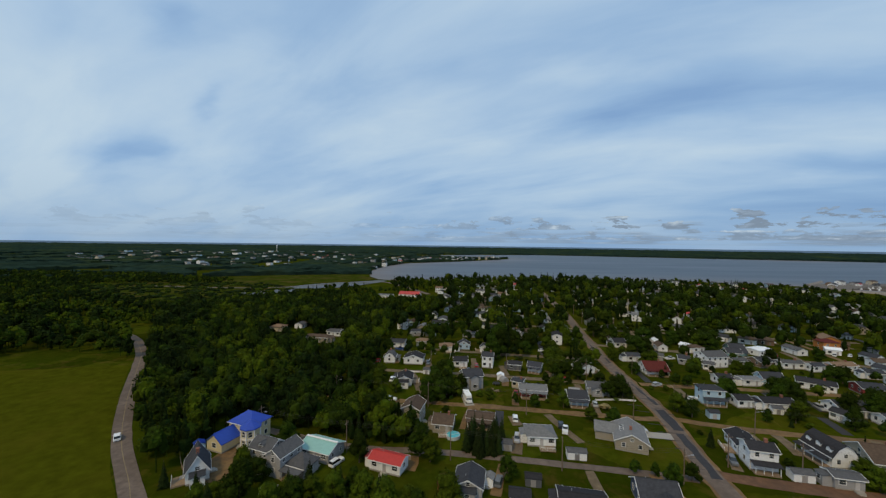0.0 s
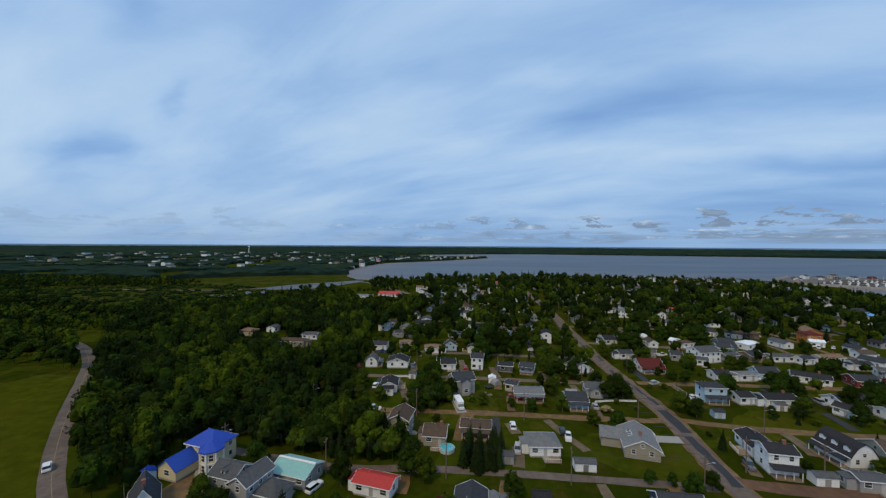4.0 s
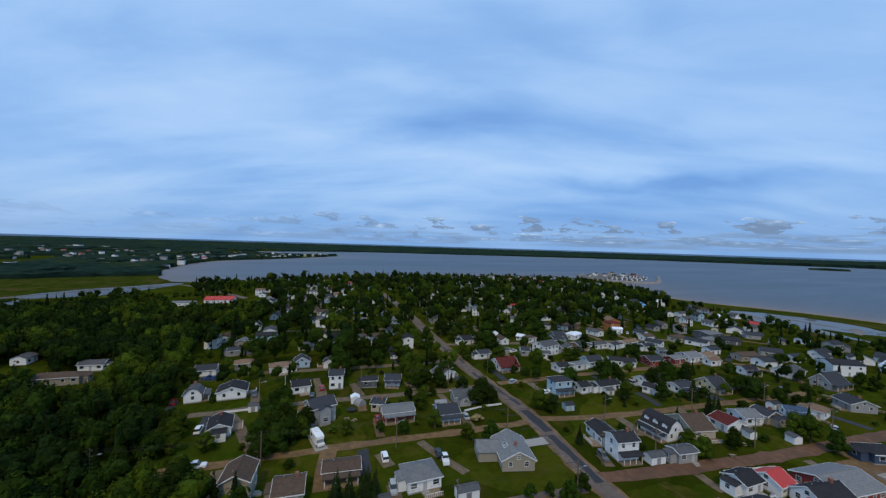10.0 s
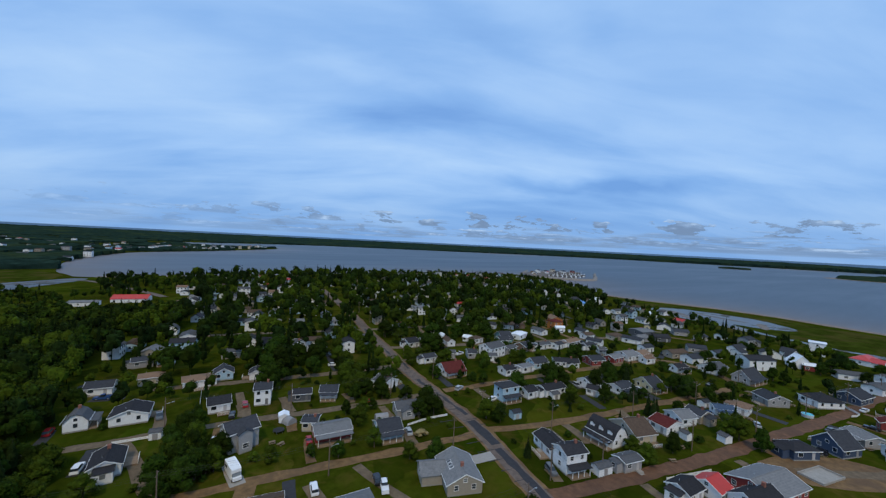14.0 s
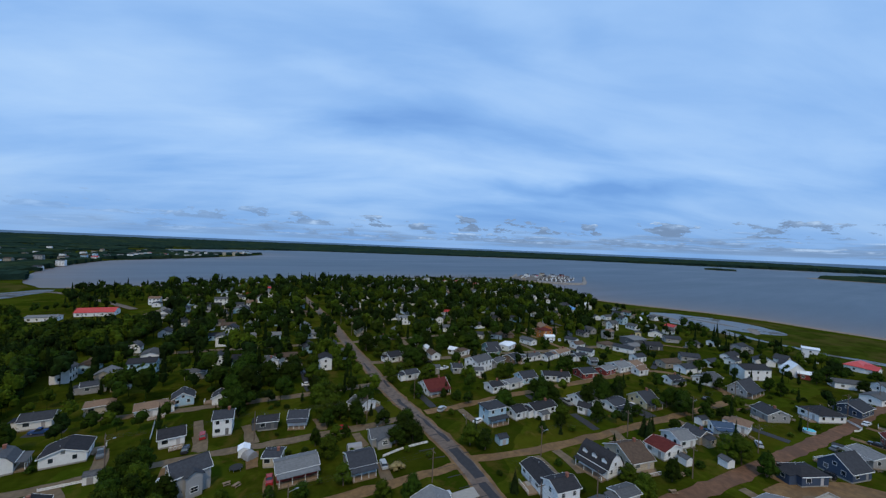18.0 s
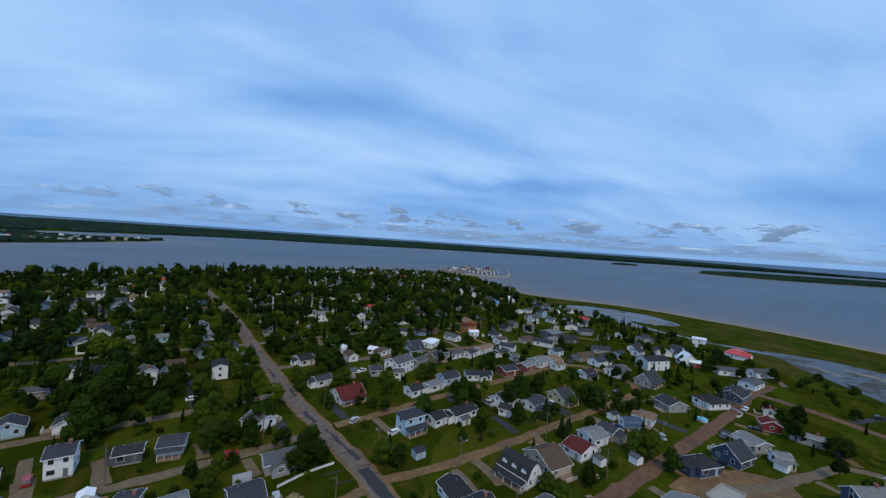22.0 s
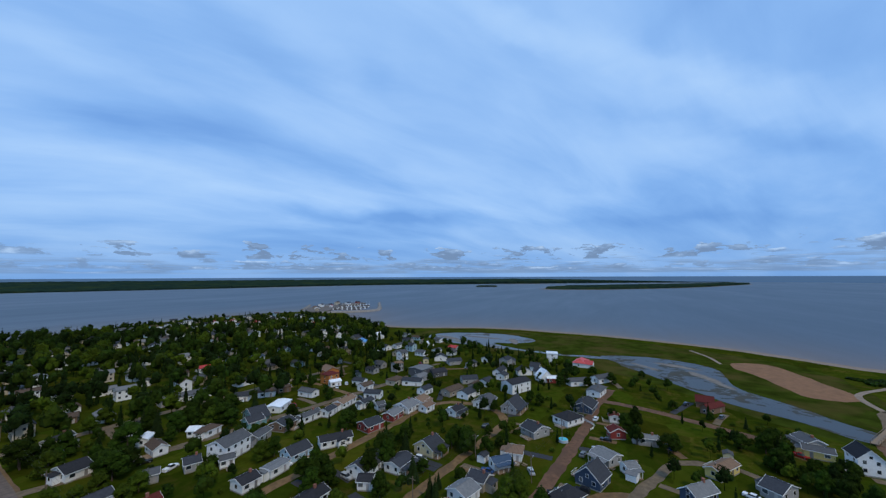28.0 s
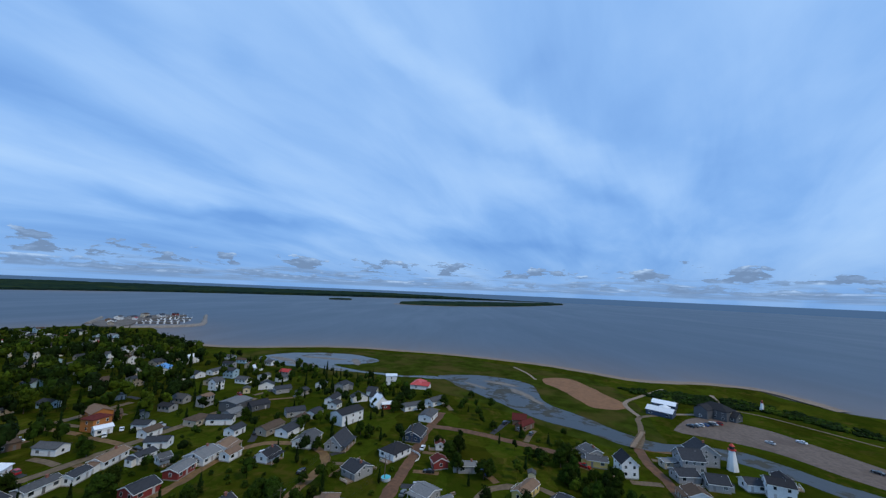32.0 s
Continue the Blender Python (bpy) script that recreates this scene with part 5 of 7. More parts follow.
house(183.8, 184.6, -6.0, 10.7, 5.4, 1, "white", "grey", pitch=.35, chimney=True, deck="b")
house(192.4, 180.1, 6.0, 7.5, 4.9, 1, "white", "slate", pitch=.4)
house(158.6, 187.7, 14.2, 8.9, 4.8, 1, "grey", "grey", pitch=.4)
house(217.1, 121.9, -14.7, 7.9, 5.4, 1, "white", "charcoal", pitch=.45, chimney=True, porch="f")
house(246.6, 125.6, -14.7, 12.5, 7.5, 1, "white", "slate", pitch=.4, near=False)
house(235.1, 112.2, -4.6, 12.1, 8.8, 1, "white", "grey", pitch=.4, deck="b")
house(247.1, 135.8, -17.0, 12.5, 6.8, 1, "taupe", "brown", pitch=.4, near=False)
house(267.1, 102.6, -31.7, 15.5, 9.4, 2, "white", "charcoal", pitch=.35, label="wide white two-storey house with dark roof", near=False)
house(234.1, 97.2, -8.0, 12.5, 7.8, 1, "grey", "slate", pitch=.9, porch="f")
house(227.7, 69.7, -124.7, 8.6, 11.5, 1, "white", "charcoal", kind="hip", deck="f")
house(248.7, 62.9, -11.2, 12.5, 8.9, 1, "navy", "slate", pitch=.5, deck="b")
house(278.0, 58.1, -15.4, 12.4, 7.5, 1, "white", "grey", pitch=.3, near=False)
house(208.8, 82.0, -126.4, 8.1, 9.1, 1, "grey", "slate", pitch=.4, deck="f", chimney=True)
house(194.4, 53.8, -128.0, 7.7, 7.2, 1, "grey", "light", pitch=.3, porch="f")
house(177.6, 58.1, -21.5, 8.5, 8.4, 1, "navy", "slate", pitch=.85, deck="b")
house(161.9, 64.6, -30.6, 8.7, 6.4, 1, "navy", "charcoal", kind="hip", deck="b")
house(129.0, 64.0, -12.4, 15.0, 11.2, 1, "red", "light", pitch=.35, label="long red barn-like hall with a pale metal roof")
house(114.6, 71.7, -4.4, 5.8, 6.5, 1, "white", "red", pitch=.55)
house(118.1, 63.3, -13.1, 10.5, 7.2, 1, "white", "charcoal", pitch=.6, chimney=True, porch="f")
house(107.4, 75.1, -6.2, 6.7, 5.7, 1, "white", "charcoal", pitch=.45, deck="f")
house(99.0, 68.2, -11.4, 5.8, 4.2, 1, "white", "charcoal", pitch=.45, deck="b")
house(106.2, 62.8, -9.5, 8.3, 4.2, 1, "white", "charcoal", pitch=.45, chimney=True)
house(100.9, 49.6, -7.6, 8.2, 7.1, 1, "white", "red", pitch=.9)
house(87.1, 69.9, -99.6, 7.5, 8.0, 1, "white", "brown", kind="hip", pitch=.4, porch="f")
house(174.0, 29.1, -46.0, 9.0, 5.2, 2, "navy", "light", pitch=.7, chimney=True, deck="f")
house(199.9, 17.2, -38.4, 12.0, 5.0, 1, "yellow", "tan", pitch=.45, deck="b")
house(191.4, 4.8, -133.5, 5.7, 9.2, 1, "grey", "slate", pitch=.4)
house(177.0, -9.4, 173.4, 8.0, 7.9, 1, "grey", "slate", pitch=.5, chimney=True)
house(187.7, -24.1, -82.7, 10.1, 6.0, 1, "white", "brown", pitch=.3, porch="f")
house(178.3, -19.3, 188.1, 6.0, 7.0, 1, "white", "light", pitch=.2, deck="f")
house(216.6, 38.2, -85.8, 7.5, 4.5, 1, "grey", "light", pitch=.3, chimney=True, deck="b")
house(218.8, 49.7, -160.8, 5.0, 6.2, 1, "red", "maroon", pitch=.5)
house(269.3, 4.2, -44.0, 12.5, 4.2, 1, "brown", "maroon", pitch=.7, near=False)
house(238.1, -20.6, -167.4, 8.0, 6.6, 1, "grey", "grey", pitch=.4, chimney=True, porch="f")
house(221.3, -29.0, 179.3, 8.0, 6.9, 2, "white", "charcoal", pitch=.9, deck="f")
house(231.1, -54.2, -81.9, 11.1, 4.2, 1, "beige", "light", pitch=.2, deck="b")
house(237.1, -70.4, 175.1, 9.0, 11.1, 2, "grey", "slate", pitch=.7, chimney=True)
house(219.1, -51.9, -89.3, 8.6, 7.0, 1, "grey", "slate", pitch=.5, deck="f")
house(203.1, -46.7, 173.9, 7.0, 8.0, 1, "white", "brown", pitch=.4, porch="f")
house(-62.2, 93.4, -58, 8.2, 5.2, 1, "white", "slate", pitch=1.5, chimney=True, deck="f")
house(-12.4, 96.6, -21.3, 9.3, 5.1, 1, "white", "red", pitch=.4, deck="b")
house(112.9, 224.0, 1.4, 7.4, 9.1, 1, "white", "charcoal", pitch=.4)
house(119.6, 251.4, 15.6, 8.7, 4.4, 2, "white", "slate", pitch=.5, chimney=True)
house(123.4, 220.7, -16.6, 9.1, 7.0, 1, "taupe", "brown", porch="f")
house(134.8, 215.5, -102.5, 8.8, 5.0, 1, "white", "brown", pitch=.6, deck="f")
house(132.2, 190.7, -26.9, 4.9, 6.5, 1, "grey", "slate", chimney=True, deck="b")
house(121.5, 195.1, -29.6, 4.2, 5.0, 1, "grey", "grey")
house(106.3, 194.6, -2.0, 6.8, 5.7, 1, "white", "slate", pitch=.45)
house(107.0, 175.6, -5.7, 10.5, 8.5, 1, "white", "maroon", pitch=.6, chimney=True, porch="f")
house(138.6, 181.2, -29.9, 4.7, 4.5, 1, "white", "grey", deck="f")
house(151.1, 217.2, -61.0, 4.5, 5.0, 1, "white", "white", deck="b")
house(153.9, 212.7, 6.4, 7.4, 5.9, 1, "white", "brown", kind="hip")
house(137.4, 228.3, 42.4, 6.0, 4.2, 1, "white", "white")
house(141.9, 245.4, 25.0, 6.0, 4.2, 1, "white", "slate", near=False)
house(138.4, 287.5, -30.4, 5.0, 6.0, 1, "brown", "brown", near=False)
house(170.3, 270.4, -13.5, 6.2, 6.0, 1, "grey", "light", near=False)
house(182.0, 269.2, -20.5, 12.2, 7.0, 1, "white", "grey", near=False)
house(191.6, 266.3, -101.2, 6.0, 5.4, 1, "white", "slate", near=False)
house(192.3, 239.8, -53.1, 7.3, 6.0, 1, "white", "slate", near=False)
house(203.3, 233.7, -46.4, 9.1, 7.0, 1, "white", "brown", kind="hip", near=False)
house(213.6, 232.6, -28.9, 7.5, 9.0, 1, "brown", "brown", kind="hip", near=False)
house(212.4, 211.2, -91.0, 10.3, 6.0, 1, "white", "grey", near=False)
house(189.1, 322.1, 55.1, 6.0, 4.2, 1, "white", "grey", near=False)
house(191.6, 382.7, -59.1, 10.2, 6.0, 1, "white", "grey", near=False)
house(207.6, 372.7, -92.9, 6.0, 9.8, 1, "white", "slate", near=False)
house(146.5, 126.0, -72.3, 4.6, 5.0, 1, "white", "charcoal", deck="b")
house(206.8, 181.2, 3.3, 12.5, 5.9, 1, "white", "tan", chimney=True)
house(224.1, 174.8, -76.7, 9.3, 6.0, 1, "white", "slate", near=False)
house(209.1, 161.1, -30.6, 4.2, 4.5, 1, "white", "grey", porch="f")
house(248.3, 226.5, -120.7, 12.5, 8.8, 2, "orange", "tan", near=False)
house(253.2, 222.6, -39.9, 6.2, 7.0, 1, "brown", "brown", near=False)
house(241.9, 196.8, -85.6, 7.7, 6.0, 1, "white", "slate", near=False)
house(257.3, 209.7, 34.1, 6.0, 4.9, 1, "grey", "slate", near=False)
house(234.1, 210.2, -31.2, 6.7, 4.5, 1, "white", "white", near=False)
house(284.1, 249.3, -39.8, 8.4, 6.0, 1, "white", "grey", near=False)
house(275.5, 170.3, -11.8, 12.5, 11.5, 2, "charcoal", "light", pitch=.15, near=False)
house(280.8, 160.0, -34.6, 11.0, 8.0, 1, "charcoal", "charcoal", near=False)
house(254.7, 165.8, -79.3, 12.4, 6.0, 1, "white", "slate", near=False)
house(324.3, 176.5, -155.6, 7.0, 10.1, 1, "white", "slate", near=False)
house(316.5, 161.5, -47.5, 10.4, 7.0, 1, "grey", "slate", near=False)
house(311.5, 183.7, -153.9, 5.0, 4.2, 1, "cream", "grey", near=False)
house(272.9, 134.3, -54.9, 10.1, 7.0, 1, "grey", "slate", near=False)
house(331.2, 243.5, -18.1, 7.6, 6.0, 1, "white", "grey", near=False)
house(344.8, 240.7, -110.8, 6.0, 8.3, 1, "white", "slate", near=False)
house(359.5, 236.0, -9.0, 12.5, 6.0, 1, "white", "grey", near=False)
house(346.8, 271.1, 23.2, 12.5, 10.5, 2, "white", "sky", near=False)
house(394.3, 282.2, -3.5, 12.5, 8.0, 2, "white", "white", near=False)
house(375.9, 211.2, -111.0, 6.0, 8.1, 1, "white", "white", near=False)
house(350.1, 352.9, -14.8, 12.5, 7.0, 1, "white", "grey", near=False)
house(346.3, 292.7, -98.3, 5.0, 8.5, 1, "white", "grey", near=False)
house(351.8, 420.8, -101.7, 7.0, 11.5, 2, "white", "grey", near=False)
house(300.5, 121.1, -6.5, 12.5, 5.6, 1, "white", "slate", pitch=.6, near=False)
house(333.7, 122.5, -163.8, 6.0, 10.7, 1, "grey", "slate", near=False)
house(305.7, 105.5, -148.8, 6.0, 10.2, 1, "white", "slate", pitch=.5, near=False)
house(295.0, 90.0, -147.0, 8.7, 8.8, 1, "white", "white", pitch=1.0, near=False)
house(293.6, 84.4, -68.9, 7.6, 5.0, 1, "red", "white", near=False)
house(293.8, 69.3, -56.2, 12.5, 6.0, 1, "white", "grey", near=False)
house(307.1, 55.4, -39.2, 12.5, 7.0, 1, "white", "grey", near=False)
house(188.5, 46.5, -54.8, 4.2, 4.5, 1, "white", "light", porch="f")
house(237.0, 50.0, -174.8, 5.0, 4.2, 1, "white", "maroon", chimney=True, deck="f")
house(165.9, 13.9, -66.3, 5.1, 5.3, 1, "grey", "slate", deck="b")
house(9.0, 87.8, 78.5, 7.65, 6.8, 1, "grey", "slate", pitch=.5)
house(-2.0, 304.6, 79.7, 6.8, 5.95, 1, "white", "grey", kind="gambrel", near=False)
house(106.7, 89.7, -13.3, 6.375, 4.25, 1, "grey", "grey", pitch=.3)
house(89.0, 52.9, -12.1, 6.8, 5.1, 1, "white", "coral", pitch=.5)
house(168.2, 203.1, -10.9, 7.225, 6.375, 1, "teal", "slate", pitch=.6)
house(238.7, 217.9, -9.7, 8.5, 7.65, 2, "orange", "maroon", kind="hip", near=False)
house(216.3, 137.6, -12.7, 6.8, 5.1, 1, "white", "tan")
house(210.1, 170.3, -11.5, 7.65, 5.525, 1, "white", "slate")
house(348.8, 69.9, -10.3, 15, 9, 1, "white", "coral", kind="hip", pitch=.55, wing=(5, 7, -3.5, "f"), near=False, label="low white house with broad coral-red hipped and gabled roofs")
house(307.8, 94.7, 76.7, 6.8, 5.95, 1, "white", "slate", pitch=.8, near=False)
house(324.5, 122.6, -12.1, 8.5, 6.8, 2, "grey", "slate", near=False)
house(334.8, 140.6, -10.9, 6.8, 5.95, 1, "white", "slate", near=False)
house(277.8, 5.6, 80.3, 7.65, 6.8, 1, "brown", "maroon", pitch=.7, near=False)
house(228.4, -19.4, 77.3, 8.5, 5.525, 1, "yellow", "grey", pitch=.4)
house(229.3, -60.1, 84.2, 9.35, 9.35, 2, "grey", "slate", pitch=.7)
house(217.4, -90.6, -24.1, 9.35, 5.95, 1, "white", "charcoal", pitch=.5, deck="f")
house(213.5, -60.8, 79.3, 7.65, 6.8, 1, "grey", "slate", pitch=.7)
house(-110, 257, -12.1, 9.35, 6.8, 1, "beige", "tan", kind="hip", near=False)
house(-98, 266, 79.1, 6.8, 5.95, 1, "white", "grey", near=False)
house(-74, 229, -9.7, 17, 6.8, 1, "taupe", "brown", kind="hip")
house(-67, 244, -12.7, 9.35, 5.95, 1, "white", "grey")
house(154.1, 336.2, -11.5, 7.65, 5.95, 1, "white", "slate", near=False)
house(289.1, 116.3, -10.3, 6.8, 5.95, 1, "white", "slate", near=False)
house(271.9, 122.6, -13.3, 8.5, 5.95, 1, "white", "slate", near=False)
house(320.9, 99.6, 77.9, 6.8, 5.95, 1, "white", "slate", pitch=.8, near=False)
house(313.7, 146.4, -10.9, 7.65, 5.95, 1, "grey", "slate", near=False)
house(260.8, 126.2, -9.7, 7.65, 5.95, 1, "taupe", "brown", near=False)
house(265.2, 165.7, -12.7, 9.35, 6.8, 1, "grey", "light", near=False)
house(234.6, 187.5, -11.5, 7.65, 5.95, 1, "white", "brown", near=False)
house(252.8, 177.0, -10.3, 10.2, 7.65, 1, "beige", "brown", kind="hip", near=False)
house(349.8, 191.3, -13.3, 7.65, 5.95, 1, "white", "grey", near=False)
house(242.1, 151.0, -12.1, 7.65, 5.95, 1, "white", "slate", near=False)
house(214.2, -75.5, 83.2, 6.8, 5.95, 1, "white", "slate", pitch=.5)
house(208.5, -81.2, 66.4, 8.5, 6.8, 2, "white", "charcoal", pitch=.5)

# ---- buildings with a shape of their own ----
mansion = house(-58, 112.5, -22, 9, 7.4, 2, "cream", "blue", "hip", 0.75, wing=(6.5, 6.0, -2.6, "f", 3.0), label="cream two-storey mansion with bright blue hipped metal roofs")
ring = [(4.1 + 2.7 * math.cos(radians(22.5 + 45 * i)), -3.4 + 2.7 * math.sin(radians(22.5 + 45 * i))) for i in range(8)]
part("bay", Mesh().prism(ring, 0.0, 5.7), siding("cream"), mansion, "eight-sided bay with white columns")
part("bay_roof", Mesh().prism([(4.1 + (x - 4.1) * 1.16, -3.4 + (y + 3.4) * 1.16) for x, y in ring], 5.7, 5.95).prism([(4.1 + (x - 4.1) * 1.16, -3.4 + (y + 3.4) * 1.16) for x, y in ring], 5.95, 7.9, 0.08, 4.1, -3.4), shingle("blue"), mansion)
part("bay_trim", Mesh().prism([(4.1 + (x - 4.1) * 1.07, -3.4 + (y + 3.4) * 1.07) for x, y in ring], 2.85, 3.1), TRIM, mansion, "white band between the storeys")
column = Mesh().tube(0, 0, 0, 5.7, 0.16, n=8).data("column", TRIM)
for x, y in ring:
    part("column", column, None, mansion, "", pose(4.1 + (x - 4.1) * 1.05, -3.4 + (y + 3.4) * 1.05, 0))
for i in (4, 5, 6, 7):
    a = 45 * i
    for z in (1.0, 3.6):
        put_window(mansion, 4.1 + 2.52 * math.cos(radians(a)), -3.4 + 2.52 * math.sin(radians(a)), z, a, 1.0, 1.5)
part("veranda", Mesh().prism([(4.1 + (x - 4.1) * 1.5, -3.4 + (y + 3.4) * 1.5) for x, y in ring], 0.0, 0.35), CONCRETE, mansion, "pale stone terrace under the bay")
guest = house(-32.5, 103, -22, 10, 7.2, 1, "grey", "aqua", pitch=0.4, label="grey guest house with an aqua metal roof and white ridge")
part("ridge_cap", Mesh().box(-5.4, 5.4, -0.3, 0.3, 4.58, 4.8), TRIM, guest, "white ridge cap")
house(-46, 98.2, -22, 7, 6, 2, "grey", "grey", pitch=0.6, dormers=1, label="grey gabled guest house with a dormer")
house(-40.6, 96, 68, 8, 5, 2, "grey", "grey", pitch=0.65, label="grey guest house wing with a front gable")
house(-35.2, 94.6, -22, 6, 5.6, 1, "grey", "grey", "hip", 0.85, porch="f", label="grey guest pavilion with a steep hipped roof and porch")
shed(-69, 105, -48, 2.6, 2.6, "blue", "blue", "small white shed with a blue roof")
house(347, 91, 10, 8, 8, 3, "white", "white", "hip", 0.16, near=False, label="tall narrow white house with a bright flat metal roof")
house(-31, 436, -11, 24, 14, 1, "white", "red", pitch=0.36, near=False, label="white community hall with a bright red metal roof")
house(-58, 424, -11, 17, 9, 1, "white", "light", pitch=0.2, near=False, label="long white service building with a pale roof")
house(308.5, -91.4, 47.8, 15, 10, 1, "navy", "white", pitch=0.35, wing=(6, 6, 0, "f"), near=False, label="visitor pavilion with a bright white metal roof")
house(325.4, -103.2, 49.7, 14, 9, 1, "navy", "white", pitch=0.35, near=False, label="second visitor pavilion with a bright white metal roof")
house(309.3, -127.3, 29.5, 17, 11, 2, "charcoal", "charcoal", "hip", 0.6, wing=(7, 8, 3, "b"), near=False, label="dark grey shingled restaurant building")
house(303.9, -132.8, 30.2, 9, 8, 1, "charcoal", "charcoal", pitch=0.7, near=False, label="dark grey gabled pavilion")

for sx, sy, sr, sw, sd, swall, sroof in ((41.3, 102.0, -9, 5.4, 2.8, "white", "grey"), (22, 106.7, -11, 3, 3, "grey", "grey"), (20.7, 83.4, -11, 5, 4, "white", "charcoal"), (14.3, 89.8, 70, 2.6, 2.4, "white", "light"),
                                          (25.6, 90, -11, 4, 2.6, "charcoal", "charcoal"), (98, 92.3, -11, 5, 3, "white", "grey"), (184.5, 45.9, 70, 3.4, 3, "white", "light"), (151, 80.3, 70, 3, 3, "white", "grey"),
                                          (3, 88, 79, 4, 3.4, "red", "maroon"), (178, 96, -11, 4, 3, "white", "slate"), (128, 132, -11, 3.6, 3, "white", "grey"), (101, 128, -11, 3.4, 3, "blue", "slate"),
                                          (30, 165, 79, 3, 3, "white", "white"), (-4, 172, -11, 3, 2.6, "white", "grey"), (54, 143, 79, 3, 3, "grey", "grey"), (214, 12, -11, 3.4, 3, "cream", "grey"), (141, 88, 70, 3, 2.6, "white", "grey")):
    shed(sx, sy, sr, sw, sd, swall, sroof)


def lighthouse(x, y, tall, label):
    t = thing("lighthouse", x, y, 0, 20, label, "lighthouse")
    white, red = material("lighthouse_white", (0.78, 0.78, 0.77), 0.6, 0.05, 1.0), material("lantern_red", (0.45, 0.04, 0.03), 0.5, 0.1, 1.0)
    part("tower", Mesh().tube(0, 0, 0, tall * 0.74, tall * 0.2, tall * 0.1, 8), white, t)
    part("gallery", Mesh().tube(0, 0, tall * 0.74, tall * 0.78, tall * 0.14, n=8), red, t)
    part("lantern", Mesh().tube(0, 0, tall * 0.78, tall * 0.9, tall * 0.08, n=8), GLASS, t)
    part("cap", Mesh().tube(0, 0, tall * 0.9, tall * 1.0, tall * 0.1, 0.05, 8), red, t, "red lantern roof")
    k = tall * 0.155
    for z in (tall * 0.2, tall * 0.45):
        put_window(t, -k * (1.15 - z / tall), -0.0, z, 180, 0.6, 0.9)
    put_door(t, 0, -tall * 0.19, 0, -90, 0.9, 1.9, False)
    claim(x, y, tall * 0.3)


lighthouse(231, -80.2, 11.5, "white tapered lighthouse with a red lantern")
lighthouse(329.4, -172.6, 7.0, "small white replica lighthouse on a lawn")

slab = thing("foundation_slab", 153, 57.5, 0.03, -14, "new grey concrete house foundation on a dirt lot", "foundation")
part("slab", Mesh().box(-5.5, 5.5, -3, 3, -0.2, 0.12), CONCRETE, slab)
for fx0, fx1, fy0, fy1 in ((-5.5, 5.5, -3, -2.75), (-5.5, 5.5, 2.75, 3), (-5.5, -5.25, -2.75, 2.75), (5.25, 5.5, -2.75, 2.75)):
    part("foundation_wall", Mesh().box(fx0, fx1, fy0, fy1, 0.12, 0.6), CONCRETE, slab)
claim(153, 57, 8)

# ---- vehicles ----
car(28.4, 125, 80, "white", "suv")
car(43.4, 117.3, 70, "white", "pickup")
car(68.4, 117, -8, "silver", "car")
car(87, 66.2, 10, "grey", "suv")
car(-17.8, 141, -11, "white", "pickup")
car(-27.1, 98.4, 60, "white", "suv")
car(-40.4, 86.5, 20, "silver", "car")
car(-50.8, 88.1, -18, "black", "car")
car(99.1, 61.7, 60, "silver", "suv")
car(43, 120.5, 75, "black", "car")
car(108.7, 68, 50, "silver", "car")
car(166.4, 25.2, 30, "black", "suv")
car(187, 13, 60, "white", "car")
car(104, 143, 10, "white", "car")
car(166, 68.6, -60, "black", "pickup")
car(128, 210.5, -20, "black", "car")
car(129, 197, 10, "white", "pickup")
car(98.5, 158, 20, "silver", "suv")
car(190, 238, 60, "white", "car")
car(231, 206, 40, "white", "suv")
car(239, 205, 40, "white", "car")
car(176, 78, 25, "silver", "car")
car(-98, 111, 130, "white", "suv", "white estate car on the winding road")
for i in range(7):
    car(286.6 - -1.21 * i, -96.7 - 3.52 * i, 30, ("black", "grey", "white", "blue", "black", "silver", "red")[i], ("suv", "car")[i % 2])
for cx, cy, cr, cp in ((293.9, -114.8, 25, "white"), (269.1, -144.7, 20, "white"), (265.7, -125.3, 20, "silver"), (235.1, -147.3, 20, "black"), (146, 160, -11, "white"), (60, 164, -11, "red"), (16, 176, 79, "black"), (38, 160, 79, "blue"),
                       (206.9, -49.8, 40, "silver"), (218.7, -53.9, 60, "white"), (196, 62, -13, "grey"), (236, 58, -11, "white"), (120, 96, 75, "black"), (208, 104, -13, "black"), (62, 210, -11, "white"), (128, 224, -11, "silver")):
    car(cx, cy, cr, cp)


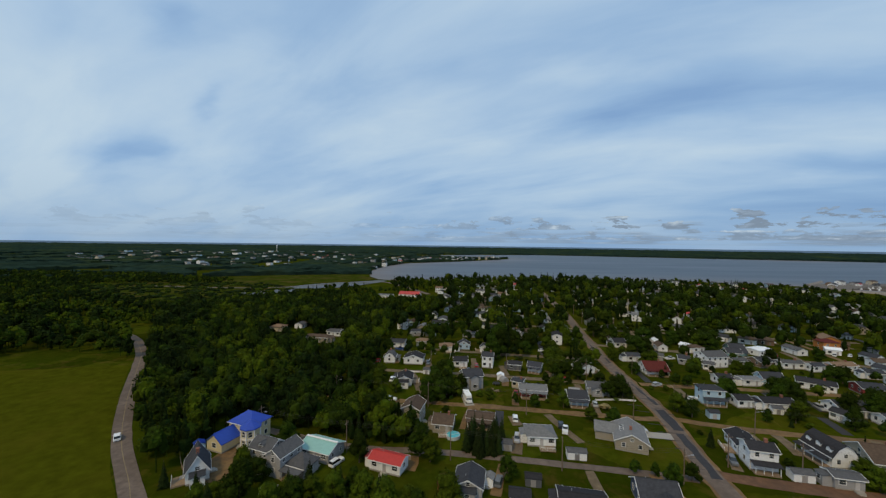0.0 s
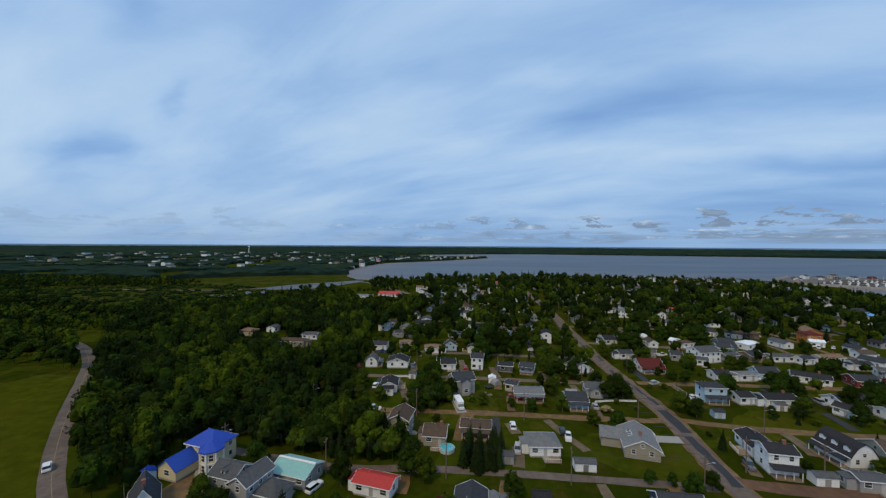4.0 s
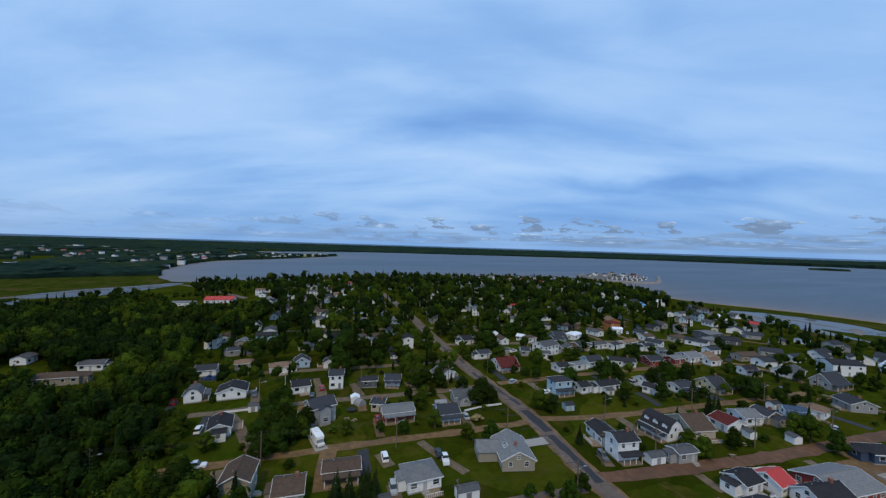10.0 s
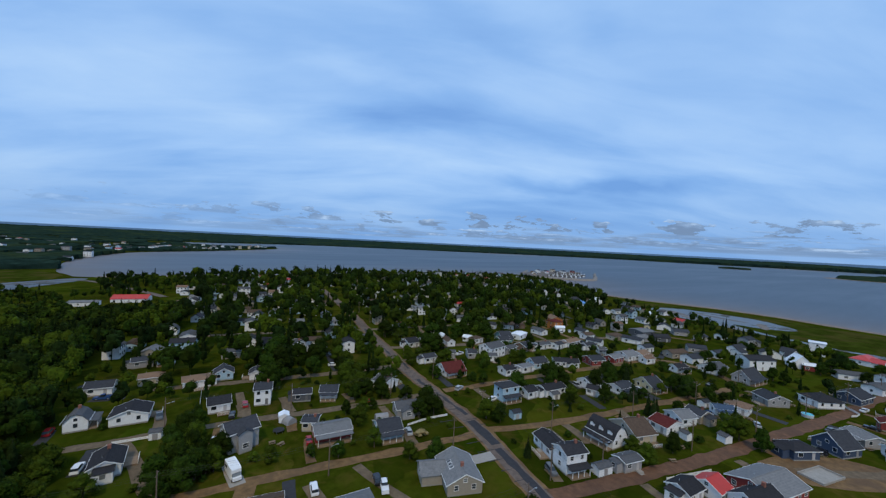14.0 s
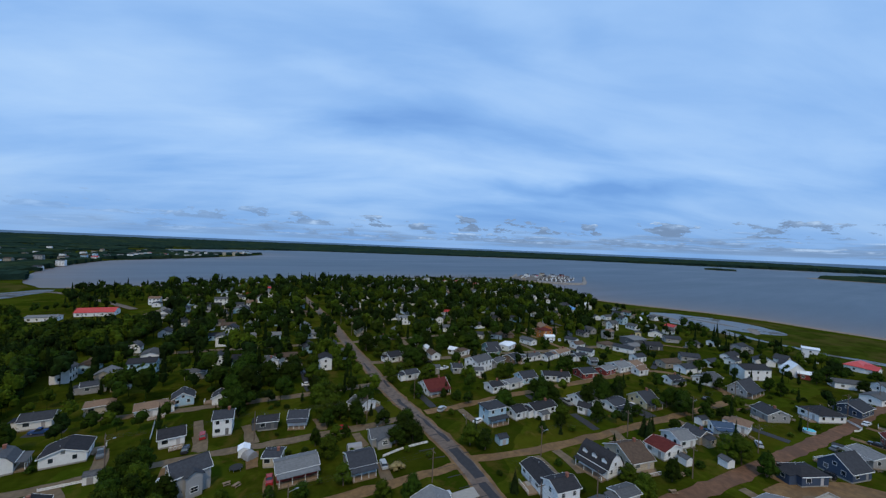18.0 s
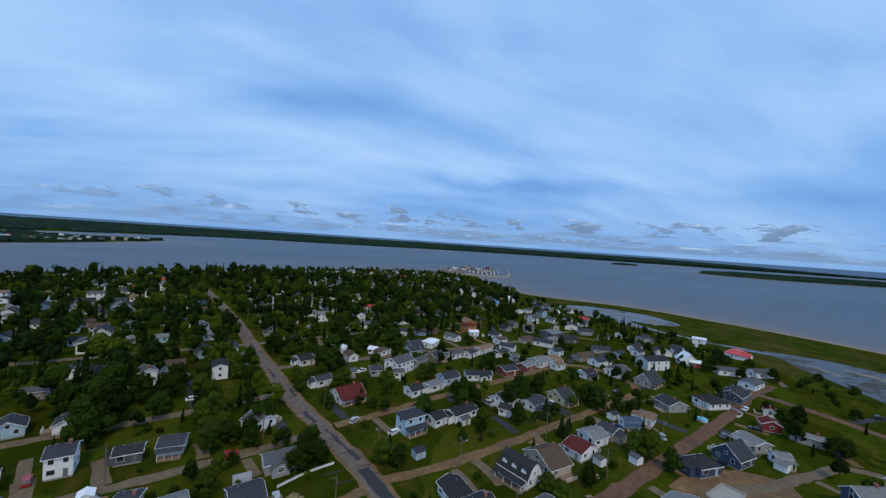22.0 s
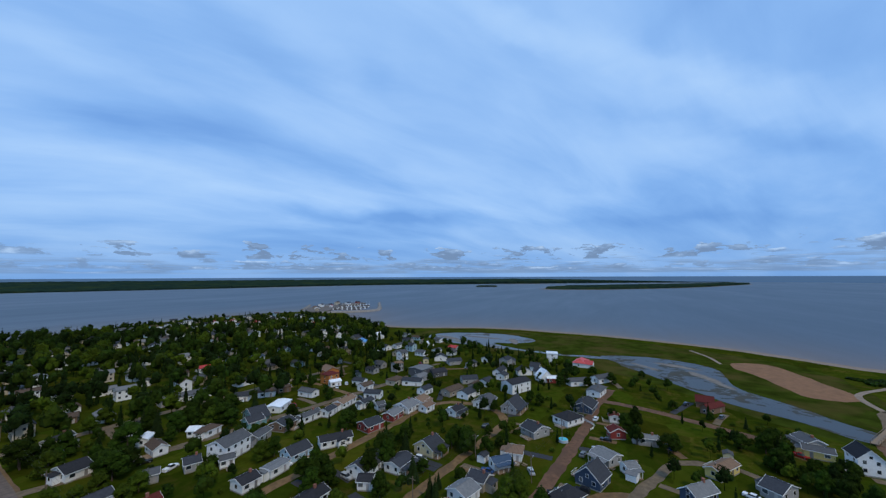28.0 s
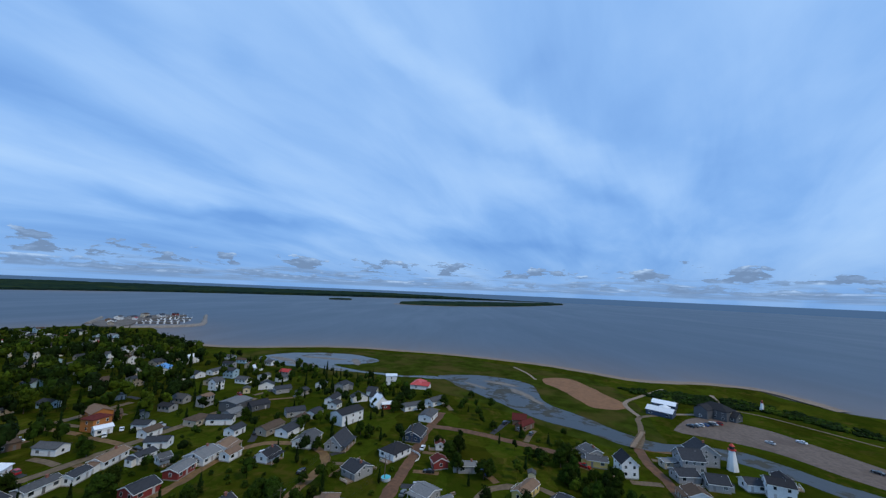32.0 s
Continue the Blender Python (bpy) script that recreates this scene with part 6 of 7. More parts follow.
def motorhome(x, y, rot):
    t = thing("motorhome", x, y, 0.05, rot, "white motorhome parked on a concrete strip", "motorhome", "parked vehicles")
    white = material("motorhome_white", (0.76, 0.76, 0.75), 0.4, 0.04, 1.0)
    b = Mesh().prism([(-3.4, -1.15), (-3.2, -1.22), (2.4, -1.22), (2.6, -1.1), (2.6, 1.1), (2.4, 1.22), (-3.2, 1.22), (-3.4, 1.15)], 0.5, 3.0, 0.98)
    b.box(2.2, 3.9, -1.0, 1.0, 0.5, 1.25).box(2.5, 3.0, -1.1, 1.1, 2.1, 2.95)
    part("body", b, white, t)
    part("windscreen", Mesh().add([(2.6, -0.95, 1.25), (3.3, -0.95, 1.25), (3.3, 0.95, 1.25), (2.6, 0.95, 1.25), (2.6, -0.9, 2.1), (2.75, -0.9, 2.1), (2.75, 0.9, 2.1), (2.6, 0.9, 2.1)],
                                  [(3, 2, 1, 0), (4, 5, 6, 7), (0, 1, 5, 4), (1, 2, 6, 5), (2, 3, 7, 6), (3, 0, 4, 7)]), GLASS, t)
    part("roof_unit", Mesh().box(-1.6, -0.6, -0.4, 0.4, 2.98, 3.25), white, t)
    part("side_window", Mesh().box(-2.4, -0.9, -1.24, -1.215, 1.7, 2.4), GLASS, t)
    tyre = SHARED["tyre"]
    for xx in (-2.2, 2.9):
        for yy in (-1.0, 1.0):
            wheel = part("wheel", tyre, None, t, "", pose(xx, yy, 0.33))
            part("rim", SHARED["rim"], None, wheel)
    claim(x, y, 4)


motorhome(12.8, 141.5, -82)

# ---- a driveway from the street to most houses, some with a car ----
drive_rng = random.Random(31)
spots = [(x, y, math.hypot(w, d) / 2 + (2.0 if wing else 0.6)) for x, y, rot, w, d, near, wing in PLOTS]
laid = 0
for x, y, rot, w, d, near, wing in PLOTS:
    if not (-40 < x < 330 and -75 < y < 260) or math.hypot(x - 60, y - 110) < 9:
        continue
    q, width, away = min(((q, wide, math.hypot(q.x - x, q.y - y)) for line, wide in ROADS for q in line), key=lambda k: k[2])
    if not 8.5 < away < 34:
        continue
    way = Vector((x - q.x, y - q.y, 0)).normalized()
    side = Vector((-way.y, way.x, 0)) * drive_rng.choice((-1, 1))
    for turn in (1, -1):
        off = side * turn * (min(w, d) / 2 + 3.2)
        a = q + off + way * (width / 2 + 0.9)
        b = q + off + way * (away + 0.5)
        steps = [a.lerp(b, k / 6) for k in range(7)]
        if all((p.x - hx) ** 2 + (p.y - hy) ** 2 > (hr + 1.2) ** 2 for p in steps for hx, hy, hr in spots if abs(hx - p.x) < 16 and (hx, hy) != (x, y)) and (b - a).length > 4:
            mid = a.lerp(b, 0.5) + side * drive_rng.uniform(-0.5, 0.5)
            mat, words = drive_rng.choice(((GRAVEL, "gravel"), (GRAVEL, "gravel"), (DIRT, "bare dirt"), (PATCH, "dark asphalt")))
            ribbon("driveway", [(a.x, a.y), (mid.x, mid.y), (b.x, b.y)], drive_rng.uniform(2.5, 3.4), mat, "%s driveway beside a house" % words, 0.054 + 0.005 * (laid % 6), "driveway", 0.35, step=2.0)
            laid += 1
            if drive_rng.random() < 0.5:
                p = a.lerp(b, drive_rng.uniform(0.6, 0.85))
                car(p.x, p.y, math.degrees(math.atan2(way.y, way.x)) + drive_rng.choice((0, 180)), drive_rng.choice(("white", "white", "silver", "black", "grey", "red", "blue")), drive_rng.choice(("car", "suv", "suv", "pickup")))
            break

# ---- poles and wires along the streets ----
WIRE = material("cable", (0.03, 0.03, 0.03), 0.6, 0.1, 1.0)


def pole_line(points, step, side, group_rot=0.0, lamps=True):
    line = smooth_line(points, 1.0)
    spots, gone, last = [], step * 0.4, line[0]
    for i in range(1, len(line) - 1):
        gone += (line[i] - last).length
        last = line[i]
        if gone >= step:
            gone = 0.0
            way = (line[i + 1] - line[i - 1]).normalized()
            q = line[i] + Vector((-way.y, way.x, 0)) * side
            rot = math.degrees(math.atan2(way.y, way.x))
            pole(q.x, q.y, rot, lamps and len(spots) % 2 == 0)
            spots.append((q, rot))
    for (a, ra), (b, rb) in zip(spots, spots[1:]):
        line = thing("power_line", a.x, a.y, 0, 0, "thin black cables between wooden poles", "cable", "power lines")
        for off in (-0.95, 0.0, 0.95):
            pa = Vector((-math.sin(radians(ra)), math.cos(radians(ra)), 0)) * off + Vector((0, 0, 8.78))
            pb = b - a + Vector((-math.sin(radians(rb)), math.cos(radians(rb)), 0)) * off + Vector((0, 0, 8.78))
            m = Mesh()
            side = (pb - pa).normalized().cross(Vector((0, 0, 1)))
            for k in range(7):
                t = k / 6
                q = pa.lerp(pb, t) - Vector((0, 0, 3.2 * t * (1 - t)))
                m.v += [tuple(q + side * 0.012), tuple(q - side * 0.012), tuple(q + Vector((0, 0, 0.02)))]
            m.f = [(3 * k + e, 3 * k + (e + 1) % 3, 3 * k + 3 + (e + 1) % 3, 3 * k + 3 + e) for k in range(6) for e in range(3)] + [(2, 1, 0), (18, 19, 20)]
            part("cable", m, WIRE, line)


pole_line(MAIN[3:13], 38, -6.5)
pole_line([(-60, 150), (0, 138.7), (50, 130.6), (80, 126)], 36, -4.0)
pole_line([(86, 126), (133, 113), (205, 99), (231, 107)], 36, -4.2)
pole_line([(76, 94), (136, 78.5), (190, 68.5), (290, 50)], 36, 4.6)
pole_line([(-70.7, 123.2), (-28, 108), (20, 101.6), (66, 93)], 30, -3.2)
pole_line([(-25, 176), (12, 172), (66, 162), (88, 160)], 36, 3.8)

# ---- footbridge ----
bridge = thing("footbridge", 260.4, -53.2, 0.0, -36, "wooden footbridge over the tidal creek", "bridge")
part("deck", Mesh().box(-14, 14, -1.2, 1.2, 0.7, 0.9), DECKING, bridge)
for s in (-1, 1):
    part("handrail", Mesh().box(-14, 14, s * 1.15 - 0.05, s * 1.15 + 0.05, 1.85, 1.95), DECKING, bridge)
    for i in range(8):
        part("post", shared("bridge_post", lambda: Mesh().box(-0.07, 0.07, -0.07, 0.07, -1.0, 1.9).data("post", WOODPOLE)), None, bridge, "", pose(-13.5 + i * 3.85, s * 1.15, 0))

# ---- fences and yard things ----
fence([(6.5, 179), (7.5, 190), (8.5, 203)], TRIM, "long white board fence between two gardens", 1.3)
fence([(236, 66), (228, 58.5), (222, 60)], TRIM, "low white fence beside a lawn", 1.0)
fence([(64, 141.5), (72, 142), (80, 141)], TRIM, "low white fence at a garden edge", 0.9)
fence([(-14, 173.4), (2, 171.5)], TRIM, "low white fence along a street", 0.9)
fence([(205, 92), (214, 88), (222, 84)], DECKING, "weathered board fence behind a garden", 1.3)
fence([(110, 80.5), (118, 78), (126, 75.5)], TRIM, "white fence between small houses", 1.2)
fence([(-60.4, 89.5), (-66.7, 94.5), (-73, 102.4)], DECKING, "weathered wooden fence by the field", 1.1)


for i in range(3):
    t = thing("skylight", 0, 0, 0, 0, "white-framed skylight set in a pale roof", "skylight", "skylights")
    t.matrix_basis = pose(61.3, 110.4, 0, 0, 0, -111.3) @ pose(-1.4 + 1.3 * i, -2.3, 4.24, 26.6)
    part("frame", shared("skylight_frame", lambda: Mesh().box(-0.42, 0.42, -0.6, 0.6, -0.04, 0.12).data("frame", TRIM)), None, t)
    part("pane", shared("skylight_pane", lambda: Mesh().box(-0.34, 0.34, -0.5, 0.5, 0.12, 0.14).data("pane", GLASS)), None, t)


def trampoline(x, y):
    t = thing("trampoline", x, y, 0, 0, "round black garden trampoline on the grass", "trampoline", "yard things")
    part("mat", Mesh().tube(0, 0, 0.78, 0.84, 1.7, n=16), RUBBER, t)
    for i in range(6):
        a = i * math.pi / 3
        part("leg", shared("tramp_leg", lambda: Mesh().tube(0, 0, 0, 0.8, 0.03, n=5).data("leg", STEEL)), None, t, "", pose(1.6 * math.cos(a), 1.6 * math.sin(a), 0))


def pool(x, y, r=2.2):
    t = thing("garden_pool", x, y, 0, 0, "round blue above-ground garden pool", "pool", "yard things")
    part("wall", Mesh().tube(0, 0, 0, 1.05, r, n=20), material("pool_wall", (0.45, 0.5, 0.55), 0.6, 0.1, 1.0), t)
    part("water", Mesh().tube(0, 0, 1.05, 1.07, r * 0.94, n=20), material("pool_water", (0.08, 0.42, 0.48), 0.15, 0.1, 1.0), t)


def tank(x, y, rot):
    t = thing("storage_dome", x, y, 0, rot, "grey half-round garden shelter", "shelter", "yard things")
    m = Mesh()
    n = 9
    for s in (-2.2, 2.2):
        m.v += [(1.7 * math.cos(math.pi * i / (n - 1)), s, 2.1 * math.sin(math.pi * i / (n - 1))) for i in range(n)]
    m.f = [(i, i + 1, n + i + 1, n + i) for i in range(n - 1)] + [tuple(range(n - 1, -1, -1)), tuple(range(n, 2 * n))]
    part("cover", m, material("shelter_cover", (0.25, 0.25, 0.26), 0.6, 0.15, 1.0), t)


trampoline(27, 158)
trampoline(146, 142)
pool(6, 113)
pool(206, 70, 1.9)
tank(58.5, 150, 75)
tank(31, 163, 20)
for i, (bx, by) in enumerate(((24, 152), (26, 150), (72, 171), (10, 152), (44, 143), (122, 84), (133, 86), (100, 141), (180, 81), (214, 76), (198, 44), (189, 52))):
    t = thing("garden_table", bx, by, 0, 30 * i, "small wooden picnic table in a garden", "table", "yard things")
    part("tabletop", shared("picnic_top", lambda: Mesh().box(-0.9, 0.9, -0.38, 0.38, 0.7, 0.76).data("tabletop", DECKING)), None, t)
    for s in (-1, 1):
        part("bench", shared("picnic_bench", lambda: Mesh().box(-0.9, 0.9, -0.14, 0.14, 0.42, 0.47).data("bench", DECKING)), None, t, "", pose(0, 0.7 * s, 0))
        part("leg", shared("picnic_leg", lambda: Mesh().box(-0.05, 0.05, -0.75, 0.75, 0.35, 0.42).box(-0.05, 0.05, -0.5, -0.42, 0, 0.7).box(-0.05, 0.05, 0.42, 0.5, 0, 0.7).data("leg", DECKING)), None, t, "", pose(0.65 * s, 0, 0))

tower = thing("water_tower", -984, 2298, 0, 0, "distant white water tower above the far town", "water tower")
part("stem", Mesh().tube(0, 0, -1, 40, 1.8, 1.5, 12), TRIM, tower)
part("tank", Mesh().tube(0, 0, 38, 41, 1.6, 4.2, 14).tube(0, 0, 41, 45, 4.2, 4.2, 14).tube(0, 0, 45, 47, 4.2, 0.8, 14), TRIM, tower)

# ---- single trees in the gardens ----
tree("broad0", -43.9, 106.4, 0.95, 309)
tree("broad2", -20.9, 99.1, 1, 6)
tree("broad2", -4.1, 102.5, 1.15, 119)
tree("broad4", -1.1, 99.5, 0.9, 281)
tree("broad2", -29.1, 116.3, 1.1, 77)
tree("broad0", -22.5, 123.9, 1.1, 199)
tree("fir2", 12.5, 111.1, 0.95, 32)
tree("fir1", 19.0, 109.3, 0.95, 304)
tree("fir2", 9.6, 105.3, 0.9, 218)
tree("fir0", 13.2, 102.6, 0.95, 187)
tree("fir1", 16.8, 103.7, 0.9, 344)
tree("broad2", 19.2, 91.4, 0.8, 259)
tree("broad2", 59.4, 93.3, 0.45, 299)
tree("broad2", 61.6, 88.8, 0.75, 349)
tree("broad0", 68.0, 91.3, 0.6, 343)
tree("broad3", 54.9, 95.3, 0.4, 167)
tree("broad3", -2.9, 137.7, 0.75, 335)
tree("broad0", 4.6, 144.1, 0.95, 63)
tree("broad0", 1.2, 147.8, 1, 247)
tree("broad4", 8.7, 145.6, 0.8, 210)
tree("broad1", 21.7, 142.8, 0.55, 218)
tree("broad2", 31.4, 139.3, 0.5, 309)
tree("broad3", 70.4, 144.8, 0.8, 300)
tree("broad2", -45.6, 82.4, 1.25, 120)
tree("fir0", -30.4, 86.0, 0.9, 39)
tree("fir0", -34.9, 84.3, 0.8, 208)
tree("broad4", -23.5, 83.2, 0.9, 353)
tree("broad4", -16.6, 81.5, 1, 184)
tree("broad4", 3.4, 80.0, 1.1, 235)
tree("broad3", -45.4, 90.1, 0.8, 304)
tree("broad1", -11.5, 80.9, 0.9, 259)
tree("broad3", 0.2, 156.3, 0.9, 223)
tree("broad2", 37.3, 203.7, 1.75, 296)
tree("broad2", 31.7, 193.1, 1.3, 315)
tree("broad3", 62.0, 171.0, 0.8, 324)
tree("broad4", 64.9, 188.1, 0.9, 180)
tree("fir2", 75.1, 183.1, 0.8, 142)
tree("broad4", 57.7, 179.4, 0.8, 301)
tree("broad0", 62.6, 201.2, 0.8, 128)
tree("fir1", 110.4, 171.2, 0.6, 303)
tree("broad3", 75.1, 149.5, 0.9, 186)
tree("broad0", 141.4, 137.4, 0.9, 304)
tree("broad2", 160.6, 126.7, 1.15, 53)
tree("fir1", 173.0, 126.2, 0.9, 256)
tree("broad0", 185.2, 104.8, 1.05, 167)
tree("broad0", 186.6, 110.5, 0.9, 357)
tree("broad1", 113.8, 87.5, 0.75, 164)
tree("fir1", 123.2, 120.8, 0.35, 86)
tree("broad3", 160.6, 98.5, 0.6, 230)
tree("broad2", 56.3, 168.1, 0.8, 17)
tree("broad3", 51.2, 205.2, 0.9, 294)
tree("broad0", 65.6, 164.3, 0.8, 328)
tree("broad0", 39.7, 225.8, 1, 66)
tree("broad2", 143.0, 118.6, 1, 138)
tree("broad2", 214.4, 42.2, 0.95, 290)
tree("broad2", 213.6, 28.9, 0.8, 79)
tree("broad0", 224.2, -2.5, 0.95, 318)
tree("broad3", 224.6, 5.0, 0.8, 113)
tree("fir2", 249.8, -3.8, 0.6, 265)
tree("broad2", 243.6, -19.6, 0.6, 34)
tree("broad3", 165.2, 131.2, 1.2, 125)
tree("fir2", 167.1, 122.0, 0.95, 262)
tree("broad0", 187.5, 162.5, 1, 25)
tree("broad0", 136.0, 139.4, 1, 61)
tree("broad0", 188.9, 92.6, 0.6, 339)
tree("broad0", 309.3, 119.0, 0.7, 313)
tree("broad0", 295.0, 80.4, 0.7, 129)
tree("broad3", 230.3, 9.8, 0.7, 180)
tree("broad0", 211.5, -2.0, 0.9, 273)
tree("broad0", 201.1, -11.1, 0.5, 140)
tree("broad0", 289.2, 63.0, 0.8, 321)
tree("broad3", 200.0, 100.4, 0.5, 138)
tree("broad0", 145.8, 142.6, 0.95, 269)
tree("fir0", 154.6, 103.9, 0.6, 247)
tree("broad0", 122.3, 147.3, 0.9, 257)
tree("broad4", 95.9, 194.5, 0.8, 161)
tree("broad4", 108.6, 185.5, 0.9, 331)
tree("broad2", 106.6, 167.9, 0.5, 135)
tree("broad1", 67.3, 207.7, 0.9, 1)
tree("broad2", 48.9, 237.0, 0.9, 332)
tree("broad3", 79.9, 153.9, 0.8, 22)
tree("broad3", 77.1, 195.7, 0.7, 190)
tree("broad3", 118.0, 143.9, 1.1, 161)
tree("broad4", 103.7, 199.8, 0.8, 9)
tree("broad1", 110.4, 202.4, 0.8, 138)
tree("broad1", 116.0, 191.4, 0.8, 114)
tree("broad2", 155.8, 226.5, 1.2, 166)
tree("broad2", 164.3, 228.3, 1.2, 237)
tree("broad3", 163.6, 217.9, 1.3, 339)
tree("broad3", 164.5, 212.5, 1, 55)
tree("broad3", 150.5, 228.9, 1.1, 272)
tree("fir1", 144.2, 232.1, 1.2, 73)
tree("fir0", 143.3, 240.4, 1.1, 269)
tree("broad1", 146.2, 172.5, 0.9, 192)
tree("broad0", 150.4, 170.6, 0.9, 62)
tree("broad0", 179.3, 190.7, 1, 246)
tree("broad3", 161.2, 193.7, 0.6, 153)
tree("broad1", 143.1, 268.5, 1, 261)
tree("broad1", 134.5, 262.3, 0.9, 283)
tree("broad3", 112.0, 157.7, 0.6, 31)
tree("broad3", 110.2, 163.0, 0.5, 92)
tree("broad0", 97.3, 176.8, 0.6, 330)
tree("broad4", 211.8, 297.3, 1.2, 358)
tree("broad4", 225.3, 298.6, 1.2, 306)
tree("broad4", 226.8, 284.0, 1.2, 214)
tree("broad4", 241.9, 283.1, 1.2, 120)
tree("broad1", 256.2, 283.4, 1.2, 353)
tree("broad4", 253.2, 271.3, 1.2, 329)
tree("broad1", 208.7, 267.7, 1.1, 49)
tree("broad4", 222.1, 266.3, 1.1, 264)
tree("broad2", 140.1, 142.7, 1.15, 136)
tree("broad0", 141.0, 147.4, 1, 263)
tree("broad2", 178.3, 129.3, 1, 245)
tree("broad3", 181.1, 103.1, 1, 164)
tree("broad2", 182.2, 110.2, 0.9, 357)
tree("fir1", 155.2, 113.5, 1, 297)
tree("broad3", 161.9, 112.8, 0.6, 23)
tree("broad3", 181.0, 160.6, 1.1, 130)
tree("broad0", 210.8, 194.4, 0.8, 70)
tree("broad0", 250.1, 122.2, 0.8, 86)
tree("broad0", 261.4, 156.8, 0.8, 216)
tree("broad0", 228.7, 105.3, 0.7, 47)
tree("broad2", 181.9, 95.9, 0.9, 182)
tree("broad2", 248.9, 90.6, 0.8, 15)
tree("broad2", 245.1, 85.6, 0.8, 194)
tree("broad2", 292.7, 92.1, 0.7, 329)
tree("broad3", 299.5, 77.5, 0.9, 64)
tree("broad3", 286.6, 79.4, 0.8, 140)
tree("broad0", 303.0, 49.7, 0.9, 224)
tree("broad3", 319.4, 60.8, 0.8, 270)
tree("broad3", 319.7, 72.0, 0.7, 188)
tree("broad2", 229.7, 41.8, 1.1, 346)
tree("broad3", 228.0, 45.6, 0.9, 173)
tree("broad3", 210.5, 31.7, 0.9, 252)
tree("broad4", 155.5, 81.3, 1, 150)
tree("broad1", 163.4, 80.7, 0.8, 330)
tree("broad3", 238.3, 50.7, 0.7, 189)
tree("broad0", 227.5, -6.1, 1.1, 330)
tree("broad2", 218.1, -6.4, 0.9, 246)
tree("broad0", 255.2, 8.0, 0.5, 92)
tree("broad3", 264.7, 22.0, 0.6, 51)
tree("broad2", 197.3, -8.2, 0.9, 27)
tree("broad0", 193.4, -12.0, 0.9, 258)
tree("broad2", 192.3, -18, 0.9, 263)
tree("broad2", 191.3, -21.4, 0.8, 229)
tree("broad3", 325.2, 30.5, 0.6, 254)
tree("broad0", 35.6, 214.4, 1.7, 302)
tree("broad0", 41.2, 230.5, 1.5, 57)
tree("broad0", 31.8, 203.1, 1.4, 213)
tree("broad3", 65.5, 215.3, 0.7, 65)
tree("broad1", 64.9, 197.6, 0.8, 99)
tree("broad1", 61.8, 178.5, 0.9, 91)
tree("broad0", 85.2, 220.0, 0.7, 150)
tree("broad4", 99.2, 203.5, 0.9, 196)
tree("broad2", 96.9, 172.7, 0.7, 247)
tree("broad3", 73.8, 175.1, 1, 338)
tree("broad0", 67.2, 169.2, 0.9, 268)
tree("broad3", 73.3, 159.3, 0.7, 99)
tree("broad3", 76.1, 143.9, 0.9, 289)
tree("broad1", 59.7, 188.4, 1, 239)
tree("broad1", 57.7, 174.5, 0.9, 184)
tree("broad3", -2.8, 211.7, 0.8, 39)
tree("broad0", 38.1, 135.4, 0.6, 32)
tree("broad0", 152.6, 129.0, 1.1, 39)
tree("broad4", 155.9, 77.7, 1, 332)
tree("broad2", 148.7, 149.2, 0.9, 229)
tree("broad2", 127.3, 86.3, 0.8, 107)
tree("broad2", 154.3, 71.3, 0.9, 107)
tree("fir2", 146.9, 101.5, 0.9, 14)
tree("broad0", 234.2, 40.8, 0.9, 86)
tree("broad2", 4.4, 154.0, 1, 16)
tree("broad3", 2.1, 141.4, 1, 206)
tree("broad0", -3.2, 145.0, 1, 13)

for x, y in ((-110, 257), (-98, 266), (-74, 229), (-67, 244)):
    for k in range(1, 6):
        claim(x * (1 - 0.024 * k), y * (1 - 0.024 * k), 7.0)

# ---- woods and far shores ----
rng = random.Random(4)


def scatter(ring, count, r, lo=0.75, hi=1.25, clear=1.0):
    xs, ys = [p[0] for p in ring], [p[1] for p in ring]
    spots = []
    tries = 0
    while len(spots) < count and tries < count * 12:
        tries += 1
        x, y = rng.uniform(min(xs), max(xs)), rng.uniform(min(ys), max(ys))
        if inside(x, y, ring) and is_free(x, y, clear):
            spots.append((x, y, rng.uniform(lo, hi)))
            claim(x, y, r)
    return spots


WEST_WOOD = [(-74.7, 88.8), (-95.6, 114.5), (-122.6, 150.7), (-145.3, 181.6), (-178.2, 225.7), (-196.6, 262.6), (-165.4, 300), (-120, 330), (-60, 330), (-30, 290), (-34, 230), (-30, 190), (-36, 172), (-30, 155), (-34, 140), (-44, 124), (-66.2, 122.3), (-68.5, 106.4)]
wood_stuff("woodland", "dense mixed green woodland beside the town", scatter(WEST_WOOD, 1250, 1.8), 5, 170, 0.46)
NORTH_WOOD = [(-196.7, 266.3), (-165.4, 300), (-60, 330), (-30, 300), (0, 320), (10, 372), (-60, 372), (-110, 400), (-150, 390), (-236.3, 343.7)]
wood_stuff("woodland", "dense mixed green woodland by the marsh", scatter(NORTH_WOOD, 800, 1.9), 6, 100, 0.65)
FIELD_WOOD = [(-157.6, 189.7), (-184.3, 232.6), (-220.6, 255.7), (-306.1, 302.2), (-430.8, 350.5), (-457.1, 282.1), (-322.7, 196.7), (-254.8, 135.7), (-219.5, 203.6)]
wood_stuff("woodland", "dense dark woodland behind the hay field", scatter(FIELD_WOOD, 650, 2.6), 7, 70, 0.8)
LOW_WOOD = [(-196.7, 268.5), (-221.6, 260.3), (-306.2, 305.8), (-635.4, 393.7), (-783.3, 669.2), (-484.2, 652.1), (-300, 560), (-482.9, 516.3), (-366, 394.5), (-247.2, 345.6)]
